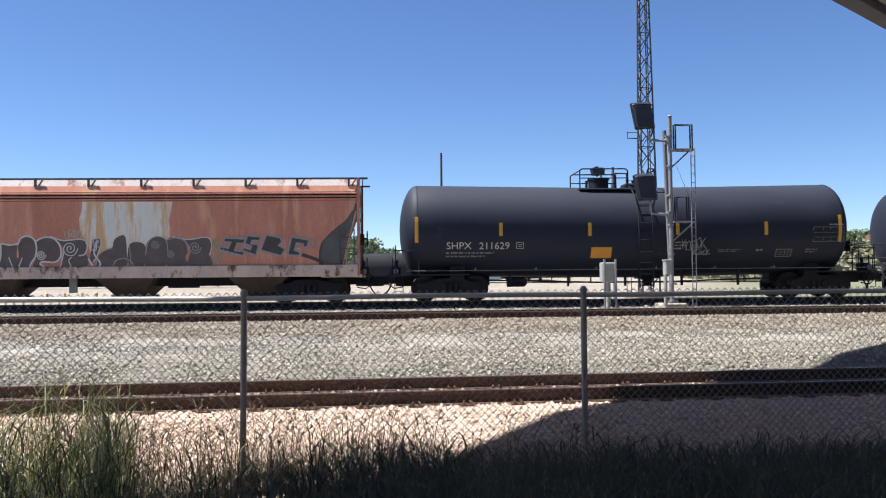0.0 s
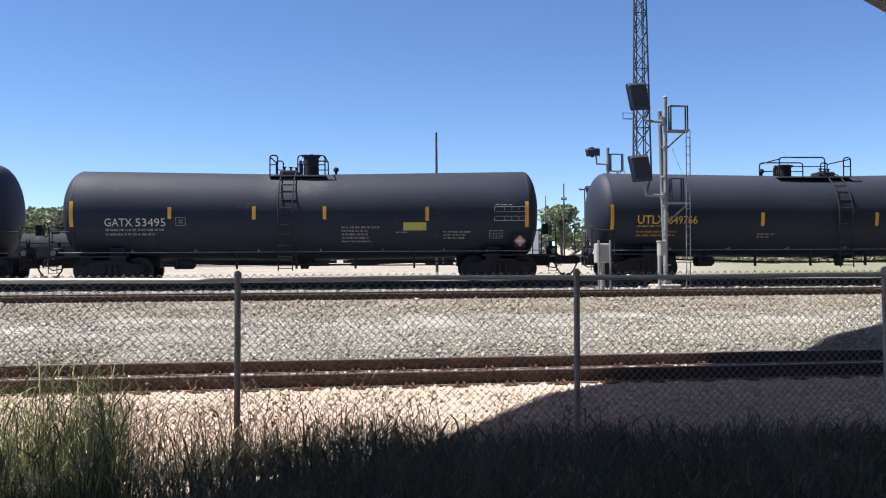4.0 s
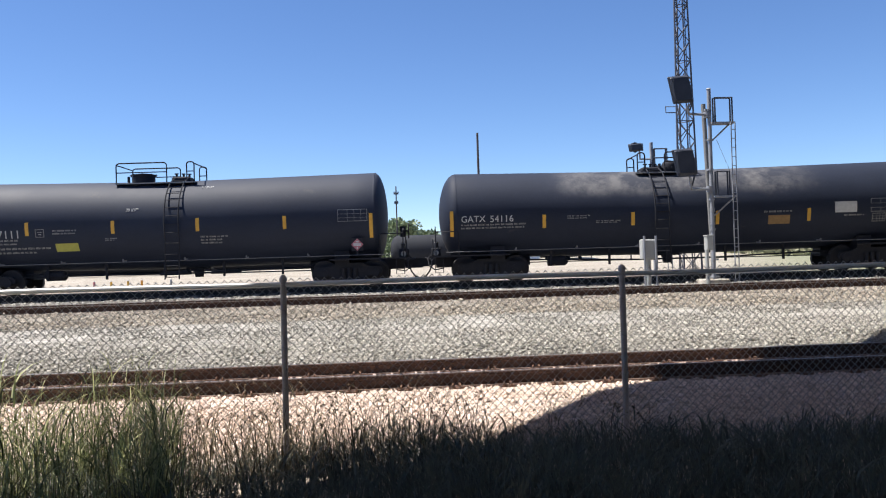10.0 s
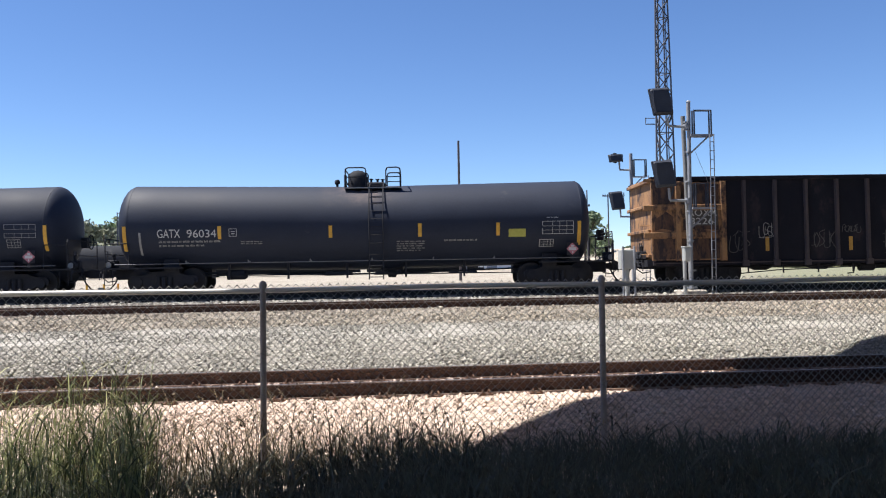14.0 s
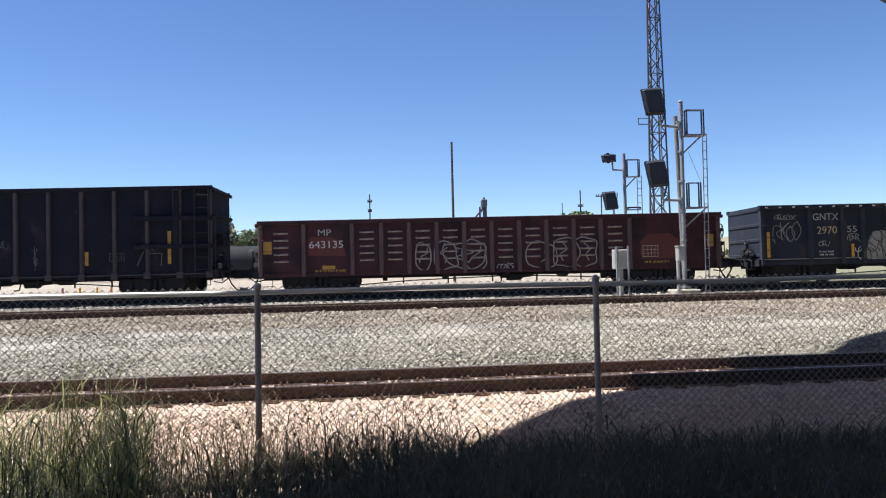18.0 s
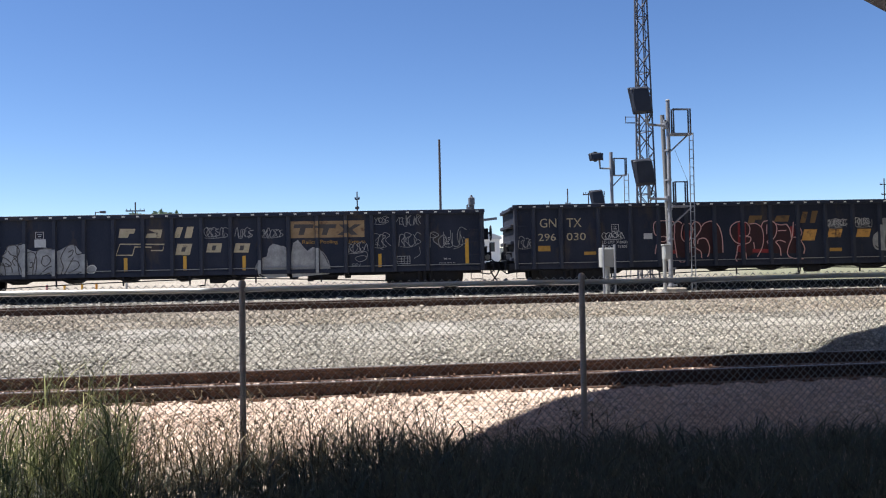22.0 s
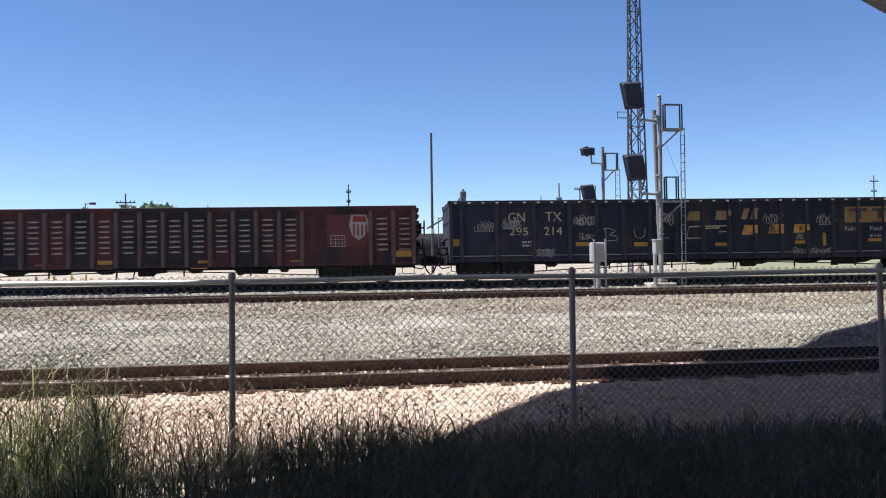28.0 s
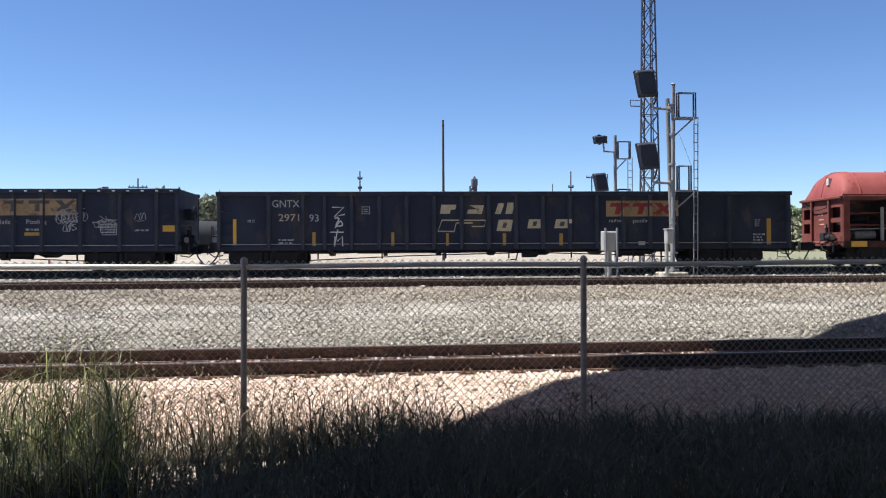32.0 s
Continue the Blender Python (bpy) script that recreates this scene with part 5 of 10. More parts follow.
# ---- covered hopper ----
def covered_hopper(u0, u1):
    mid, half = (u0 + u1) / 2, (u1 - u0) / 2
    car = thing("hopper_car", "rust-red covered hopper car with painted scrawls and a pale patch", "hopper car", on_way(mid), "cars of the freight train")
    CARS.append((car, mid))
    SIDE_Y[car.name] = -1.521
    arc = [(half - 0.12, 3.58), (half - 0.16, 3.3), (half - 0.45, 2.9), (half - 0.95, 2.5), (half - 1.28, 2.15), (half - 1.36, 1.85), (half - 1.36, 1.38)]
    outline_ = [(-a, b) for a, b in arc[::-1]] + arc
    for sy in (-1, 1):
        y0, y1 = sorted((sy * 1.5, sy * 1.52))
        part("side_sheet", Shape().prism(outline_, y0, y1), M_HOPPER, car)
        for z in (3.6, 3.7, 3.8):
            y0, y1 = sorted((sy * 1.49, sy * 1.56))
            part("top_chord", Shape().slab(-half + 0.06, half - 0.06, y0, y1, z, z + 0.05, 0.012), M_HOPPER, car)
        # darker red behind the chords paints the shade lines beneath them
        part("chord_web", Shape().box(-half + 0.08, half - 0.08, sy * 1.5 - 0.01, sy * 1.5 + 0.01, 3.57, 3.88), M_RED, car)
        part("upper_side", Shape().add([(-half + 0.06, sy * 1.5, 3.87), (half - 0.06, sy * 1.5, 3.87), (half - 0.06, sy * 1.4, 4.1), (-half + 0.06, sy * 1.4, 4.1), (-half + 0.06, sy * 1.47, 3.87), (half - 0.06, sy * 1.47, 3.87), (half - 0.06, sy * 1.37, 4.08), (-half + 0.06, sy * 1.37, 4.08)],
                                       [(0, 1, 2, 3), (7, 6, 5, 4), (0, 4, 5, 1), (1, 5, 6, 2), (2, 6, 7, 3), (3, 7, 4, 0)]), M_HOPPER, car)
        y0, y1 = sorted((sy * 1.5, sy * 1.58))
        part("side_sill", Shape().slab(-half + 0.05, half - 0.05, y0, y1, 0.98, 1.38, 0.02), M_HOPGREY, car)
        for k in range(10):
            part("roof_bracket", kept("roof_bracket", lambda: Shape().box(-0.035, 0.035, -0.08, -0.02, 0, 0.27).rod((0.1, -0.05, 0.02), (0.24, -0.05, 0.25), 0.03, 6)), M_WALKWAY, car, at=pose(-half + 0.35 + k * (2 * half - 0.7) / 9, sy * 1.36, 4.08))
        y0, y1 = sorted((sy * 1.18, sy * 1.3))
        part("running_board", Shape().box(-half, half + 0.3, y0, y1, 4.335, 4.39), M_WALKWAY, car)
    for sy in (-1, 1):
        part("eave_panel", Shape().prism([(sy * 1.4, 4.1), (sy * 1.3, 4.33), (sy * 1.27, 4.33), (sy * 1.37, 4.08)], -half + 0.08, half - 0.08, "yz"), M_EAVE, car, "pale weathered eave panels")
    arch = [(1.4 * math.cos(a), 4.1 + 0.22 * math.sin(a)) for a in np.linspace(0, math.pi, 14)]
    part("roof", Shape().prism(arch, -half + 0.08, half - 0.08, "yz"), M_PALEPATCH, car)
    for k in range(5):
        part("roof_hatch", Shape().slab(-half + 1.2 + k * 3.1, -half + 2.9 + k * 3.1, -0.45, 0.45, 4.28, 4.38, 0.03), M_PALEPATCH, car)
    for sx in (-1, 1):
        sheet = [(sx * (half - 0.16), 3.56), (sx * (half - 0.2), 3.1), (sx * (half - 0.42), 2.5), (sx * (half - 0.62), 2.1), (sx * (half - 0.68), 1.06), (sx * (half - 1.5), 1.06), (sx * (half - 1.5), 3.56)]
        part("slope_sheet", Shape().prism(sheet, -1.47, 1.47), M_SLOPE, car, "sloping end sheet coloured dark for the shade it lies in")
        part("end_wall", Shape().box(min(sx * (half - 0.14), sx * (half - 0.1)), max(sx * (half - 0.14), sx * (half - 0.1)), -1.49, 1.49, 3.53, 4.1), M_HOPPER, car)
        for yy in (-1.46, 1.46):
            part("corner_post", Shape().box(sx * half - 0.07, sx * half + 0.03, yy - 0.05, yy + 0.05, 1.0, 4.36), M_HOPPER, car)
        part("diagonal_brace", Shape().rod((sx * (half - 0.1), -1.45, 3.2), (sx * (half - 0.55), -1.45, 1.4), 0.035, 6), M_HOPPER, car)
        ladder(car, sx * (half - 0.42), -1.53, 1.4, 2.6, 0.5, 0.4, M_WALKWAY)
        part("end_platform", Shape().box(min(sx * (half - 1.3), sx * (half + 0.1)), max(sx * (half - 1.3), sx * (half + 0.1)), -1.5, 1.5, 0.95, 1.05), M_HOPGREY, car)
        part("end_railing", Shape().pipe([(sx * (half + 0.12), -1.3, 1.0), (sx * (half + 0.12), -1.3, 4.28), (sx * (half + 0.12), -0.8, 4.38)], 0.02, 6), M_IRON, car)
    for x in (-4.2, 0.3, 4.75):
        part("outlet_hopper", Shape().add([(x - 1.0, -1.3, 1.0), (x + 1.0, -1.3, 1.0), (x + 1.0, 1.3, 1.0), (x - 1.0, 1.3, 1.0), (x - 0.5, -0.75, 0.42), (x + 0.5, -0.75, 0.42), (x + 0.5, 0.75, 0.42), (x - 0.5, 0.75, 0.42)],
                                          [(0, 1, 2, 3), (7, 6, 5, 4), (0, 4, 5, 1), (1, 5, 6, 2), (2, 6, 7, 3), (3, 7, 4, 0)]), M_OUTLET, car)
        part("outlet_gate", Shape().slab(x - 0.6, x + 0.6, -0.85, 0.85, 0.32, 0.42, 0.02), M_IRON, car)
    part("centre_sill", Shape().box(-half, half, -0.3, 0.3, 0.7, 1.0), M_IRON, car)
    part("gate_leg", Shape().box(-1.6, -1.35, -1.1, -1.0, 0.5, 0.98), M_GREYSTEEL, car)
    brake_wheel(car, half + 0.25, -0.7, 2.3, 1)
    running_gear(car, half, 1.75)
    return car


# ---- tall gondola with an ochre end ----
def tall_gondola(u0, u1):
    car, half, step = gondola("gondola_car", u0, u1, 0.79, 3.88, "tall sooty black gondola with a chipped ochre end panel", M_DARKCAR, 13, end_paint=M_OCHRE, post_w=0.15, post_d=0.1, taper=False, post_paint=M_RUSTPOST)
    y = SIDE_Y[car.name] - 0.12
    for x0, x1, z0, z1 in ((-half, -half + 0.86, 0.98, 3.68), (-half + 0.98, -half + 2.42, 0.98, 3.68)):
        part("ochre_panel", Shape().box(x0, x1, y, y + 0.1, z0, z1), M_OCHRE, car)
        part("rust_field", Shape().box(x0 + 0.06, x1 - 0.06, y - 0.004, y, 2.93, 3.6), M_OCHREDARK, car, "rust-eaten paint")
        part("rust_field", Shape().box(x0 + 0.06, x1 - 0.06, y - 0.004, y, 1.02, 1.72), M_OCHREDARK, car, "rust-eaten paint")
        part("rust_field", Shape().prism([(x0 + 0.1, 2.0), (x0 + 0.4 * (x1 - x0), 2.08), (x1 - 0.08, 2.0), (x1 - 0.12, 2.5), (x0 + 0.6 * (x1 - x0), 2.66), (x0 + 0.12, 2.4)], y - 0.003, y), M_OCHREDARK, car, "rust-eaten paint")
    for x in (-half + 0.92, -half + 2.5):
        part("ochre_post", Shape().slab(x - 0.09, x + 0.09, y - 0.09, y + 0.09, 0.95, 3.7, 0.015), M_OCHRE, car)
    for z in (1.75, 2.7):
        part("ochre_rib", Shape().slab(-half - 0.3, -half + 2.45, y - 0.07, y - 0.005, z, z + 0.2, 0.02), M_OCHRE, car)
        part("end_channel", Shape().slab(half - 2.6, half, y - 0.02, y + 0.11, z, z + 0.16, 0.02), M_DARKCAR, car)
    part("end_post", Shape().slab(half - 1.3, half - 1.1, y - 0.04, y + 0.1, 0.95, 3.75, 0.015), M_DARKCAR, car)
    ladder(car, half - 0.32, y - 0.02, 0.9, 3.75, 0.5, 0.42, M_IRON)
    part("end_handhold", Shape().pipe([(half + 0.08, -1.45, 0.9), (half + 0.12, -1.45, 3.7), (half - 0.05, -1.45, 3.8)], 0.025, 6), M_IRON, car)
    part("corner_flag", Shape().prism([(-half - 0.3, 3.7), (-half + 0.6, 3.72), (-half + 0.6, 3.83), (-half - 0.25, 3.8)], y - 0.02, y + 0.02), M_OCHRE, car)
    for i, x in enumerate(POSTS[car.name][5]):
        if x > -half + 2.6:
            part("post_foot", kept("post_foot", lambda: Shape().slab(-0.11, 0.11, -0.13, 0.0, 0.74, 0.96, 0.02)), M_RUSTPOST, car, at=pose(max(-half + 0.1, min(half - 0.1, x)), SIDE_Y[car.name], 0))
    part("lower_flange", Shape().box(-half, half, SIDE_Y[car.name] - 0.06, SIDE_Y[car.name] - 0.002, 0.86, 0.9), M_RUSTPOST, car)
    for k in range(3):
        part("side_handrail", Shape().pipe([(-half - 0.35, -1.3, 1.2 + k * 0.5), (-half - 0.02, -1.35, 1.2 + k * 0.5)], 0.018, 5), M_OCHRE, car)
    SIDE_Y[car.name] = SIDE_Y[car.name] - 0.001
    FACES_OUT[car.name] = y - 0.003
    return car


FACES_OUT = {}


# ---- coil car ----
def coil_car(u0, u1):
    mid, half = (u0 + u1) / 2, (u1 - u0) / 2
    car = thing("coil_car", "red coil car with a rounded metal hood", "coil car", on_way(mid), "cars of the freight train")
    CARS.append((car, mid))
    SIDE_Y[car.name] = -1.5
    xe = -half
    # end wall with four openings
    s = Shape()
    for y0, y1, z0, z1 in ((-1.5, -1.36, 0.85, 2.5), (-0.66, 0.66, 1.0, 2.5), (1.36, 1.5, 0.85, 2.5), (-1.36, -0.66, 2.22, 2.5), (-1.36, -0.66, 1.68, 1.84), (-1.36, -0.66, 1.0, 1.32), (0.66, 1.36, 2.22, 2.5), (0.66, 1.36, 1.68, 1.84), (0.66, 1.36, 1.0, 1.32)):
        s.box(xe, xe + 0.1, y0, y1, z0, z1)
    part("end_wall", s, M_COILBODY, car)
    part("end_lining", Shape().box(xe + 0.22, xe + 0.26, -1.42, 1.42, 0.9, 2.45), M_COILDARK, car)
    for y in (-0.64, 0.64):
        part("end_stiffener", Shape().slab(xe - 0.09, xe, y - 0.05, y + 0.05, 1.0, 2.48, 0.01), M_COILBODY, car)
    for k in range(3):
        part("end_stencil", Shape().box(xe - 0.004, xe, -0.2 + 0.04 * k, 0.14 + 0.05 * k, 1.62 + 0.17 * k, 1.655 + 0.17 * k), M_SPRAYPINK, car)
    part("chain", Shape().pipe([(xe - 0.02, 1.2, 2.4), (xe - 0.08, 0.75, 2.2), (xe - 0.08, 0.1, 2.16), (xe - 0.08, -0.5, 2.22), (xe - 0.02, -0.62, 2.4)], 0.018, 6), M_IRON, car)
    part("end_rail", Shape().slab(xe - 0.1, xe + 0.12, -1.55, 1.55, 2.5, 2.6, 0.02), M_COILBODY, car)
    part("end_platform", Shape().prism([(xe - 0.3, 0.92), (xe, 1.02), (xe, 0.86), (xe - 0.3, 0.84)], -1.2, 1.2), M_COILBODY, car)
    for sy in (-1, 1):
        y0, y1 = sorted((sy * 1.42, sy * 1.58))
        part("side_rail", Shape().slab(-half, half, y0, y1, 2.46, 2.6, 0.02), M_COILBODY, car)
        y0, y1 = sorted((sy * 1.46, sy * 1.56))
        part("side_sill", Shape().slab(-half, half, y0, y1, 0.78, 1.0, 0.02), M_COILDARK, car)
        for k in range(7):
            x = max(-half + 0.13, min(half - 0.13, -half + 0.13 + k * (2 * half - 0.26) / 6))
            y0, y1 = sorted((sy * 1.43, sy * 1.55))
            part("side_post", Shape().slab(x - 0.12, x + 0.12, y0, y1, 1.0, 2.46, 0.015), M_COILBODY, car)
    part("deck", Shape().box(-half, half, -1.45, 1.45, 0.9, 1.02), M_COILDARK, car)
    # V-shaped cradle between bulkheads
    part("trough", Shape().prism([(-1.3, 1.02), (1.3, 1.02), (1.24, 2.3), (1.1, 2.3), (0.5, 1.4), (-0.5, 1.4), (-1.1, 2.3), (-1.24, 2.3)], -half + 1.9, half - 1.9, "yz"), M_COILDARK, car)
    for sx in (-1, 1):
        x0, x1 = sorted((sx * (half - 1.9), sx * (half - 1.8)))
        part("bulkhead", Shape().box(x0, x1, -1.4, 1.4, 1.02, 2.45), M_COILDARK, car)
    part("hood_lining", Shape().box(-half + 0.3, half - 0.3, -1.38, 1.38, 2.47, 2.55), M_COILDARK, car)
    # brake gear and tie-down bars in the open end bay
    part("bay_shelf", Shape().slab(-half + 0.3, -half + 1.8, -1.3, -0.4, 1.55, 1.6, 0.01), M_COILBODY, car)
    part("brake_cylinder", Shape().lathe([(-0.4, 0.04), (-0.4, 0.15), (0.2, 0.15), (0.3, 0.05), (0.55, 0.03)], 12, pose(-half + 0.95, -0.95, 1.78)), M_IRON, car)
    part("air_reservoir", Shape().lathe([(-0.42, 0.04), (-0.38, 0.16), (0.38, 0.16), (0.42, 0.04)], 12, pose(-half + 1.0, -1.05, 1.22)), M_GREYPAINT, car)
    for k, z in enumerate((1.42, 1.98)):
        part("tie_bar", Shape().pipe([(-half + 0.28, -1.36, z), (-half + 1.75, -1.36, z + 0.03)], 0.022, 6), M_GREYSTEEL if k == 0 else M_COILBODY, car)
    part("pipe_run", Shape().pipe([(-half + 0.35, -1.2, 1.1), (-half + 0.4, -1.2, 2.1), (-half + 1.1, -1.15, 2.15), (-half + 1.15, -1.1, 1.6)], 0.025, 6), M_IRON, car)
    part("bay_stanchion", Shape().slab(-half + 1.42, -half + 1.52, -1.48, -1.4, 1.02, 2.2, 0.01), M_GREYPAINT, car)
    # hood: steep sloping ends, flat-sided body with rounded shoulders
    arch = [(-1.45, 0.0), (-1.36, 0.3), (-1.14, 0.64), (-0.82, 0.86), (-0.45, 0.97), (0, 1.0), (0.45, 0.97), (0.82, 0.86), (1.14, 0.64), (1.36, 0.3), (1.45, 0.0)]
    ends = ((0.02, 0.03, 0.98), (0.1, 0.45, 0.98), (0.24, 0.84, 0.98), (0.4, 0.97, 0.99), (0.65, 1.0, 1.0))
    rings = [(-half + a, h, w) for a, h, w in ends] + [(half - a, h, w) for a, h, w in reversed(ends)]
    q, f, n = [], [], len(arch)
    for x, h, w in rings:
        q += [(x, y * w, 2.6 + z * h * 0.95) for y, z in arch]
    for i in range(len(rings) - 1):
        f += [(i * n + j, i * n + j + 1, i * n + n + j + 1, i * n + n + j) for j in range(n - 1)]
    f += [tuple(range(n)), tuple(range(len(rings) * n - 1, (len(rings) - 1) * n - 1, -1))]
    part("hood", Shape().add(q, f), M_COIL, car)
    part("hood_label", Shape().box(-half + 0.06, -half + 0.2, -0.42, -0.26, 3.06, 3.3), M_WHITE, car, "small white label")
    part("end_seam", Shape().pipe([(-half + a, 0.05, 2.6 + h * 0.95) for a, h, w in ends], 0.028, 6), M_COIL, car)
    for x in (-half + 0.7, 0.0, half - 0.7):
        part("hood_rib", Shape().pipe([(x, y * 1.0, 2.6 + z * 0.95) for y, z in arch], 0.028, 6), M_COIL, car)
    part("hood_flange", Shape().slab(-half + 0.02, half - 0.02, -1.5, -1.44, 2.6, 2.68, 0.01), M_COIL, car)
    part("yellow_label", Shape().box(-half + 0.28, -half + 0.85, -1.57, -1.562, 0.8, 1.0), M_YELLOW, car)
    part("centre_sill", Shape().box(-half, half, -0.3, 0.3, 0.7, 0.9), M_IRON, car)
    running_gear(car, half, 1.9)
    return car

# ---- fence ----
M_GALV = surface("weathered_galvanised_steel", (0.36, 0.32, 0.315), (0.48, 0.43, 0.42), 5, 0.6, 0.15, 0.1, 50)
M_ZINC = surface("bright_galvanised_pipe", (0.6, 0.6, 0.6), (0.76, 0.76, 0.76), 5, 0.45, 0.1, 0.1, 50)
M_WIRE = surface("dull_fence_wire", (0.22, 0.218, 0.22), (0.34, 0.337, 0.335), 9, 0.5, 0.5, 0.0, 50)
M_GREYPOLE = surface("grey_painted_steel", (0.21, 0.222, 0.25), (0.32, 0.335, 0.365), 4, 0.6, 0.2, 0.1, 50)
M_CABINET = surface("pale_grey_cabinet_paint", (0.33, 0.34, 0.335), (0.43, 0.44, 0.43), 3, 0.5, 0.1, 0.05, 50)
M_SIGNAL = surface("black_signal_housing", (0.02, 0.026, 0.042), (0.036, 0.044, 0.066), 4, 0.55, 0, 0.1, 50)
M_LENS = surface("dark_signal_lens", (0.02, 0.022, 0.024), (0.03, 0.03, 0.032), 4, 0.1, 0, 0.0, 50)
M_CONCRETE = surface("weathered_concrete", (0.36, 0.33, 0.29), (0.5, 0.46, 0.4), 2, 0.9, 0, 0.3, 40)
M_WOODPOLE = surface("brown_wooden_pole", (0.046, 0.042, 0.048), (0.085, 0.076, 0.082), 4, 0.85, 0, 0.3, 40, stretch=(1, 1, 0.1))
M_WEATHERED = surface("weathered_grey_pipe", (0.15, 0.152, 0.158), (0.23, 0.23, 0.228), 3, 0.8, 0, 0.2, 40)
M_TOWER = surface("dull_grey_tower_steel", (0.06, 0.065, 0.085), (0.11, 0.115, 0.14), 4, 0.6, 0.4, 0.1, 40)
FENCE_Y, FENCE_TOP, POST_GAP = 7.46, 1.39, 2.96


def build_fence():
    t = thing("chain_link_fence", "galvanised chain-link fence with round posts beside the tracks", "fence", pose(0, FENCE_Y, 0))
    post = Shape().rod((0, 0, -0.45), (0, 0, FENCE_TOP - 0.012), 0.027, 14)
    post.lathe([(0, 0.034), (0.02, 0.034), (0.04, 0.028), (0.055, 0.012)], 12, pose(0, 0, FENCE_TOP - 0.022, 0, -90, 0))
    post_me = post.mesh("post")
    for k in range(-5, 8):
        x = -0.876 + POST_GAP * k
        p = part("post", post_me, M_GALV, t, at=pose(x, 0, 0, 0.4 * math.sin(k * 2.1), 0.35 * math.cos(k * 1.3), 0))
        for z in (0.1, 0.45, 0.8, 1.12):
            part("tie_wire", kept("tie_wire", lambda: Shape().pipe([(0.03 * math.cos(a), 0.031 * math.sin(a) - 0.002, 0.01 * math.sin(a * 2)) for a in np.linspace(0, 6.28, 9)[:-1]], 0.0025, 4, True)), M_WIRE, p, at=pose(0, 0, z))
    x0, x1 = -0.876 - 5 * POST_GAP, -0.876 + 7 * POST_GAP
    part("top_rail", Shape().pipe([(x, 0.0, FENCE_TOP - 0.046 + 0.006 * math.sin(x * 1.7)) for x in np.linspace(x0, x1, 40)], 0.022, 10), M_ZINC, t)
    # woven wire: zigzag strands that hook into one another, with twisted ends along the top
    pitch, rad = 0.03575, 0.0042
    rng = np.random.default_rng(3)
    rows = 48
    v, f = [], []
    for i in range(int((x1 - x0) / pitch)):
        xc = x0 + (i + 0.5) * pitch
        pts = []
        for k in range(rows + 1):
            z = FENCE_TOP - k * pitch
            side = 1 if (k + i) % 2 else -1
            bag = 0.012 * math.sin(xc * 0.9) * math.sin((k / rows) * math.pi)
            pts.append((xc + side * pitch * 0.52 + 0.002 * rng.standard_normal(), 0.03 + side * 0.004 + abs(bag), z + 0.002 * rng.standard_normal()))
        p = np.array(pts)
        d = np.gradient(p, axis=0)
        d /= np.linalg.norm(d, axis=1)[:, None]
        u = np.cross(d, [0, 1, 0])
        w = np.cross(d, u)
        o = len(v) * 3
        for q, a, b in zip(p, u, w):
            v.append((q + a * rad, q + (-0.5 * a + 0.87 * b) * rad, q + (-0.5 * a - 0.87 * b) * rad))
        for k in range(len(p) - 1):
            for j in range(3):
                f.append((o + 3 * k + j, o + 3 * k + (j + 1) % 3, o + 3 * k + 3 + (j + 1) % 3, o + 3 * k + 3 + j))
    me = raw_mesh("wire_mesh", np.array(v).reshape(-1, 3), f, M_WIRE)
    part("wire_mesh", me, M_WIRE, t)


build_fence()


# ---- signal mast beside the train ----
def signal_head(parent, x, y, z, w, h, yaw, lean=0.0):
    """A boxy colour-light head with its backing plate, hoods and lenses; it faces away along the track."""
    at = pose(x, y, z, 0, lean, yaw)
    hd = part("signal_head", Shape().slab(-w / 2, w / 2, -0.05, 0.02, -h / 2, h / 2, 0.03).slab(-w * 0.46, w * 0.46, -0.16, -0.04, -h * 0.46, h * 0.46, 0.05), M_SIGNAL, parent, at=at)
    for v in hd.data.vertices:
        v.co.x, v.co.z = v.co.x - 0.2 * v.co.z, v.co.z + 0.09 * v.co.x
    for k in (-1, 0, 1):
        s = Shape()
        ring = [(0.13 * math.cos(a), 0.13 * math.sin(a)) for a in np.linspace(-0.4, math.pi + 0.4, 12)]
        outer = [(a * 1.07, b * 1.07) for a, b in ring]
        s.prism(ring + outer[::-1], 0.02, 0.32, "xz")
        part("hood", s, M_SIGNAL, hd, at=pose(0, 0, k * h * 0.3))
        part("lens", Shape().lathe([(0.0, 0.12), (0.02, 0.1), (0.03, 0.0)], 14, pose(0, 0.02, k * h * 0.3, 0, 0, 90)), M_LENS, hd)
    part("rear_door_rim", Shape().pipe([(-w * 0.42, -0.165, -h * 0.42), (w * 0.42, -0.165, -h * 0.42), (w * 0.42, -0.165, h * 0.42), (-w * 0.42, -0.165, h * 0.42)], 0.012, 5, True), M_SIGNAL, hd)
    for k in range(7):
        part("edge_bolt", Shape().rod((w / 2, -0.02, -h * 0.42 + k * h * 0.14), (w / 2 + 0.04, -0.02, -h * 0.42 + k * h * 0.14), 0.02, 6), M_SIGNAL, hd)
    for k in (-1, 1):
        part("hinge", Shape().rod((w / 2 + 0.01, -0.04, k * h * 0.3 - 0.06), (w / 2 + 0.01, -0.04, k * h * 0.3 + 0.06), 0.025, 8), M_SIGNAL, hd)
    return hd


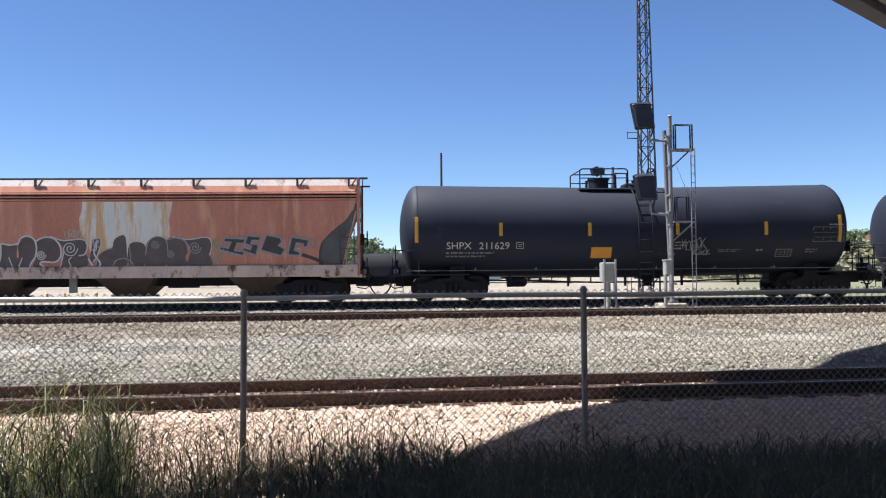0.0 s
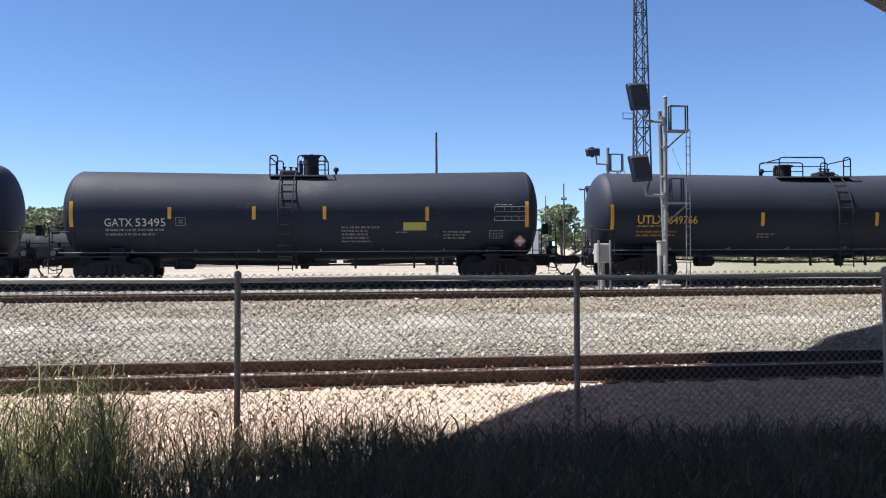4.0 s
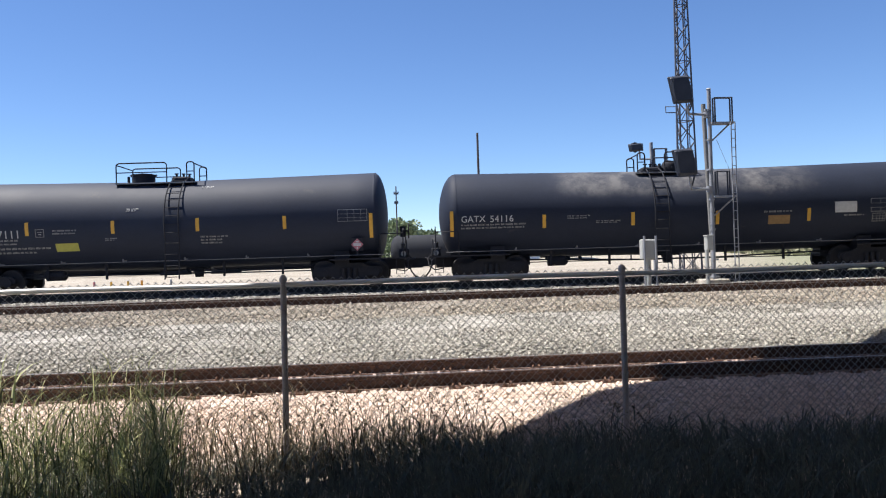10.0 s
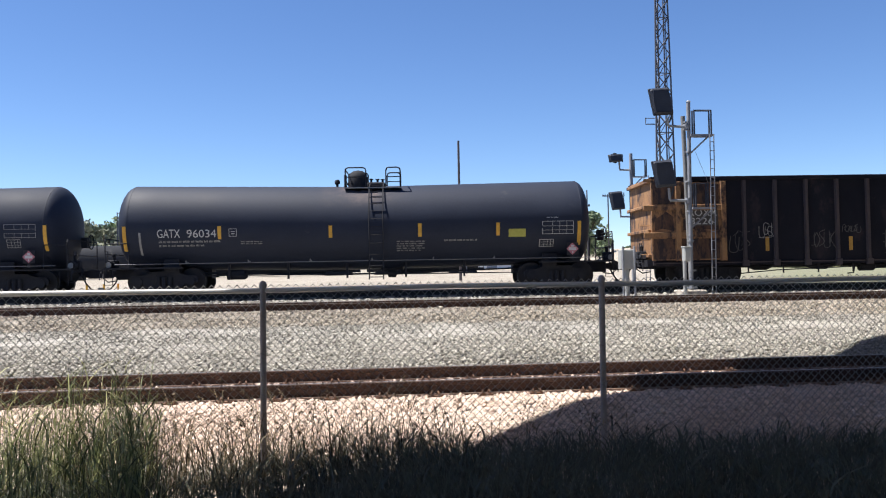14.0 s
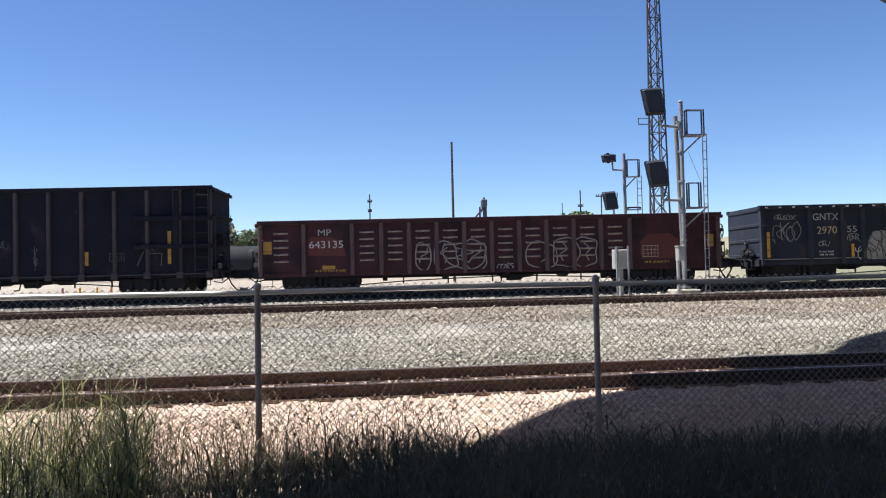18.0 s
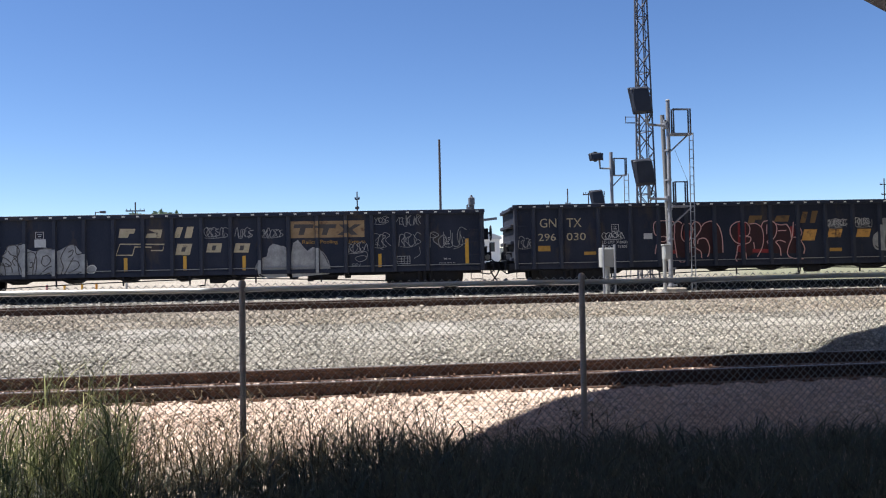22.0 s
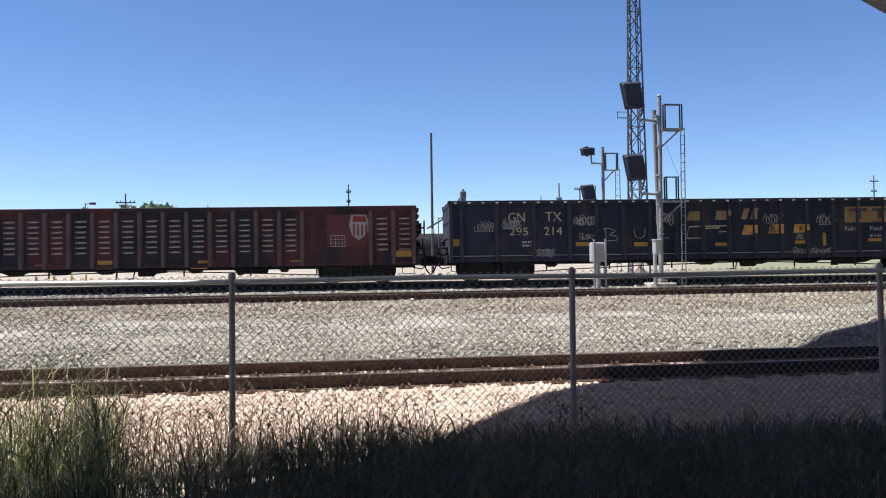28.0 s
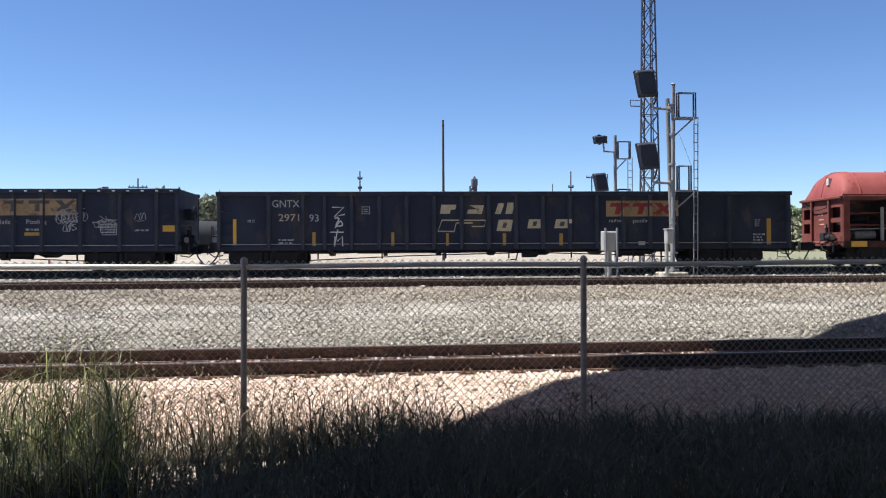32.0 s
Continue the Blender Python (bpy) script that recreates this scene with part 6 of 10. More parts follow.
def cage(parent, x0, x1, z0, z1, y):
    """A maintainer's platform with a pipe frame in front of it."""
    g = part("platform", Shape().box(x0 - 0.1, x1 + 0.02, y - 0.12, y + 0.12, z0 - 0.04, z0), M_GREYPOLE, parent)
    for yy in (y - 0.1, y + 0.08):
        part("guard_frame", Shape().pipe([(x0, yy, z0), (x0, yy, z1), (x1, yy, z1), (x1, yy, z0)], 0.032, 6), M_SIGNAL, g)
    return g


def build_signal():
    t = thing("railway_signal", "grey steel signal mast with two black signal heads and a ladder", "railway signal", pose(0, 0, 0))
    base = ground_z(27.8)
    part("mast", Shape().rod((10.95, 28, base + 0.2), (10.99, 28, 7.1), 0.066, 16).rod((10.95, 28, base + 0.2), (10.95, 28, base + 0.26), 0.2, 12).rod((10.97, 28, 3.0), (10.97, 28, 3.1), 0.085, 14).rod((10.96, 28, 2.55), (10.96, 28, 2.62), 0.085, 14), M_GREYPOLE, t)
    part("mast_cap", Shape().rod((10.99, 28, 7.1), (10.99, 28, 7.14), 0.085, 14, 0.05), M_GREYPOLE, t)
    part("rear_pipe", Shape().rod((11.05, 28.25, base), (10.88, 28.25, 6.65), 0.075, 14), M_WEATHERED, t, "leaning weathered pipe")
    part("foundation", Shape().slab(10.5, 11.3, 27.5, 28.5, base - 0.2, base + 0.16, 0.04), M_CONCRETE, t)
    a = signal_head(t, 9.88, 27.6, 7.02, 0.72, 0.9, 4, 0)
    b = signal_head(t, 9.93, 27.6, 4.62, 0.72, 0.88, 4, 0)
    for z, hz in ((6.24, 6.5), (3.75, 4.15)):
        part("bracket_arm", Shape().pipe([(10.98, 28, z), (10.2, 27.75, z), (10.16, 27.7, z + 0.05), (10.12, 27.66, hz)], 0.045, 8).rod((10.9, 28, z - 0.1), (10.9, 28, z + 0.1), 0.11, 12), M_GREYPOLE, t)
        part("conduit", Shape().pipe([(10.2, 27.7, z + 0.1), (10.28, 27.6, hz + 0.1), (10.2, 27.58, hz + 0.35)], 0.03, 6), M_SIGNAL, t)
    cage(t, 11.14, 11.73, 5.94, 6.8, 28)
    cage(t, 11.14, 11.56, 3.5, 4.33, 28)
    part("platform_arm", Shape().box(10.95, 11.74, 27.72, 27.78, 3.45, 3.51), M_GREYPOLE, t)
    part("platform_arm", Shape().box(10.95, 11.74, 27.72, 27.78, 5.9, 5.96), M_GREYPOLE, t)
    part("brace", Shape().rod((11.02, 28, 5.35), (11.66, 28, 5.92), 0.03, 6), M_GREYPOLE, t)
    part("brace", Shape().rod((11.02, 28, 2.85), (11.74, 28, 3.46), 0.03, 6), M_GREYPOLE, t)
    s = Shape()
    for dx in (-0.09, 0.09):
        s.rod((11.62 + dx * 0.75, 27.7, base), (11.66 + dx * 0.75, 27.7, 5.95), 0.018, 6)
    for k in range(17):
        s.rod((11.555 + 0.0022 * k, 27.7, base + 0.3 + k * 0.3), (11.69 + 0.0022 * k, 27.7, base + 0.3 + k * 0.3), 0.012, 5)
    part("ladder", s, M_GREYPOLE, t)
    for k in range(6):
        part("clamp", kept("mast_clamp", lambda: Shape().rod((0, 0, -0.03), (0, 0, 0.03), 0.095, 12).box(0.06, 0.16, -0.03, 0.03, -0.03, 0.03)), M_GREYPOLE, t, at=pose(10.96, 28, 1.4 + k * 1.0, 0, 0, 40 * k))
    part("guy_wire", Shape().pipe([(11.2, 28, 5.4), (11.62, 28, 4.35)], 0.006, 4), M_WIRE, t)
    # cabinet on its own leg
    c = thing("relay_cabinet", "small grey metal cabinet on a pipe leg beside the signal mast", "cabinet", pose(10.58, 27.35, 0))
    body = part("cabinet_body", Shape().slab(-0.14, 0.07, -0.13, 0.13, 1.7, 2.18, 0.02), M_CABINET, c)
    part("door", Shape().slab(-0.12, 0.05, -0.15, -0.131, 1.73, 2.13, 0.008), M_CABINET, body)
    part("latch", Shape().box(0.02, 0.04, -0.17, -0.15, 1.9, 1.97), M_GALV, body)
    part("roof_lip", Shape().slab(-0.16, 0.09, -0.17, 0.15, 2.16, 2.2, 0.01), M_CABINET, body)
    part("leg", Shape().rod((-0.1, 0, base - 0.1), (-0.1, 0, 1.74), 0.06, 12).rod((-0.1, 0, base), (-0.1, 0, base + 0.04), 0.12, 12), M_CABINET, c)
    # twin-post cabinet
    c = thing("track_cabinet", "pale grey metal cabinet between two short posts in the ballast", "cabinet", pose(8.3, 26.5, 0))
    body = part("cabinet_body", Shape().slab(-0.22, 0.22, -0.02, 0.3, 1.48, 2.1, 0.02), M_CABINET, c)
    part("door", Shape().slab(-0.19, 0.19, -0.04, -0.021, 1.52, 2.06, 0.008), M_CABINET, body)
    part("latch", Shape().box(0.12, 0.15, -0.06, -0.04, 1.76, 1.84), M_GALV, body)
    for x in (-0.17, 0.2):
        part("post", Shape().rod((x, -0.08, base - 0.2), (x, -0.08, 2.2), 0.035, 10), M_GREYPOLE, c)
    part("cable_duct", Shape().rod((0.0, 0.1, base - 0.2), (0.0, 0.1, 1.5), 0.075, 12), M_CABINET, c)


build_signal()


def build_far_signal():
    t = thing("railway_signal", "grey signal mast with two black heads beyond the train", "railway signal", pose(0, 0, 0))
    base = ground_z(37)
    part("mast", Shape().rod((11.84, 37, base - 0.2), (11.84, 37, 6.6), 0.075, 14), M_GREYPOLE, t)
    part("foundation", Shape().slab(11.4, 12.3, 36.6, 37.4, base - 0.2, base + 0.12, 0.04), M_CONCRETE, t)
    signal_head(t, 11.07, 36.8, 6.37, 0.62, 0.34, 4, 0)
    signal_head(t, 11.1, 36.8, 4.5, 0.62, 0.8, 4, 0)
    for z, hz in ((5.87, 6.3), (3.8, 4.2)):
        part("bracket_arm", Shape().pipe([(11.84, 37, z), (11.3, 36.9, z), (11.26, 36.86, hz)], 0.045, 8), M_GREYPOLE, t)
    cage(t, 11.95, 12.5, 5.58, 6.32, 37)
    cage(t, 11.95, 12.5, 4.12, 4.2, 37)
    part("brace", Shape().rod((11.9, 37, 5.1), (12.35, 37, 5.55), 0.03, 6), M_GREYPOLE, t)
    s = Shape()
    for dx in (-0.1, 0.1):
        s.rod((12.42 + dx, 36.72, base), (12.42 + dx, 36.72, 5.6), 0.02, 6)
    for k in range(16):
        s.rod((12.32, 36.72, base + 0.3 + k * 0.3), (12.52, 36.72, base + 0.3 + k * 0.3), 0.013, 5)
    part("ladder", s, M_GREYPOLE, t)


build_far_signal()


# ---- lattice tower ----
def build_tower():
    cx, cy, z0, z1 = 16.22, 45.0, ground_z(45) - 0.1, 30.0
    t = thing("lattice_tower", "tall guyed grey steel lattice radio tower", "radio tower", pose(cx, cy, 0))
    def leg(k, z):
        r = 0.7 * (1 - 0.836 * (z - z0) / (z1 - z0))
        a = math.pi / 2 + k * 2 * math.pi / 3
        return Vector((r * math.cos(a), r * math.sin(a), z))
    for k in range(3):
        part("leg", Shape().rod(leg(k, z0), leg(k, z1), 0.055, 8, 0.04), M_TOWER, t)
    levels = []
    z = z0
    while z < z1 - 0.5:
        levels.append(z)
        z += 1.25 * (1 - 0.45 * (z - z0) / (z1 - z0))
    for i in range(len(levels) - 1):
        a, b = levels[i], levels[i + 1]
        for k in range(3):
            s = Shape().rod(leg(k, a), leg((k + 1) % 3, b), 0.028, 5)
            if i % 3 == 0:
                s.rod(leg(k, b), leg((k + 1) % 3, b), 0.026, 5)
            s.rod(leg((k + 1) % 3, a), leg(k, b), 0.022, 5)
            part("lattice_brace", s, M_TOWER, t)
    part("cable_run", Shape().rod((0.15, -0.2, z0), (0.08, -0.1, z1), 0.04, 6).rod((0.28, -0.2, z0), (0.14, -0.1, z1), 0.025, 6), M_TOWER, t)
    part("side_antenna", Shape().pipe([(-0.4, 0, 9.3), (-0.95, 0, 9.3), (-0.95, 0, 9.65)], 0.03, 6).rod((-0.4, 0, 9.62), (-0.95, 0, 9.62), 0.02, 6), M_TOWER, t)
    part("footing", Shape().slab(-1, 1, -1, 1, z0 - 0.2, z0 + 0.3, 0.05), M_CONCRETE, t)


build_tower()


# ---- poles beyond the train ----
def plain_pole(x, y, top, r, label, name="utility_pole", arms=(), lamp=0, material=None):
    t = thing(name, label, "pole", pose(x, y, ground_z(y)))
    h = top - ground_z(y)
    r = r * (0.68 if y > 60 else 1)
    part("shaft", Shape().rod((0, 0, -0.3), (0.0, 0, h), r, 10, r * 0.7), material or M_WOODPOLE, t)
    for dz, w in arms:
        part("crossarm", Shape().box(-w, w, -0.06, 0.06, h - dz - 0.06, h - dz + 0.06), M_WOODPOLE, t)
        for k in (-0.9, -0.5, 0.5, 0.9):
            part("insulator", Shape().rod((k * w, 0, h - dz + 0.06), (k * w, 0, h - dz + 0.24), 0.05, 6, 0.03), M_TOWER, t)
    if lamp:
        part("lamp_arm", Shape().rod((0, 0, h - 0.1), (lamp, 0, h), 0.05, 6), M_TOWER, t)
        part("lamp_head", Shape().slab(min(lamp, lamp * 2.2), max(lamp, lamp * 2.2), -0.2, 0.2, h - 0.15, h + 0.1, 0.04), M_TOWER, t)
    return t


tall = plain_pole(6.2, 55, 9.97, 0.1, "tall bare brown wooden pole beyond the tracks", material=M_WOODPOLE)
part("sign_band", Shape().rod((0, 0, 2.55), (0, 0, 2.85), 0.13, 12), M_WHITE, tall, "white band on the pole")
plain_pole(1.4, 90, 9.95, 0.13, "wooden utility pole with short fittings", arms=((0.8, 0.25), (1.8, 0.2)))
plain_pole(-21, 90, 9.1, 0.14, "wooden utility pole with a crossarm", arms=((0.9, 0.95),))
plain_pole(-24.9, 90, 8.15, 0.1, "dark parking-lot lamp post with a boxy head", "street_lamp", lamp=0.45, material=M_TOWER)
plain_pole(-12.9, 90, 7.95, 0.08, "thin wooden pole far beyond the train")
plain_pole(23.9, 90, 10.05, 0.14, "wooden utility pole beside the tracks", arms=((1.7, 0.3),))
plain_pole(21.9, 90, 8.7, 0.09, "thin wooden pole far beyond the train")
plain_pole(26.2, 90, 9.6, 0.13, "wooden utility pole with a single arm", arms=((0.2, 0.6),))
plain_pole(80.4, 120, 14.0, 0.16, "wooden utility pole with a crossarm far off", arms=((0.9, 0.7), (2.4, 0.5)))
plain_pole(9.6, 80, 5.9, 0.09, "dark lamp post in the yard", "street_lamp", lamp=0.35, material=M_TOWER)


# ---- canopy over the near side ----
def build_canopy():
    t = thing("canopy_roof", "large flat canopy roof on columns with a grey edge beam", "canopy", Matrix.Translation((15.96, 24.12, 9.23)) @ pose(0, 0, 0, 0, 0, 37.3))
    # unseen underside, kept pale so that it bounces light into the shade below
    soffit = surface("pale_bounce_soffit", (0.36, 0.34, 0.32), (0.46, 0.44, 0.41), 2, 0.8, 0, 0.2, 30)
    beam = surface("purple_grey_edge_beam", (0.09, 0.082, 0.1), (0.14, 0.128, 0.15), 2, 0.7, 0, 0.15, 30)
    part("edge_beam", Shape().slab(-44, 34, -0.55, 0.0, 0.0, 0.66, 0.02), beam, t)
    part("roof_deck", Shape().box(-44, 34, -34, -0.555, 0.3, 0.66), soffit, t)
    for k in range(9):
        part("roof_beam", Shape().box(-41 + k * 9, -40.6 + k * 9, -33.9, -0.56, 0.0, 0.295), soffit, t)
    part("gutter_pipe", Shape().pipe([(3.12, -0.16, 0.0), (3.12, -0.16, -0.66), (3.16, -0.2, -0.74), (3.24, -0.28, -0.78), (6.6, -3.98, -0.8)], 0.1, 12), M_GREYPOLE, t)
    # unseen wall behind the camera, added to reflect light into the canopy's shade
    wall = thing("wall_back", "unseen pale wall added to bounce light under the canopy roof", "wall", pose(0, 0, 0), kind="structure")
    part("wall_face", Shape().box(-16, 30, -3.0, -2.7, -0.5, 6.9), surface("pale_bounce_surface", (0.55, 0.53, 0.5), (0.66, 0.64, 0.61), 1.5, 0.85, 0, 0.1, 30), wall)
    # columns stand behind the camera
    for x in (-34, -20, -6, 8):
        part("column", Shape().rod((x, -32, -10.1), (x, -32, 0.3), 0.4, 16), M_CONCRETE, t)


build_canopy()


# ---- far yard: parked tank cars, sheds, trailers ----
M_PARKED = surface("grimy_parked_tank_paint", (0.016, 0.018, 0.024), (0.03, 0.032, 0.038), 0.7, 0.75, 0, 0.06, 25, wear=(0.05, 0.05, 0.052), wear_at=0.6, wear_scale=0.6, spec=0.2)


def parked_tank_car(x0, x1, y):
    mid, half = (x0 + x1) / 2, (x1 - x0) / 2
    car = thing("parked_tank_car", "dark parked tank car on a far siding", "tank car", pose(mid, y, ground_z(y) - 0.45), "parked cars on the far siding")
    prof = [(-half, 0.05), (-half + 0.1, 0.8), (-half + 0.35, 1.3), (-half + 0.7, 1.5)]
    prof += [(-p, q) for p, q in prof[::-1]]
    part("tank_shell", Shape().lathe(prof, 28, pose(0, 0, 2.15)), M_PARKED, car)
    part("manway", Shape().rod((0, 0, 3.6), (0, 0, 3.9), 0.4, 12), M_IRON, car)
    part("sill", Shape().box(-half - 0.3, half + 0.3, -0.3, 0.3, 0.7, 1.0), M_IRON, car)
    for sx in (-1, 1):
        part("end_handrail", Shape().pipe([(sx * (half + 0.1), -1.3, 0.9), (sx * (half + 0.1), -1.3, 2.0), (sx * (half + 0.1), 1.3, 2.0), (sx * (half + 0.1), 1.3, 0.9)], 0.03, 5), M_IRON, car)
        b = part("truck", kept("truck", truck_shape), M_IRON, car, at=pose(sx * (half - 1.8), 0, 0))
        for sy in (-1, 1):
            part("side_frame", kept("side_frame", side_frame_shape), M_IRON, b, at=pose(0, sy, 0))
        for d in (-0.889, 0.889):
            part("wheelset", kept("wheelset", wheelset_shape), M_WHEEL, b, at=pose(d, 0, 0.457))


for x0 in (-35.0, -17.2, 0.6):
    if x0 < 0:
        parked_tank_car(x0, x0 + 16.6, 85)
    else:
        parked_tank_car(x0, x0 + 11.0, 85)
M_SHED = surface("white_metal_siding", (0.66, 0.67, 0.66), (0.8, 0.81, 0.8), 1.5, 0.6, 0, 0.1, 20, stretch=(8, 1, 0.3))
M_ROOFMETAL = surface("pale_metal_roof", (0.45, 0.47, 0.48), (0.6, 0.62, 0.63), 1.5, 0.45, 0.3, 0.1, 20)
M_WINDOW = surface("dark_window_glass", (0.02, 0.025, 0.03), (0.04, 0.045, 0.05), 2, 0.1, 0, 0, 20)


def build_far_yard():
    t = thing("storage_shed", "white metal shed with a pale low roof in the far yard", "shed", pose(15.6, 100, 1.3))
    part("wall", Shape().box(-2.6, 2.6, 0, 5, 0, 3.8), M_SHED, t)
    part("roof", Shape().prism([(-2.8, 3.8), (2.8, 3.8), (2.8, 4.1), (0, 5.1), (-2.8, 4.1)], -0.3, 5.3), M_ROOFMETAL, t)
    w = part("window", Shape().box(1.4, 2.0, -0.05, 0.0, 2.4, 3.4), M_WINDOW, t)
    part("window_frame", Shape().box(1.35, 2.05, -0.07, -0.051, 3.4, 3.48).box(1.35, 2.05, -0.07, -0.051, 2.32, 2.4), M_GREYPOLE, w)
    part("door", Shape().slab(-1.2, 0.0, -0.06, 0.0, 0.0, 2.6, 0.02), M_GREYPOLE, t)
    for k in range(9):
        part("siding_rib", Shape().box(-2.5 + k * 0.6, -2.46 + k * 0.6, -0.03, 0.0, 0.05, 3.75), M_SHED, t)
    # grain leg: a slim frame with a headhouse, and a sloping spout
    t = thing("grain_elevator", "slim grey grain elevator leg with a sloping conveyor", "grain elevator", pose(15.7, 106, 1.0))
    for x in (-0.38, 0.38):
        for y in (-0.4, 0.4):
            part("frame_leg", Shape().rod((x, y, 0), (x, y, 8.7), 0.06, 6), M_TOWER, t)
    for k in range(9):
        part("frame_brace", Shape().rod((-0.38, -0.4, k), (0.38, -0.4, k + 1 if k < 8 else 8.6), 0.04, 5).rod((-0.38, -0.4, k), (0.38, -0.4, k), 0.04, 5), M_TOWER, t)
    part("headhouse", Shape().slab(-0.2, 0.5, -0.5, 0.5, 8.6, 9.6, 0.1).rod((0.15, 0, 9.5), (0.15, 0, 9.9), 0.25, 10, 0.1), M_TOWER, t)
    part("leg_casing", Shape().box(0.0, 0.35, -0.2, 0.2, 0, 8.7), M_TOWER, t)
    part("spout", Shape().pipe([(0.1, 0, 9.0), (-0.1, 0, 8.4), (-1.6, 0, 6.6), (-4.4, 0, 5.0)], 0.12, 6), M_TOWER, t)
    part("conveyor", Shape().box(0.3, 4.0, -0.2, 0.2, 6.4, 6.7, pose(0, 0, 0, 0, -6, 0)), M_TOWER, t)
    part("bin", Shape().rod((-1.6, 0, 0), (-1.6, 0, 6.6), 0.55, 14).rod((-1.6, 0, 6.6), (-1.6, 0, 7.4), 0.55, 14, 0.2), M_TOWER, t)
    # trailers
    for x, w, lab in ((19.0, 2.35, "white box trailer with a round red mark"), (21.6, 1.9, "white box trailer standing in the yard")):
        t = thing("box_trailer", lab, "trailer", pose(x, 100, 1.3), "trailers in the far yard")
        part("trailer_box", Shape().slab(0, w, 0, 6, 1.0, 4.4, 0.06), M_SHED, t)
        part("rear_frame", Shape().box(0.0, w, -0.05, -0.003, 1.0, 1.2).box(0, 0.1, -0.05, -0.003, 1.2, 4.3).box(w - 0.1, w, -0.05, -0.003, 1.2, 4.3), M_GREYPOLE, t)
        part("underframe", Shape().box(0.3, w - 0.3, 0.2, 5.8, 0.8, 1.0), M_IRON, t)
        for k in (0.25, w - 0.25):
            part("wheel", Shape().lathe([(-0.12, 0.2), (-0.12, 0.5), (0.12, 0.5), (0.12, 0.2)], 16, pose(k, 1.2, 0.5)), M_IRON, t)
        if x < 20:
            part("round_mark", Shape().rod((1.0, -0.06, 2.9), (1.0, -0.052, 2.9), 0.55, 18), M_REDPLATE, t)
    t = thing("roof_gable", "distant pale building with a low gabled roof", "building", pose(97, 125, 0.3))
    part("wall", Shape().box(-6, 12, 0, 14, 0, 8.3), M_SHED, t)
    part("roof", Shape().prism([(-7, 8.3), (13, 8.3), (13, 8.7), (3, 11.5), (-7, 8.9)], -0.8, 15), M_OCHRE, t)
    part("door", Shape().slab(-2, 2, -0.1, 0, 0, 4, 0.02), M_ROOFMETAL, t)
    # marker posts along the lot
    for x, y, c in ((-15.8, 48, M_REDPLATE), (-14.9, 48, M_YELLOW), (-14.0, 48, M_YELLOW), (-13.4, 48.5, M_ORANGE), (-11.7, 48, M_CABINET)):
        p = thing("marker_post", "short painted marker post beside the gravel lot", "bollard", pose(x, y, ground_z(y)), "marker posts along the lot")
        part("post", Shape().rod((0, 0, -0.2), (0, 0, 0.42), 0.06, 10), c, p)
        part("cap", Shape().rod((0, 0, 0.42), (0, 0, 0.46), 0.065, 10, 0.04), M_WHITE, p)


build_far_yard()

# ---- trees ----
M_LEAF = surface("green_leaves", (0.13, 0.175, 0.1), (0.23, 0.285, 0.16), 0.6, 0.7, 0, 0.0, 8, vary=0.25)
M_LEAF2 = surface("olive_leaves", (0.16, 0.175, 0.12), (0.25, 0.26, 0.17), 0.6, 0.7, 0, 0.0, 8, vary=0.4)
M_BANK = surface("olive_bank_grass", (0.12, 0.125, 0.07), (0.25, 0.24, 0.14), 0.5, 0.8, 0, 0, 8, vary=0.5)
M_BARK = surface("grey_brown_bark", (0.07, 0.055, 0.045), (0.13, 0.1, 0.08), 3, 0.9, 0, 0.3, 30)


def crown_mesh(seed, h, w, n, material, leaf=0.34):
    rng = np.random.default_rng(seed)
    lobes = [(rng.uniform(-0.6, 0.6) * w, rng.uniform(-0.6, 0.6) * w, h * rng.uniform(0.45, 0.88), w * rng.uniform(0.28, 0.55)) for _ in range(13)]
    c = []
    for _ in range(n):
        x, y, z, r = lobes[rng.integers(len(lobes))]
        d = rng.standard_normal(3)
        d /= np.linalg.norm(d)
        c.append(np.array((x, y, z)) + d * r * rng.uniform(0.45, 1.05) * np.array((1, 1, 0.75)))
    c = np.array(c)
    a, b = rng.standard_normal((n, 3)), rng.standard_normal((n, 3))
    a /= np.linalg.norm(a, axis=1)[:, None]
    b -= a * (a * b).sum(1)[:, None]
    b /= np.linalg.norm(b, axis=1)[:, None]
    s = rng.uniform(0.5, 1.2, (n, 1)) * leaf
    v = np.stack([c - a * s, c - b * s * 0.6, c + a * s, c + b * s * 0.6], 1).reshape(-1, 3)
    return raw_mesh("crown", v, np.arange(4 * n).reshape(-1, 4), material)


def tree_kind(seed, h, w, material, label):
    t = thing("tree", label, "tree", pose(0, 0, 0), "trees behind the rail yard")
    rng = np.random.default_rng(seed)
    s = Shape().pipe([(0, 0, -0.3), (0.05, 0.02, h * 0.2), (0.1, -0.05, h * 0.45), (0, 0.05, h * 0.7)], h * 0.022, 8)
    for k in range(7):
        a = k * 0.9 + rng.uniform(0, 0.5)
        z = h * rng.uniform(0.25, 0.5)
        s.pipe([(0.05, 0, z), (math.cos(a) * w * 0.25, math.sin(a) * w * 0.25, z + h * 0.14), (math.cos(a) * w * 0.5, math.sin(a) * w * 0.5, z + h * 0.32)], h * 0.008, 5)
    part("trunk", s, M_BARK, t)
    part("crown", crown_mesh(seed + 50, h, w, 2600, material, 0.045 * h), material, t)
    return t


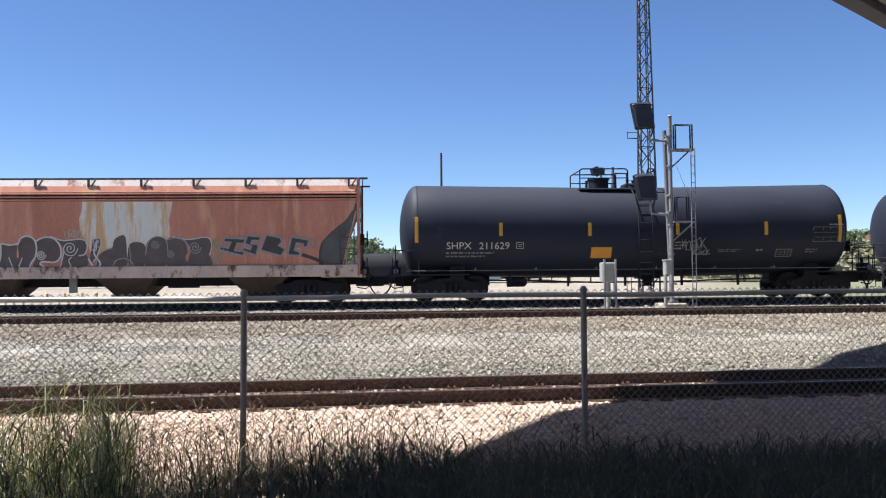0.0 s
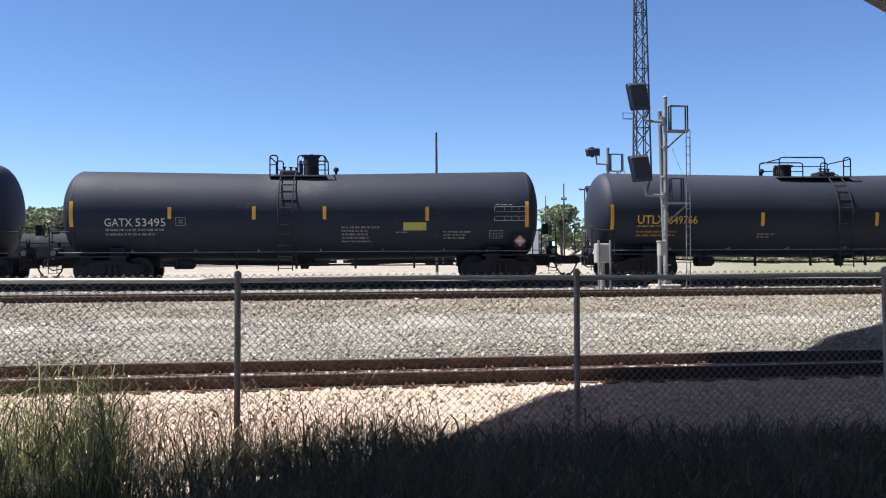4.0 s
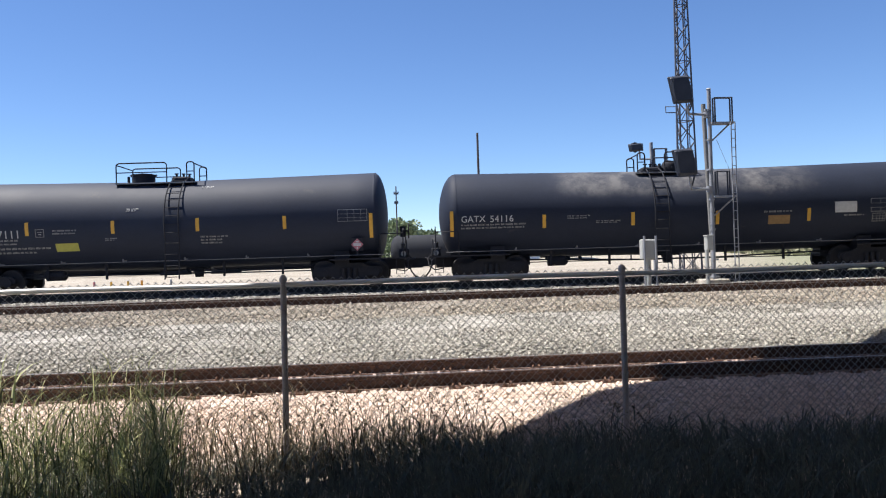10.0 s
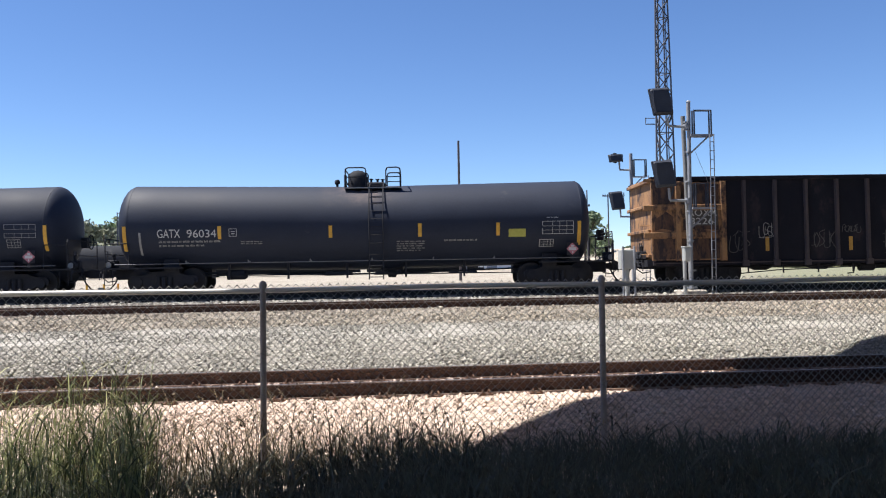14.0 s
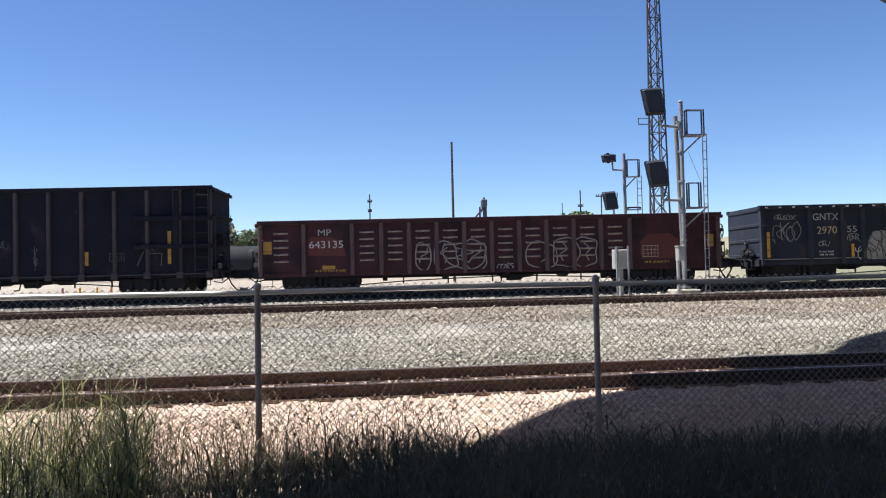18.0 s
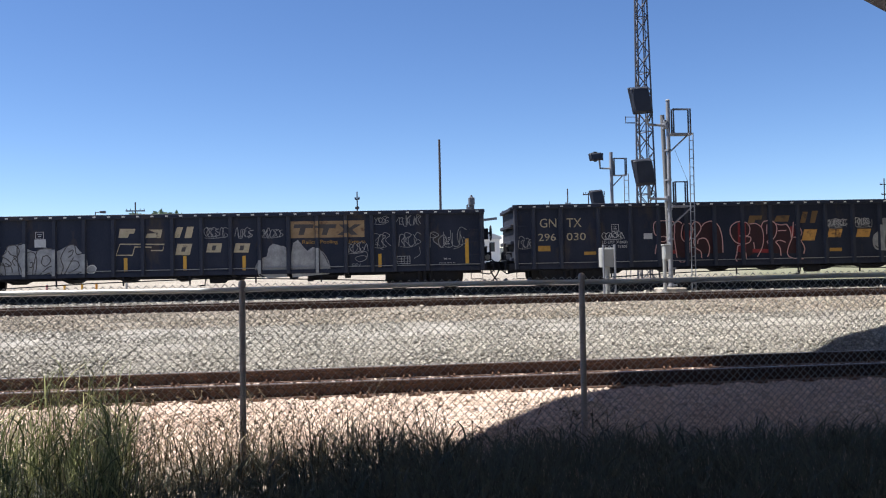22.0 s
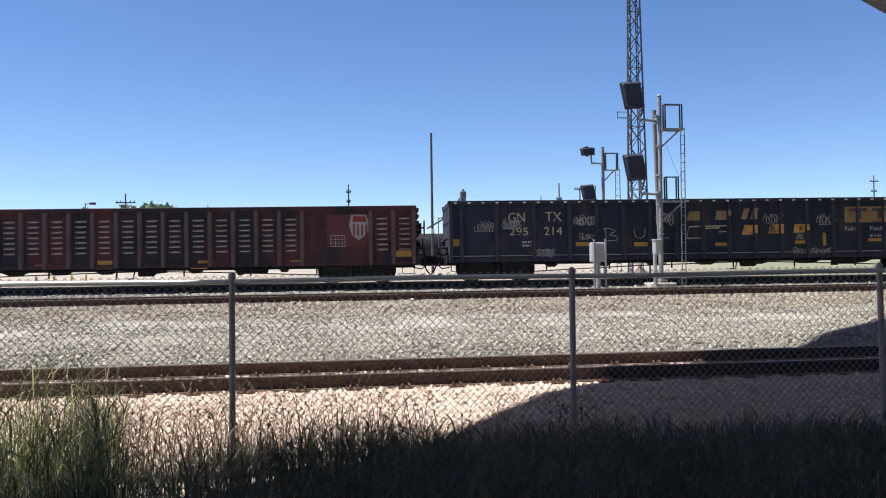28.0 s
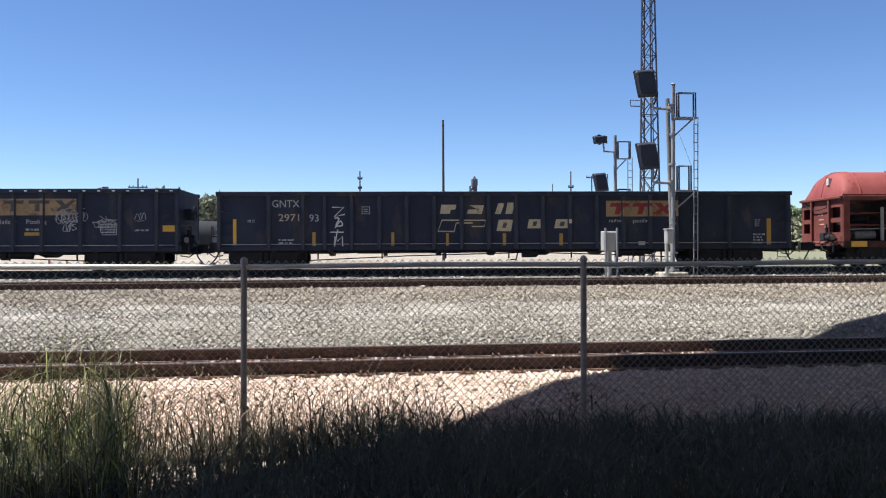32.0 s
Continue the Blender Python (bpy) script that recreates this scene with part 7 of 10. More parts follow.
def build_trees():
    rng = np.random.default_rng(11)
    kinds = [tree_kind(1, 10, 4.6, M_LEAF, "leafy green tree behind the rail yard"), tree_kind(2, 10, 5.6, M_LEAF, "broad leafy green tree beyond the tracks"), tree_kind(3, 10, 4.2, M_LEAF2, "pale olive tree behind the rail yard")]
    spots = [(-65, 158, 14.0), (-59, 165, 11.6), (-53, 160, 11.8), (-47, 168, 11.4), (-42, 160, 12.0), (-37, 166, 12.3), (-32, 158, 12.6), (-27, 160, 12.9), (-22, 170, 10.5), (-17, 160, 10.6), (-12, 158, 11.0), (-7, 162, 10.8), (-2, 165, 10.2), (3, 160, 10.4),
             (8, 168, 8.4), (14, 175, 7.5), (32, 122, 9.9), (38, 160, 8.5), (48, 172, 8.0), (58, 168, 8.6), (68, 165, 8.8), (76, 160, 9.3), (82, 158, 9.8), (88, 162, 10.2), (95, 150, 10.8), (-36, 122, 9.9), (-75, 165, 13), (-85, 160, 12), (104, 150, 11), (46, 128, 6.5)]
    first = {}
    for i, (x, y, top) in enumerate(spots):
        k = 2 if i in (7, 8, 15, 20, 25) else int(rng.integers(2))
        s = (top - 1.3) / 10 * 1.02
        m = pose(x, y, 1.28, 0, 0, float(rng.uniform(0, 360)))
        if k not in first:
            first[k] = kinds[k]
            kinds[k].matrix_basis = m
            kinds[k].scale = (s, s, s)
        else:
            c = copy_thing(kinds[k], m)
            c.scale = (s * float(rng.uniform(0.9, 1.2)), s, s)
    # dry tufts on the far bank
    n = 9000
    r2 = np.random.default_rng(6)
    x, y = r2.uniform(43, 120, n), r2.uniform(82, 108, n)
    z = np.array([ground_z(b) + bank(a, b) for a, b in zip(x, y)])
    w, h, a = r2.uniform(0.25, 0.6, n), r2.uniform(0.15, 0.55, n), r2.uniform(0, 3.14, n)
    foot = np.stack([x, y, z - 0.05], 1)
    side = np.stack([np.cos(a), np.sin(a), 0 * a], 1) * w[:, None]
    tip = np.stack([r2.normal(0, 0.15, n), r2.normal(0, 0.15, n), h], 1)
    v = np.stack([foot - side, foot + side, foot + side * 0.4 + tip, foot - side * 0.5 + tip * 0.8], 1).reshape(-1, 3)
    tagged(new("bank_grass", raw_mesh("bank_grass", v, np.arange(4 * n).reshape(-1, 4), M_BANK)), "dry olive grass tufts on the far bank", "grass", kind="stuff")
    # low scrub that closes the view between the trunks
    n = 16000
    r2 = np.random.default_rng(5)
    x = r2.uniform(-130, 150, n)
    c = np.stack([x, 172 + 8 * r2.random(n), 1.2 + r2.random(n) ** 0.8 * (4.2 + 1.6 * np.sin(x * 0.11) + 1.1 * np.sin(x * 0.37))], 1)
    a, b = r2.standard_normal((n, 3)), r2.standard_normal((n, 3))
    a /= np.linalg.norm(a, axis=1)[:, None]
    b -= a * (a * b).sum(1)[:, None]
    b /= np.linalg.norm(b, axis=1)[:, None]
    s = r2.uniform(0.4, 0.9, (n, 1))
    v = np.stack([c - a * s, c - b * s * 0.7, c + a * s, c + b * s * 0.7], 1).reshape(-1, 3)
    tagged(new("hedgerow", raw_mesh("hedgerow", v, np.arange(4 * n).reshape(-1, 4), M_LEAF)), "low green scrub along the far edge of the yard", "scrub", kind="stuff")


build_trees()

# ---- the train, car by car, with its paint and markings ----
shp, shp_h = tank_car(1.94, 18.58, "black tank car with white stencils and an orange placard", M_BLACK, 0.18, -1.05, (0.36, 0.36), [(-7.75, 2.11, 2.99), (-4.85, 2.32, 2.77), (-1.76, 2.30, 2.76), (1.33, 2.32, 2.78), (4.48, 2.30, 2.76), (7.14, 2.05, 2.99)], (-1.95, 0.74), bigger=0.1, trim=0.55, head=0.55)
write(shp, "SHPX", -6.72, -5.86, 1.87, 2.12, M_WHITE, shp_h)
write(shp, "211629", -5.59, -4.55, 1.86, 2.11, M_WHITE, shp_h)
outline(shp, -4.31, -4.06, 1.87, 2.11, M_WHITE, False, shp_h)
small_print(shp, -6.74, -5.07, 1.56, 1.79, 2, M_GREYPAINT, 1, shp_h)
tank_patch(shp, -1.69, -0.97, 1.54, 1.91, shp_h, M_ORANGE, "orange_label")
outline(shp, 6.17, 7.29, 2.05, 2.57, M_GREYPAINT, True, shp_h)
small_print(shp, 6.75, 7.30, 2.61, 2.67, 1, M_WHITE, 1, shp_h)
outline(shp, 4.90, 5.47, 1.52, 1.83, M_GREYPAINT, True, shp_h)
small_print(shp, 2.80, 3.60, 1.71, 1.82, 2, M_GREYPAINT, 3, shp_h)
small_print(shp, 4.17, 4.41, 1.68, 1.82, 1, M_GREYPAINT, 1, shp_h)
small_print(shp, 5.97, 6.42, 1.65, 1.82, 2, M_GREYPAINT, 5, shp_h)
small_print(shp, 1.23, 1.65, 1.78, 2.09, 3, M_GREYTEXT, 12, shp_h)
SIDE_Y[shp.name] = -1.6
tag(shp, 1.46, 2.26, 1.83, 2.21, M_SPRAYFAINT, 41)
tag(shp, 1.85, 2.41, 1.64, 1.81, M_SPRAYFAINT, 42)
gta, gta_h = tank_car(19.84, 36.69, "grey-black tank car with white stencils and yellow strips", M_BLACKSPILL, -0.70, 0.03, (0.27, 0.72), [(-7.82, 2.01, 2.87), (-4.58, 2.27, 2.67), (-1.77, 2.24, 2.69), (0.61, 2.24, 2.68), (4.11, 2.19, 2.66), (7.56, 1.96, 2.85)], (-1.33, 0.62), relief=1, trim=0.3, head=0.5)
write(gta, "GATX", -6.73, -5.82, 2.02, 2.29, M_WHITE, gta_h)
write(gta, "53495", -5.71, -4.72, 2.02, 2.29, M_WHITE, gta_h)
outline(gta, -4.38, -4.05, 2.04, 2.32, M_GREYPAINT, False, gta_h)
small_print(gta, -6.71, -4.73, 1.66, 1.95, 2, M_GREYPAINT, 1, gta_h)
outline(gta, 6.43, 7.51, 2.18, 2.67, M_WHITE, True, gta_h)
small_print(gta, 6.48, 7.04, 2.69, 2.75, 1, M_WHITE, 1, gta_h)
tank_patch(gta, 3.29, 4.08, 1.86, 2.13, gta_h, M_LABEL, "yellow_label")
small_print(gta, 1.18, 2.46, 1.42, 2.00, 5, M_GREYPAINT, 4, gta_h)
small_print(gta, 4.67, 5.63, 1.53, 1.84, 3, M_GREYPAINT, 8, gta_h)
outline(gta, 6.27, 6.73, 1.56, 1.87, M_GREYPAINT, True, gta_h)
placard(gta, 7.31, 1.38, gta_h)
small_print(gta, 3.04, 3.52, 1.75, 1.82, 1, M_GREYPAINT, 1, gta_h)
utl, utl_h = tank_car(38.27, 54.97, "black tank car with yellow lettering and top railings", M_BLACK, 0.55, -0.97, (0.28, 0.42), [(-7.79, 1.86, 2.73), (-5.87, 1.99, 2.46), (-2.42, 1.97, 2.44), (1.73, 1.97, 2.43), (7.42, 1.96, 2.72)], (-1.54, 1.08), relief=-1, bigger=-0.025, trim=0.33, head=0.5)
write(utl, "UTLX", -6.89, -5.93, 2.06, 2.35, M_YTEXT, utl_h)
write(utl, "649766", -5.79, -4.77, 2.05, 2.33, M_YTEXT, utl_h)
small_print(utl, -6.90, -5.84, 1.94, 2.00, 1, M_YTEXT, 1, utl_h)
small_print(utl, -6.91, -5.49, 1.58, 1.83, 2, M_YDIM, 2, utl_h)
outline(utl, 6.16, 7.22, 1.91, 2.44, M_GREYPAINT, True, utl_h)
tank_patch(utl, 5.82, 6.56, 1.59, 1.82, utl_h, M_LABEL, "yellow_label")
placard(utl, 7.01, 1.39, utl_h)
small_print(utl, -2.57, -1.98, 1.53, 1.72, 2, M_GREYPAINT, 9, utl_h)
outline(utl, 4.97, 5.39, 1.68, 1.93, M_WHITE, True, utl_h)
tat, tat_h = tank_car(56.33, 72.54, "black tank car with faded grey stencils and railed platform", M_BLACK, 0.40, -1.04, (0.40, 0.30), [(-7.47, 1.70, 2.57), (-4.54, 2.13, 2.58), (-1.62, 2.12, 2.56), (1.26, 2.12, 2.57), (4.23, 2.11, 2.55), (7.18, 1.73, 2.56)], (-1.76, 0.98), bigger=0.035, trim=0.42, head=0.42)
write(tat, "TATX", -7.12, -6.33, 2.07, 2.34, M_GREYTEXT, tat_h)
write(tat, "117111", -5.88, -4.84, 2.05, 2.32, M_GREYTEXT, tat_h)
outline(tat, -4.25, -3.96, 2.07, 2.34, M_GREYPAINT, False, tat_h)
small_print(tat, -3.67, -2.86, 2.11, 2.30, 2, M_GREYPAINT, 1, tat_h)
tank_patch(tat, -3.63, -2.85, 1.57, 1.84, tat_h, M_LABEL, "yellow_label")
small_print(tat, -5.80, -3.77, 1.48, 1.75, 2, M_GREYPAINT, 4, tat_h)
small_print(tat, -6.63, -4.82, 1.79, 2.02, 2, M_GREYPAINT, 6, tat_h)
small_print(tat, 1.35, 2.34, 1.65, 1.96, 3, M_GREYPAINT, 7, tat_h)
outline(tat, 6.05, 7.06, 2.30, 2.71, M_GREYPAINT, True, tat_h)
placard(tat, 6.69, 1.40, tat_h)
small_print(tat, -1.15, -0.72, 2.84, 2.96, 2, M_WHITE, 1, tat_h)
small_print(tat, 1.31, 1.75, 3.61, 3.70, 2, M_WHITE, 3, tat_h)
small_print(tat, -1.90, -1.48, 1.87, 1.98, 2, M_GREYPAINT, 1, tat_h)
gtb, gtb_h = tank_car(73.96, 90.77, "dusty grey-black tank car with pale scuffed top", M_CLOUD, -0.75, -0.05, (0.25, 0.4), [(-7.98, 1.67, 2.54), (-4.80, 1.88, 2.33), (-1.74, 1.88, 2.33), (1.18, 1.83, 2.29), (4.35, 1.85, 2.29), (7.85, 1.65, 2.51)], (-1.35, 0.50), relief=1, bulb=True, bigger=-0.03)
write(gtb, "GATX", -7.65, -6.82, 2.14, 2.36, M_WHITE, gtb_h)
write(gtb, "54116", -6.66, -5.86, 2.13, 2.35, M_WHITE, gtb_h)
small_print(gtb, -7.66, -5.41, 1.87, 2.08, 2, M_GREYPAINT, 2, gtb_h)
small_print(gtb, -4.00, -3.18, 2.13, 2.28, 2, M_GREYPAINT, 3, gtb_h)
small_print(gtb, -3.01, -2.18, 1.97, 2.08, 2, M_GREYPAINT, 4, gtb_h)
tank_patch(gtb, 2.94, 3.69, 1.78, 2.08, gtb_h, M_BROWNLABEL, "brown_label")
small_print(gtb, 2.79, 3.76, 2.13, 2.24, 1, M_GREYPAINT, 1, gtb_h)
tank_patch(gtb, 5.25, 6.01, 2.11, 2.48, gtb_h, M_WHITE, "white_label")
outline(gtb, 6.49, 7.55, 2.10, 2.56, M_GREYPAINT, True, gtb_h)
outline(gtb, 6.56, 7.02, 1.76, 2.06, M_GREYPAINT, True, gtb_h)
placard(gtb, 7.32, 1.35, gtb_h)
small_print(gtb, 5.57, 6.26, 1.95, 2.04, 1, M_GREYPAINT, 1, gtb_h)
gtc, gtc_h = tank_car(92.34, 109.41, "black tank car with white stencils and rusty dome", M_BLACKRUST, 0.52, -0.16, (0.35, 0.6), [(-8.02, 1.59, 2.43), (-4.81, 1.96, 2.40), (-1.04, 1.95, 2.36), (2.02, 1.94, 2.39), (4.71, 1.94, 2.38), (7.53, 1.58, 2.40)], (-0.6, 1.4), relief=-1, bulb=True, bigger=-0.045, trim=0.45, head=0.48)
write(gtc, "GATX", -6.91, -6.14, 2.02, 2.31, M_WHITE, gtc_h)
write(gtc, "96034", -5.91, -4.92, 2.02, 2.29, M_WHITE, gtc_h)
outline(gtc, -4.49, -4.22, 2.04, 2.31, M_WHITE, False, gtc_h)
small_print(gtc, -6.88, -4.73, 1.67, 1.93, 2, M_GREYPAINT, 3, gtc_h)
small_print(gtc, -4.09, -3.32, 1.75, 1.88, 2, M_GREYPAINT, 1, gtc_h)
outline(gtc, 6.25, 7.33, 1.96, 2.41, M_WHITE, True, gtc_h)
tank_patch(gtc, 5.08, 5.67, 1.89, 2.16, gtc_h, M_LABEL, "yellow_label")
outline(gtc, 6.15, 6.65, 1.52, 1.81, M_WHITE, True, gtc_h)
placard(gtc, 7.27, 1.34, gtc_h)
small_print(gtc, 1.22, 2.23, 1.43, 1.81, 5, M_GREYPAINT, 4, gtc_h)
small_print(gtc, 2.86, 4.05, 1.73, 1.84, 1, M_GREYPAINT, 1, gtc_h)
small_print(gtc, 6.40, 6.81, 2.49, 2.55, 1, M_WHITE, 1, gtc_h)
tank_patch(gtc, -7.54, -7.47, 1.45, 2.21, gtc_h, M_GREYPAINT, "chalk_scrawl")
hop = covered_hopper(-15.9, 0.55)
poly(hop, [(-1.03, 3.56), (-1.06, 3.2), (-1.14, 2.97), (-1.1, 2.6), (-0.9, 2.2), (-0.7, 1.75), (0.0, 1.62), (1.1, 1.7), (1.5, 2.1), (1.88, 2.34), (1.84, 2.96), (1.9, 3.3), (1.94, 3.55)], M_PATCH, "primer_patch", -0.0015)
poly(hop, curve_pts([(-3.67, 2.15), (-3.42, 2.14), (-3.17, 2.15), (-3.16, 1.70), (-2.98, 1.69), (-2.98, 1.39), (-3.67, 1.39), (-3.76, 1.70)], 4), M_BUBBLE, "painted_letter", 0.0030)
poly(hop, curve_pts([(-3.14, 2.15), (-3.04, 2.34), (-2.86, 2.41), (-2.64, 2.34), (-2.54, 2.15), (-2.54, 1.83), (-2.64, 1.57), (-2.73, 1.39), (-3.12, 1.39), (-3.09, 1.77)], 4), M_BUBBLE, "painted_letter", 0.0034)
poly(hop, curve_pts([(-2.55, 2.21), (-2.29, 2.36), (-1.98, 2.33), (-1.76, 2.09), (-1.73, 1.77), (-1.92, 1.54), (-2.20, 1.56), (-2.39, 1.51), (-2.30, 1.39), (-2.62, 1.39), (-2.52, 1.77)], 4), M_BUBBLE, "painted_letter", 0.0038)
poly(hop, curve_pts([(-2.07, 2.39), (-1.66, 2.27), (-1.04, 2.30), (-0.86, 2.09), (-0.92, 1.83), (-0.82, 1.64), (-0.90, 1.39), (-1.70, 1.39), (-1.63, 1.89), (-1.78, 2.21)], 4), M_BUBBLE, "painted_letter", 0.0042)
poly(hop, curve_pts([(-0.69, 2.28), (-0.47, 2.34), (-0.41, 2.15), (-0.52, 1.77), (-0.66, 1.54), (-0.76, 1.64), (-0.72, 2.02)], 4), M_BUBBLE, "painted_letter", 0.0046)
poly(hop, curve_pts([(-0.57, 1.44), (-0.50, 1.73), (-0.28, 1.91), (-0.05, 1.99), (0.03, 2.28), (0.28, 2.43), (0.40, 2.34), (0.44, 1.89), (0.40, 1.39), (-0.47, 1.39)], 4), M_BUBBLE, "painted_letter", 0.0050)
poly(hop, curve_pts([(0.53, 2.12), (1.03, 2.10), (1.00, 1.39), (0.53, 1.39)], 4), M_BUBBLE, "painted_letter", 0.0054)
poly(hop, curve_pts([(1.08, 2.09), (1.28, 2.33), (1.53, 2.37), (1.75, 2.21), (1.80, 1.89), (1.72, 1.39), (1.06, 1.39)], 4), M_BUBBLE, "painted_letter", 0.0058)
poly(hop, curve_pts([(1.77, 2.25), (2.10, 2.34), (2.38, 2.20), (2.47, 1.89), (2.38, 1.64), (2.47, 1.39), (1.78, 1.39)], 4), M_BUBBLE, "painted_letter", 0.0062)
poly(hop, curve_pts([(2.04, 2.39), (2.47, 2.27), (3.10, 2.34), (3.26, 2.09), (3.19, 1.77), (3.26, 1.39), (2.50, 1.39), (2.55, 1.89), (2.38, 2.24)], 4), M_BUBBLE, "painted_letter", 0.0066)
line(hop, [(-3.76, 1.39), (-3.68, 1.77), (-3.67, 2.15), (-3.42, 2.12), (-3.14, 2.16)], 0.026, M_SPRAYPALE)
line(hop, [(-3.14, 2.12), (-3.04, 2.33), (-2.86, 2.42), (-2.64, 2.34), (-2.53, 2.12), (-2.54, 1.77), (-2.67, 1.54), (-2.74, 1.38)], 0.028, M_SPRAYPALE)
line(hop, [(-2.55, 2.24), (-2.29, 2.37), (-1.97, 2.33), (-1.75, 2.07), (-1.73, 1.73), (-1.92, 1.54), (-2.29, 1.56), (-2.40, 1.48), (-2.26, 1.39)], 0.026, M_SPRAYPALE)
line(hop, [(-2.07, 2.41), (-1.66, 2.26), (-1.04, 2.30), (-0.86, 2.09), (-0.94, 1.80), (-1.14, 1.75)], 0.022, M_SPRAYPALE)
line(hop, [(-1.63, 1.86), (-1.73, 1.39)], 0.02, M_SPRAYPALE)
line(hop, [(-3.42, 1.71), (-3.29, 1.38)], 0.016, M_SPRAYPALE)
line(hop, [(-2.98, 1.70), (-3.09, 1.38)], 0.016, M_SPRAYPALE)
line(hop, [(-1.35, 1.70), (-1.46, 1.60), (-1.38, 1.38)], 0.016, M_SPRAYPALE)
line(hop, [(-0.69, 2.28), (-0.47, 2.34), (-0.41, 2.14), (-0.54, 1.73), (-0.66, 1.54)], 0.018, M_SPRAYPALE)
line(hop, [(-0.82, 1.64), (-0.67, 1.39)], 0.03, M_SPRAYPALE)
line(hop, [(-0.57, 1.43), (-0.50, 1.73), (-0.27, 1.92), (-0.03, 2.00)], 0.018, M_SPRAYFAINT)
line(hop, [(-0.01, 1.39), (0.09, 1.57), (0.34, 1.65), (0.59, 1.54), (0.67, 1.39)], 0.018, M_SPRAYFAINT)
line(hop, [(1.06, 1.77), (1.16, 2.19), (1.41, 2.37), (1.73, 2.27), (1.80, 1.89)], 0.018, M_SPRAYFAINT)
line(hop, [(1.77, 2.27), (2.10, 2.34), (2.39, 2.18), (2.47, 1.89)], 0.02, M_SPRAYFAINT)
line(hop, [(1.94, 2.37), (2.47, 2.27), (3.10, 2.34), (3.26, 2.09), (3.19, 1.73)], 0.02, M_SPRAYPALE)
line(hop, [(0.53, 2.11), (0.59, 1.39)], 0.014, M_SPRAYFAINT)
line(hop, [(-1.16, 1.99), (-1.28, 1.78), (-1.50, 1.77), (-1.63, 1.93), (-1.58, 2.11), (-1.42, 2.17), (-1.29, 2.08), (-1.29, 1.94), (-1.39, 1.86), (-1.50, 1.90), (-1.52, 2.00), (-1.47, 2.06), (-1.40, 2.05), (-1.38, 2.00), (-1.40, 1.97), (-1.43, 1.97)], 0.016, M_SPRAYPALE)
line(hop, [(-2.20, 1.78), (-2.28, 1.65), (-2.41, 1.64), (-2.49, 1.74), (-2.46, 1.85), (-2.36, 1.89), (-2.28, 1.84), (-2.28, 1.74), (-2.35, 1.70), (-2.41, 1.72), (-2.43, 1.78), (-2.39, 1.82), (-2.35, 1.82), (-2.34, 1.78), (-2.35, 1.76), (-2.37, 1.77)], 0.016, M_SPRAYPALE)
line(hop, [(2.91, 2.00), (2.82, 1.83), (2.64, 1.82), (2.53, 1.95), (2.57, 2.10), (2.71, 2.15), (2.81, 2.07), (2.81, 1.95), (2.73, 1.89), (2.64, 1.92), (2.62, 2.00), (2.67, 2.05), (2.72, 2.05), (2.74, 2.00), (2.72, 1.98), (2.70, 1.98)], 0.015, M_SPRAYFAINT)
line(hop, [(2.04, 1.80), (1.97, 1.69), (1.86, 1.68), (1.79, 1.76), (1.82, 1.86), (1.90, 1.89), (1.97, 1.85), (1.97, 1.77), (1.91, 1.73), (1.86, 1.75), (1.85, 1.80), (1.87, 1.83), (1.91, 1.83), (1.92, 1.80), (1.91, 1.79), (1.90, 1.79)], 0.012, M_SPRAYFAINT)
line(hop, [(1.53, 2.12), (1.46, 2.00), (1.33, 1.99), (1.26, 2.08), (1.29, 2.19), (1.38, 2.22), (1.46, 2.17), (1.46, 2.09), (1.40, 2.04), (1.33, 2.07), (1.32, 2.12), (1.35, 2.16), (1.39, 2.15), (1.40, 2.12), (1.39, 2.10), (1.38, 2.11)], 0.012, M_SPRAYFAINT)
tag(hop, -0.72, -0.5, 1.95, 2.3, M_SPRAYPALE, 12)
tag(hop, -1.62, -1.09, 2.36, 2.63, M_SPRAYGREENPALE, 3)
tag(hop, 3.23, 3.59, 1.53, 2.40, M_SPRAYGREEN, 4)
line(hop, [(-0.56, 2.21), (-0.63, 1.82), (-0.42, 1.46), (-0.63, 1.24), (-0.45, 1.10)], 0.03, M_SPRAYPALE, False, True)
poly(hop, [(-1.48, 1.36), (-1.11, 1.35), (-1.13, 1.14), (-1.54, 1.14)], M_ORANGEFADE, "faded_orange_mark")
poly(hop, [(1.25, 1.31), (1.63, 1.31), (1.60, 1.12), (1.26, 1.12)], M_ORANGEFADE, "faded_orange_mark")
tag(hop, -1.06, -0.45, 1.08, 1.28, M_SPRAYPALE, 5)
tag(hop, 3.05, 3.70, 1.12, 1.28, M_SPRAYPALE, 6)
line(hop, [(3.70, 2.33), (4.38, 2.29), (4.33, 2.11), (4.12, 2.13), (4.03, 1.89), (4.35, 1.85), (4.29, 1.69), (3.52, 1.90), (3.56, 2.04), (3.81, 1.97), (3.90, 2.16), (3.65, 2.18)], 0.042, M_SPRAYFAINT, True, False)
poly(hop, [(3.70, 2.33), (4.38, 2.29), (4.33, 2.11), (4.12, 2.13), (4.03, 1.89), (4.35, 1.85), (4.29, 1.69), (3.52, 1.90), (3.56, 2.04), (3.81, 1.97), (3.90, 2.16), (3.65, 2.18)], M_SPRAYDARK, "painted_letter", 0.004)
line(hop, [(4.46, 2.40), (4.89, 2.36), (4.85, 2.20), (4.60, 2.21), (4.56, 2.13), (4.84, 2.07), (4.74, 1.71), (4.29, 1.87), (4.33, 2.00), (4.56, 1.92), (4.60, 2.01), (4.35, 2.13)], 0.042, M_SPRAYFAINT, True, False)
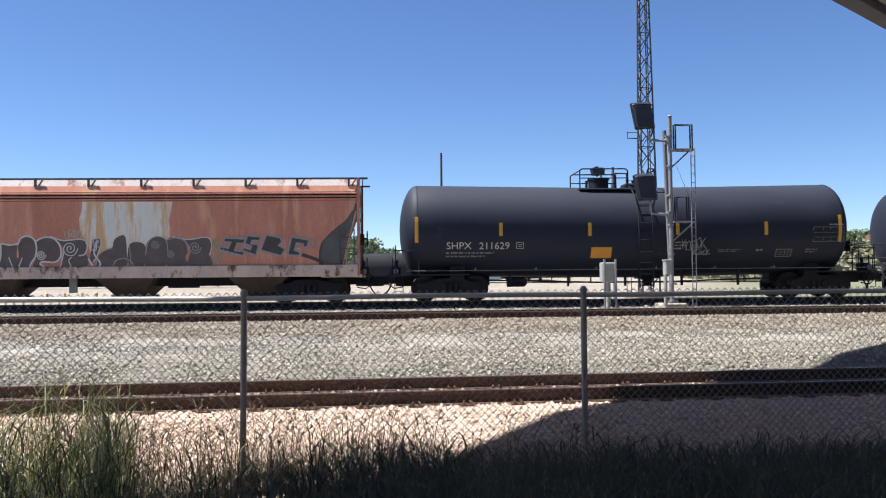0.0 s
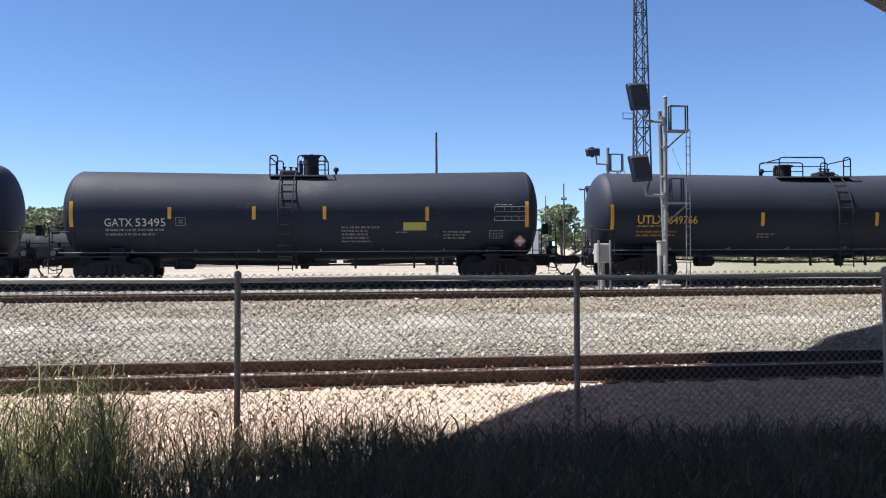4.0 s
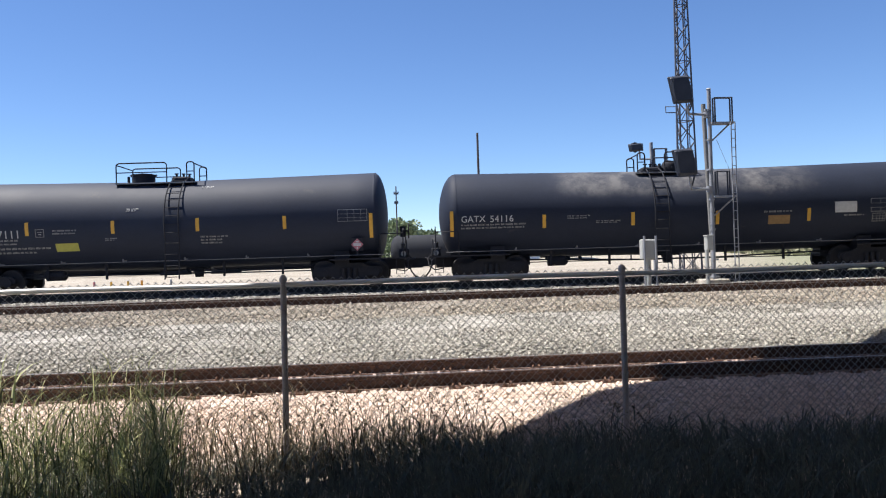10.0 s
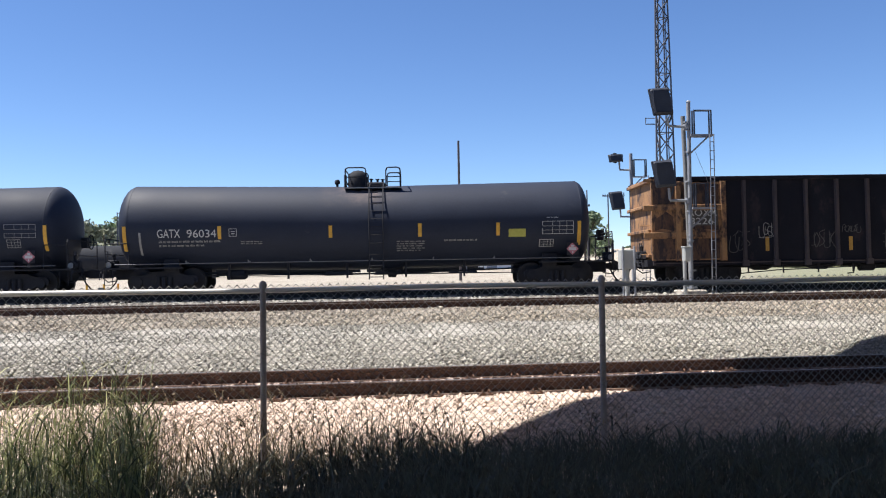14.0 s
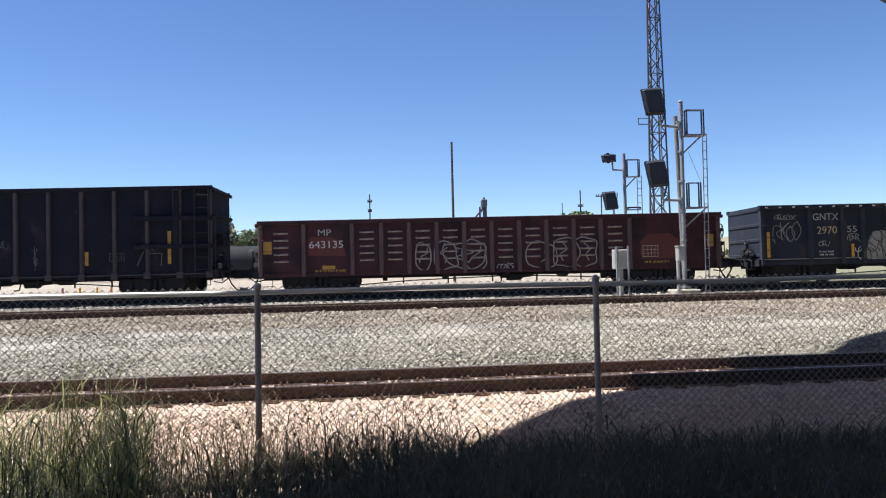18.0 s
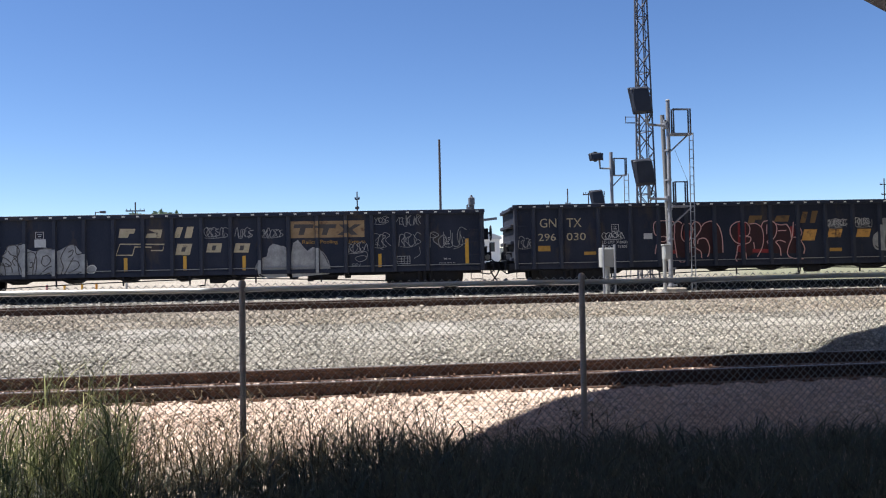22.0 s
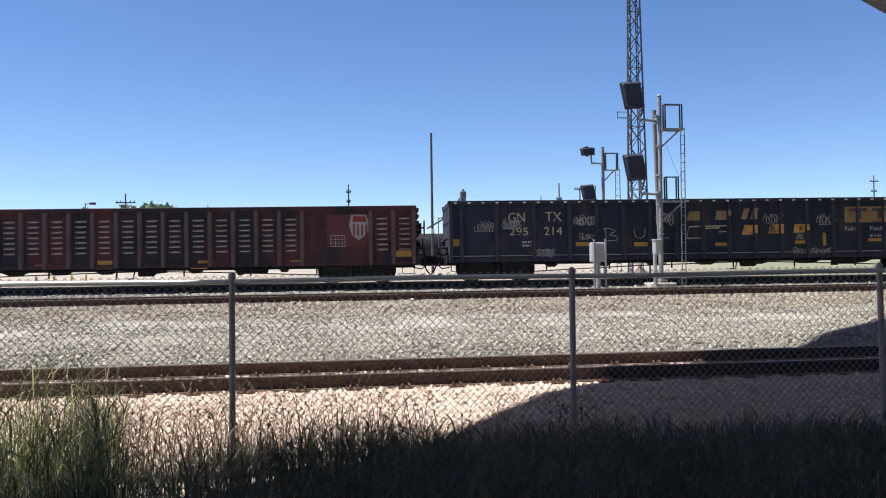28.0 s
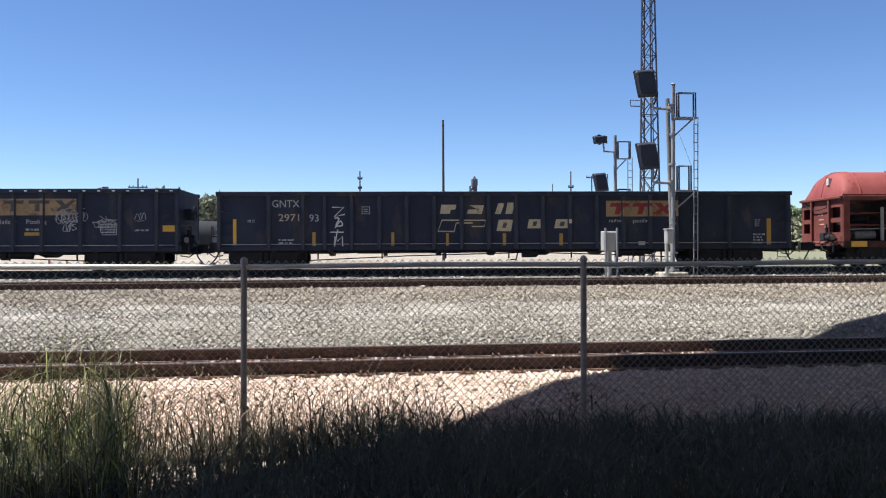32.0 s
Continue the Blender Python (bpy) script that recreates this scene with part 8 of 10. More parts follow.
poly(hop, [(4.46, 2.40), (4.89, 2.36), (4.85, 2.20), (4.60, 2.21), (4.56, 2.13), (4.84, 2.07), (4.74, 1.71), (4.29, 1.87), (4.33, 2.00), (4.56, 1.92), (4.60, 2.01), (4.35, 2.13)], M_SPRAYDARK, "painted_letter", 0.004)
line(hop, [(5.08, 2.42), (5.57, 2.32), (5.63, 2.15), (5.50, 2.06), (5.73, 1.92), (5.57, 1.68), (4.89, 1.89)], 0.042, M_SPRAYFAINT, True, False)
poly(hop, [(5.08, 2.42), (5.57, 2.32), (5.63, 2.15), (5.50, 2.06), (5.73, 1.92), (5.57, 1.68), (4.89, 1.89)], M_SPRAYDARK, "painted_letter", 0.004)
line(hop, [(5.93, 2.34), (6.52, 2.24), (6.47, 1.98), (6.33, 2.00), (6.33, 2.07), (6.11, 2.12), (6.04, 1.88), (6.22, 1.83), (6.20, 1.68), (5.80, 1.73)], 0.042, M_SPRAYFAINT, True, False)
poly(hop, [(5.93, 2.34), (6.52, 2.24), (6.47, 1.98), (6.33, 2.00), (6.33, 2.07), (6.11, 2.12), (6.04, 1.88), (6.22, 1.83), (6.20, 1.68), (5.80, 1.73)], M_SPRAYDARK, "painted_letter", 0.004)
line(hop, [(6.29, 1.73), (6.72, 1.58), (7.01, 1.43)], 0.06, M_SPRAYDARK, False, True)
small_print(hop, 6.55, 6.93, 1.91, 2.29, 5, M_GREYPAINT, 4)
outline(hop, 5.82, 6.23, 1.70, 1.95, M_WHITE, True)
poly(hop, [(4.00, 1.15), (4.29, 1.16), (4.26, 1.04), (4.03, 1.04)], M_ORANGEFADE, "faded_orange_mark")
poly(hop, [(7.77, 1.24), (8.17, 1.23), (8.17, 1.06), (7.77, 1.08)], M_ORANGEFADE, "faded_orange_mark")
rox = tall_gondola(110.91, 125.14)
SIDE_Y[rox.name] = FACES_OUT[rox.name]
mark(rox, -5.92, -4.81, 2.17, 2.78, M_SPRAYDARK, "number_panel")
write(rox, "ROXX", -5.81, -4.83, 2.50, 2.74, M_WHITE)
write(rox, "8226", -5.79, -4.96, 2.21, 2.44, M_WHITE)
SIDE_Y[rox.name] = -1.434
mark(rox, -3.10, -2.97, 1.26, 1.75, M_YDIM, "reflector_strip")
mark(rox, -0.14, -0.01, 1.24, 1.72, M_YDIM, "reflector_strip")
tag(rox, -4.39, -3.72, 1.32, 2.05, M_CHALK, 2)
tag(rox, -3.35, -2.75, 1.77, 2.24, M_GREYPAINT, 3)
tag(rox, -1.42, -0.70, 1.40, 1.98, M_CHALK, 4)
tag(rox, -0.37, 0.24, 1.88, 2.14, M_CHALK, 6)
mark(rox, 2.83, 2.95, 1.23, 1.70, M_YDIM, "reflector_strip")
mark(rox, 5.60, 5.72, 1.24, 2.35, M_YDIM, "reflector_strip")
outline(rox, 3.65, 4.15, 1.36, 1.64, M_CHALK, True)
line(rox, [(4.57, 1.19), (4.80, 1.68)], 0.02, M_CHALK, False, False)
line(rox, [(5.38, 1.17), (5.41, 1.59), (4.91, 1.61)], 0.02, M_CHALK, False, False)
line(rox, [(5.08, 1.76), (4.97, 1.60), (5.19, 1.60)], 0.02, M_CHALK, True, False)
tag(rox, 1.13, 1.23, 1.20, 1.89, M_CHALK, 7)
mpg, mpg_h, mpg_s = gondola("gondola_car", 126.67, 142.67, 0.68, 2.61, "dark red gondola with pressed ridges and chalky outlines", M_RED, 15, post_paint=M_REDPOST, louvres=5, posts=(1.55, 3.2, 4.2), clear=((11.2, 11.3), (5.0, 6.8)))
poly(mpg, [(-6.32, 1.40), (-6.31, 1.95), (-6.15, 2.05), (-5.53, 2.03), (-5.32, 1.93), (-5.06, 1.59), (-5.04, 1.37)], M_REDPALE, "faded_patch")
write(mpg, "MP", -5.96, -5.51, 2.08, 2.29, M_GREYTEXT)
write(mpg, "643135", -6.27, -5.11, 1.65, 1.90, M_WHITE)
mark(mpg, -7.82, -7.54, 1.48, 1.91, M_YDIM, "reflector_strip")
mark(mpg, -5.83, -5.39, 0.92, 1.05, M_YDIM, "reflector_strip")
small_print(mpg, -6.08, -5.04, 0.77, 0.91, 1, M_YDIM, 3)
bubble(mpg, -2.68, -2.09, 0.83, 1.80, None, M_GREYPAINT, 30)
bubble(mpg, -2.09, -1.13, 0.79, 1.82, None, M_GREYPAINT, 31)
bubble(mpg, -1.06, -0.13, 0.77, 1.84, None, M_GREYPAINT, 32)
bubble(mpg, -1.70, -0.18, 0.83, 1.79, None, M_GREYPAINT, 40)
bubble(mpg, 1.15, 2.31, 0.77, 1.73, None, M_GREYPAINT, 41)
bubble(mpg, 2.12, 3.08, 0.75, 1.91, None, M_GREYPAINT, 42)
bubble(mpg, 2.79, 3.70, 0.74, 1.90, None, M_GREYPAINT, 43)
poly(mpg, [(5.17, 1.24), (5.18, 1.66), (5.45, 1.89), (6.19, 1.92), (6.62, 1.64), (6.68, 1.05), (5.20, 1.04)], M_REDPALE, "faded_patch")
outline(mpg, 5.25, 5.79, 1.11, 1.50, M_GREYTEXT, True)
mark(mpg, 7.52, 7.75, 1.42, 1.85, M_YDIM, "reflector_strip")
small_print(mpg, 5.30, 6.17, 0.82, 0.97, 1, M_YDIM, 3)
tag(mpg, 0.19, 0.69, 0.76, 0.99, M_GREYTEXT, 5)
gna, gna_h, gna_s = gondola("gondola_car", 144.05, 164.10, 0.7, 2.8, "black gondola with silver painted letters and tan logo blocks", M_GON, 21, post_paint=M_GONPOST, caps=True, posts=(1.81, 2.95, 3.7, 4.6), posts_right=(1.96, 3.1, 3.85, 4.75), rib_d=0.04, trim=0.35, ledge=True)
write(gna, "GNTX", -8.10, -7.19, 2.25, 2.49, M_GREYTEXT)
write(gna, "2970", -7.96, -7.25, 1.77, 2.03, M_TAN)
write(gna, "55", -6.88, -6.54, 1.81, 2.03, M_GREYTEXT)
mark(gna, -9.76, -9.65, 0.98, 1.87, M_YELLOW, "reflector_strip")
mark(gna, -6.75, -6.65, 0.95, 1.40, M_YELLOW, "reflector_strip")
outline(gna, -5.08, -4.81, 2.03, 2.27, M_WHITE, False)
mark(gna, -5.11, -4.74, 1.75, 2.02, M_WHITE, "white_label")
small_print(gna, -7.90, -7.38, 0.96, 1.18, 2, M_WHITE, 2)
poly(gna, [(-6.29, 1.22), (-6.12, 1.22), (-6.07, 0.82), (-6.29, 0.82), (-6.38, 1.04)], M_SPRAYDARK, "painted_letter")
line(gna, [(-6.29, 1.22), (-6.12, 1.22), (-6.07, 0.82), (-6.29, 0.82), (-6.38, 1.04)], 0.016, M_SPRAYDARK, True, True)
poly(gna, curve_pts([(-6.28, 1.0), (-6.17, 1.3), (-6.03, 1.72), (-5.67, 1.86), (-5.38, 1.72), (-5.08, 1.62), (-4.73, 1.74), (-4.38, 1.62), (-4.12, 1.74), (-3.83, 1.82), (-3.62, 1.6), (-3.43, 1.42), (-3.38, 0.95), (-3.68, 0.8), (-4.88, 0.78), (-6.08, 0.8)], 3), M_SILVERFILL, "painted_letter", 0.0)
poly(gna, [(-5.38, 1.50), (-5.16, 1.59), (-5.04, 1.36), (-5.11, 0.82), (-5.37, 0.80)], M_SILVERFILL, "painted_letter", 0.0008)
line(gna, [(-5.38, 1.50), (-5.16, 1.59), (-5.04, 1.36), (-5.11, 0.82), (-5.37, 0.80)], 0.016, M_SPRAYDARK, True, True)
poly(gna, [(-5.66, 1.81), (-5.42, 1.87), (-5.37, 1.43), (-5.37, 0.80), (-5.58, 0.81), (-5.66, 1.31)], M_SILVERFILL, "painted_letter", 0.0016)
line(gna, [(-5.66, 1.81), (-5.42, 1.87), (-5.37, 1.43), (-5.37, 0.80), (-5.58, 0.81), (-5.66, 1.31)], 0.016, M_SPRAYDARK, True, True)
poly(gna, [(-6.04, 1.61), (-5.98, 1.80), (-5.75, 1.84), (-5.61, 1.69), (-5.65, 1.49), (-5.79, 1.43), (-5.65, 1.24), (-5.54, 0.80), (-6.12, 0.83), (-6.27, 0.99), (-6.21, 1.19), (-5.99, 1.12), (-5.87, 1.21), (-6.00, 1.37), (-6.17, 1.47)], M_SILVERFILL, "painted_letter", 0.0024)
line(gna, [(-6.04, 1.61), (-5.98, 1.80), (-5.75, 1.84), (-5.61, 1.69), (-5.65, 1.49), (-5.79, 1.43), (-5.65, 1.24), (-5.54, 0.80), (-6.12, 0.83), (-6.27, 0.99), (-6.21, 1.19), (-5.99, 1.12), (-5.87, 1.21), (-6.00, 1.37), (-6.17, 1.47)], 0.016, M_SPRAYDARK, True, True)
poly(gna, [(-5.08, 1.43), (-4.99, 1.66), (-4.71, 1.70), (-4.42, 1.66), (-4.42, 1.21), (-4.44, 0.98), (-4.74, 0.85), (-5.00, 0.79), (-5.17, 0.86)], M_SILVERFILL, "painted_letter", 0.0032)
line(gna, [(-5.08, 1.43), (-4.99, 1.66), (-4.71, 1.70), (-4.42, 1.66), (-4.42, 1.21), (-4.44, 0.98), (-4.74, 0.85), (-5.00, 0.79), (-5.17, 0.86)], 0.016, M_SPRAYDARK, True, True)
poly(gna, [(-4.12, 1.66), (-3.99, 1.80), (-3.80, 1.80), (-3.73, 1.50), (-3.49, 1.49), (-3.48, 0.99), (-3.60, 0.89), (-3.88, 0.80), (-4.23, 0.81), (-4.17, 1.07), (-4.25, 1.37)], M_SILVERFILL, "painted_letter", 0.004)
line(gna, [(-4.12, 1.66), (-3.99, 1.80), (-3.80, 1.80), (-3.73, 1.50), (-3.49, 1.49), (-3.48, 0.99), (-3.60, 0.89), (-3.88, 0.80), (-4.23, 0.81), (-4.17, 1.07), (-4.25, 1.37)], 0.016, M_SPRAYDARK, True, True)
poly(gna, [(-3.41, 0.97), (-3.26, 1.12), (-3.10, 1.05), (-3.15, 0.88), (-3.31, 0.84)], M_SILVERFILL, "painted_letter", 0.0048)
line(gna, [(-3.41, 0.97), (-3.26, 1.12), (-3.10, 1.05), (-3.15, 0.88), (-3.31, 0.84)], 0.016, M_SPRAYPALE, True, True)
line(gna, [(-5.98, 1.66), (-5.87, 1.52), (-5.67, 1.45), (-5.83, 1.32), (-5.74, 1.14)], 0.016, M_SPRAYDARK, False, True)
line(gna, [(-6.06, 1.25), (-5.87, 1.10), (-5.84, 0.91)], 0.016, M_SPRAYDARK, False, True)
line(gna, [(-5.25, 1.23), (-5.17, 1.26), (-5.19, 1.10), (-5.28, 1.09)], 0.016, M_SPRAYDARK, False, True)
line(gna, [(-4.86, 1.42), (-4.70, 1.47), (-4.58, 1.30), (-4.74, 1.12), (-4.88, 1.22), (-4.84, 1.42)], 0.016, M_SPRAYDARK, False, True)
line(gna, [(-4.44, 1.15), (-4.67, 1.07), (-4.94, 0.84)], 0.016, M_SPRAYDARK, False, True)
line(gna, [(-4.00, 1.57), (-3.85, 1.65), (-3.88, 1.50), (-4.00, 1.40)], 0.016, M_SPRAYDARK, False, True)
line(gna, [(-3.94, 1.27), (-3.70, 1.26), (-3.67, 1.06), (-4.00, 0.87)], 0.016, M_SPRAYDARK, False, True)
line(gna, [(-3.83, 1.40), (-4.13, 0.84)], 0.016, M_SPRAYDARK, False, True)
line(gna, [(-6.38, 0.83), (-6.52, 0.96), (-6.48, 1.26), (-6.32, 1.29)], 0.014, M_SPRAYPALE, False, True)
line(gna, [(-6.62, 1.26), (-6.58, 1.13), (-6.42, 1.16), (-6.38, 1.32)], 0.016, M_SPRAYPALE, False, True)
tag(gna, -9.54, -8.63, 1.56, 2.23, M_SPRAYFAINT, 8)
tag(gna, -6.92, -6.29, 1.51, 1.77, M_SPRAYFAINT, 9)
tag(gna, -7.91, -7.58, 1.35, 1.55, M_SPRAYFAINT, 10)
tag(gna, -9.46, -8.77, 2.32, 2.49, M_GREYPAINT, 10)
mark(gna, -2.18, -2.06, 0.89, 1.34, M_YELLOW, "reflector_strip")
poly(gna, [(-2.30, 2.33), (-1.78, 2.32), (-1.84, 2.16), (-1.98, 2.16), (-2.04, 2.02), (-2.35, 2.03)], M_TAN, "logo_shape")
poly(gna, [(-1.36, 2.29), (-0.89, 2.28), (-0.95, 2.00), (-1.45, 2.01), (-1.40, 2.15), (-1.09, 2.16)], M_TAN, "logo_shape")
poly(gna, [(-0.40, 2.35), (-0.20, 2.35), (-0.32, 1.99), (-0.53, 1.99)], M_TAN, "logo_shape")
poly(gna, [(-0.07, 2.36), (0.16, 2.36), (0.07, 1.98), (-0.16, 1.98)], M_TAN, "logo_shape")
line(gna, [(-2.30, 1.81), (-0.83, 1.78), (-0.89, 1.57), (-1.28, 1.58), (-1.25, 1.69), (-1.81, 1.71), (-1.89, 1.43), (-2.43, 1.44)], 0.022, M_TAN, True, False)
poly(gna, [(-0.40, 1.79), (0.10, 1.78), (0.01, 1.40), (-0.47, 1.41)], M_TAN, "logo_shape")
poly(gna, [(-0.23, 1.67), (-0.10, 1.67), (-0.15, 1.52), (-0.28, 1.52)], M_SPRAYDARK, "logo_counter", 0.004)
poly(gna, [(0.62, 1.79), (1.10, 1.78), (1.04, 1.47), (0.56, 1.48)], M_TAN, "logo_shape")
poly(gna, [(0.78, 1.71), (0.91, 1.71), (0.86, 1.55), (0.74, 1.55)], M_SPRAYDARK, "logo_counter", 0.004)
poly(gna, [(1.55, 1.77), (2.04, 1.76), (1.97, 1.45), (1.48, 1.46)], M_TAN, "logo_shape")
poly(gna, [(1.71, 1.69), (1.83, 1.69), (1.80, 1.53), (1.67, 1.53)], M_SPRAYDARK, "logo_counter", 0.004)
mark(gna, -0.21, -0.10, 0.89, 1.38, M_YELLOW, "reflector_strip")
mark(gna, 1.77, 1.88, 0.85, 1.34, M_YELLOW, "reflector_strip")
mark(gna, 3.63, 3.74, 0.93, 1.38, M_YELLOW, "reflector_strip")
mark(gna, 6.37, 6.48, 0.87, 1.32, M_YELLOW, "reflector_strip")
mark(gna, 9.36, 9.48, 0.93, 1.79, M_YELLOW, "reflector_strip")
mark(gna, 3.38, 5.91, 1.91, 2.48, M_LOGODIM, "logo_panel")
poly(gna, [(3.53, 2.38), (4.19, 2.37), (4.16, 2.24), (3.92, 2.25), (3.85, 2.02), (3.67, 2.02), (3.74, 2.25), (3.51, 2.25)], M_SPRAYDARK, "logo_shape", 0.004)
poly(gna, [(4.31, 2.37), (4.97, 2.36), (4.93, 2.23), (4.71, 2.23), (4.63, 2.00), (4.46, 2.01), (4.52, 2.23), (4.29, 2.24)], M_SPRAYDARK, "logo_shape", 0.004)
poly(gna, [(5.05, 2.35), (5.29, 2.35), (5.41, 2.23), (5.58, 2.35), (5.80, 2.34), (5.50, 2.16), (5.68, 1.99), (5.46, 1.99), (5.34, 2.09), (5.18, 1.99), (4.98, 1.99), (5.25, 2.16)], M_SPRAYDARK, "logo_shape", 0.004)
write(gna, "Railcar Pooling", 3.80, 5.00, 1.67, 1.83, M_YDIM)
write(gna, "Experts", 5.38, 5.94, 1.66, 1.82, M_YDIM)
tag(gna, 0.48, 1.25, 2.00, 2.37, M_SPRAYFAINT, 20)
tag(gna, 1.50, 2.10, 1.95, 2.31, M_SPRAYFAINT, 21)
tag(gna, 2.38, 3.12, 1.97, 2.29, M_SPRAYFAINT, 22)
poly(gna, [(3.48, 1.74), (3.65, 1.85), (3.81, 1.64), (3.96, 1.47), (4.16, 1.60), (4.38, 1.53), (4.55, 1.25), (4.71, 0.91), (4.67, 0.66), (4.26, 0.64), (3.45, 0.57), (3.36, 1.08)], M_SILVERFILL, "painted_letter", 0.004)
poly(gna, [(2.22, 0.91), (2.33, 1.16), (2.59, 1.30), (2.67, 1.63), (2.83, 1.73), (3.07, 1.66), (3.24, 1.61), (3.28, 1.28), (3.25, 0.60), (2.63, 0.56), (2.38, 0.69)], M_SILVERFILL, "painted_letter", 0.0048)
line(gna, [(2.62, 1.30), (2.38, 1.20), (2.21, 0.91), (2.38, 0.62), (2.63, 0.55)], 0.013, M_SPRAYFAINT, False, True)
line(gna, [(2.69, 1.30), (2.65, 1.55), (2.83, 1.72), (2.94, 1.55), (2.96, 1.29)], 0.013, M_SPRAYFAINT, False, True)
line(gna, [(2.76, 1.60), (2.74, 0.61)], 0.013, M_SPRAYFAINT, False, True)
line(gna, [(3.03, 1.63), (3.20, 1.61), (3.28, 1.28), (3.19, 1.08), (3.26, 0.61)], 0.013, M_SPRAYFAINT, False, True)
line(gna, [(3.08, 1.54), (3.03, 0.60)], 0.013, M_SPRAYFAINT, False, True)
line(gna, [(3.58, 1.78), (3.81, 1.61), (3.88, 1.27), (3.79, 0.94)], 0.013, M_SPRAYFAINT, False, True)
line(gna, [(4.12, 1.55), (4.17, 1.26), (4.00, 1.07), (3.86, 0.97), (4.01, 0.78)], 0.013, M_SPRAYFAINT, False, True)
line(gna, [(4.12, 1.59), (4.50, 1.39), (4.71, 0.95), (4.68, 0.66)], 0.013, M_SPRAYFAINT, False, True)
line(gna, [(4.18, 1.53), (4.21, 0.66)], 0.013, M_SPRAYFAINT, False, True)
line(gna, [(2.78, 0.96), (3.27, 0.95), (3.59, 1.01)], 0.013, M_SPRAYFAINT, False, True)
line(gna, [(2.79, 1.29), (2.96, 1.29)], 0.013, M_SPRAYFAINT, False, True)
line(gna, [(3.08, 0.85), (3.22, 0.95), (3.18, 0.75)], 0.013, M_SPRAYFAINT, False, True)
tag(gna, 5.25, 5.97, 1.39, 1.75, M_SPRAYFAINT, 24)
tag(gna, 6.18, 6.71, 1.58, 2.07, M_SPRAYFAINT, 25)
tag(gna, 7.06, 7.75, 1.59, 2.09, M_SPRAYFAINT, 26)
tag(gna, 8.17, 9.31, 1.54, 2.16, M_SPRAYFAINT, 27)
tag(gna, 6.19, 6.71, 2.36, 2.60, M_GREYPAINT, 28)
tag(gna, 6.97, 7.81, 2.28, 2.61, M_GREYPAINT, 29)
line(gna, [(5.34, 1.33), (5.67, 1.39), (5.97, 1.39), (5.96, 1.16), (5.72, 1.06), (5.59, 1.20), (5.83, 1.27), (6.00, 1.22)], 0.009, M_SPRAYFAINT, False, True)
line(gna, [(7.77, 1.55), (7.80, 1.29), (7.58, 1.13)], 0.009, M_SPRAYFAINT, False, True)
line(gna, [(9.18, 1.99), (9.28, 1.59), (8.95, 1.44)], 0.009, M_SPRAYFAINT, False, True)
line(gna, [(8.17, 2.01), (8.37, 1.87), (8.14, 1.84)], 0.009, M_SPRAYFAINT, False, True)
outline(gna, 7.00, 7.46, 0.96, 1.23, M_WHITE, True)
small_print(gna, 8.61, 8.87, 1.57, 1.85, 4, M_WHITE, 3)
small_print(gna, 8.62, 8.92, 1.04, 1.14, 1, M_WHITE, 4)
small_print(gna, 8.45, 9.03, 0.94, 0.98, 1, M_WHITE, 9)
small_print(gna, 5.46, 5.79, 0.92, 1.00, 2, M_GREYTEXT, 9)
gnb, gnb_h, gnb_s = gondola("gondola_car", 165.12, 185.27, 0.68, 2.92, "black gondola with red painted letters and orange logo panel", M_GON, 21, post_paint=M_GONPOST, caps=True, posts=(0.69, 1.65, 2.97, 4.1), ledge=True)
write(gnb, "GN", -9.15, -8.57, 2.12, 2.43, M_TAN)
write(gnb, "TX", -8.21, -7.69, 2.12, 2.43, M_TAN)
write(gnb, "296", -9.21, -8.60, 1.66, 1.91, M_TAN)
write(gnb, "030", -8.22, -7.55, 1.66, 1.92, M_TAN)
mark(gnb, -9.23, -8.80, 1.30, 1.49, M_YDIM, "reflector_strip")
mark(gnb, -7.62, -7.20, 1.15, 1.26, M_YDIM, "reflector_strip")
outline(gnb, -6.64, -6.38, 1.95, 2.19, M_WHITE, False)
tag(gnb, -6.96, -6.24, 1.69, 1.93, M_WHITE, 5)
write(gnb, "LD LMT 310400", -6.98, -6.09, 1.52, 1.62, M_WHITE)
write(gnb, "LT WT   75100", -6.97, -6.10, 1.37, 1.47, M_WHITE)
mark(gnb, -5.51, -5.20, 1.66, 1.86, M_WHITE, "white_label")
tag(gnb, -9.91, -9.45, 1.44, 1.83, M_SPRAYFAINT, 6)
poly(gnb, [(-1.72, 2.42), (-1.25, 2.41), (-1.30, 2.27), (-1.51, 2.27), (-1.58, 2.09), (-1.80, 2.09)], M_LOGOBROWN, "logo_shape")
poly(gnb, [(-0.74, 2.40), (-0.27, 2.40), (-0.34, 2.18), (-0.85, 2.19)], M_LOGOBROWN, "logo_shape")
poly(gnb, [(0.20, 2.52), (0.39, 2.52), (0.28, 2.13), (0.09, 2.13)], M_LOGOBROWN, "logo_shape")
poly(gnb, [(0.54, 2.55), (0.76, 2.55), (0.63, 2.12), (0.45, 2.12)], M_LOGOBROWN, "logo_shape")
poly(gnb, [(0.24, 1.90), (0.70, 1.89), (0.60, 1.50), (0.13, 1.51)], M_LOGO, "logo_shape")
poly(gnb, [(1.14, 1.91), (1.63, 1.90), (1.55, 1.60), (1.06, 1.61)], M_LOGO, "logo_shape")
poly(gnb, [(2.18, 1.89), (2.67, 1.88), (2.59, 1.59), (2.10, 1.60)], M_LOGO, "logo_shape")
mark(gnb, 1.14, 1.58, 1.11, 1.23, M_YDIM, "reflector_strip")
tag(gnb, 1.01, 1.75, 1.96, 2.26, M_SPRAYFAINT, 11)
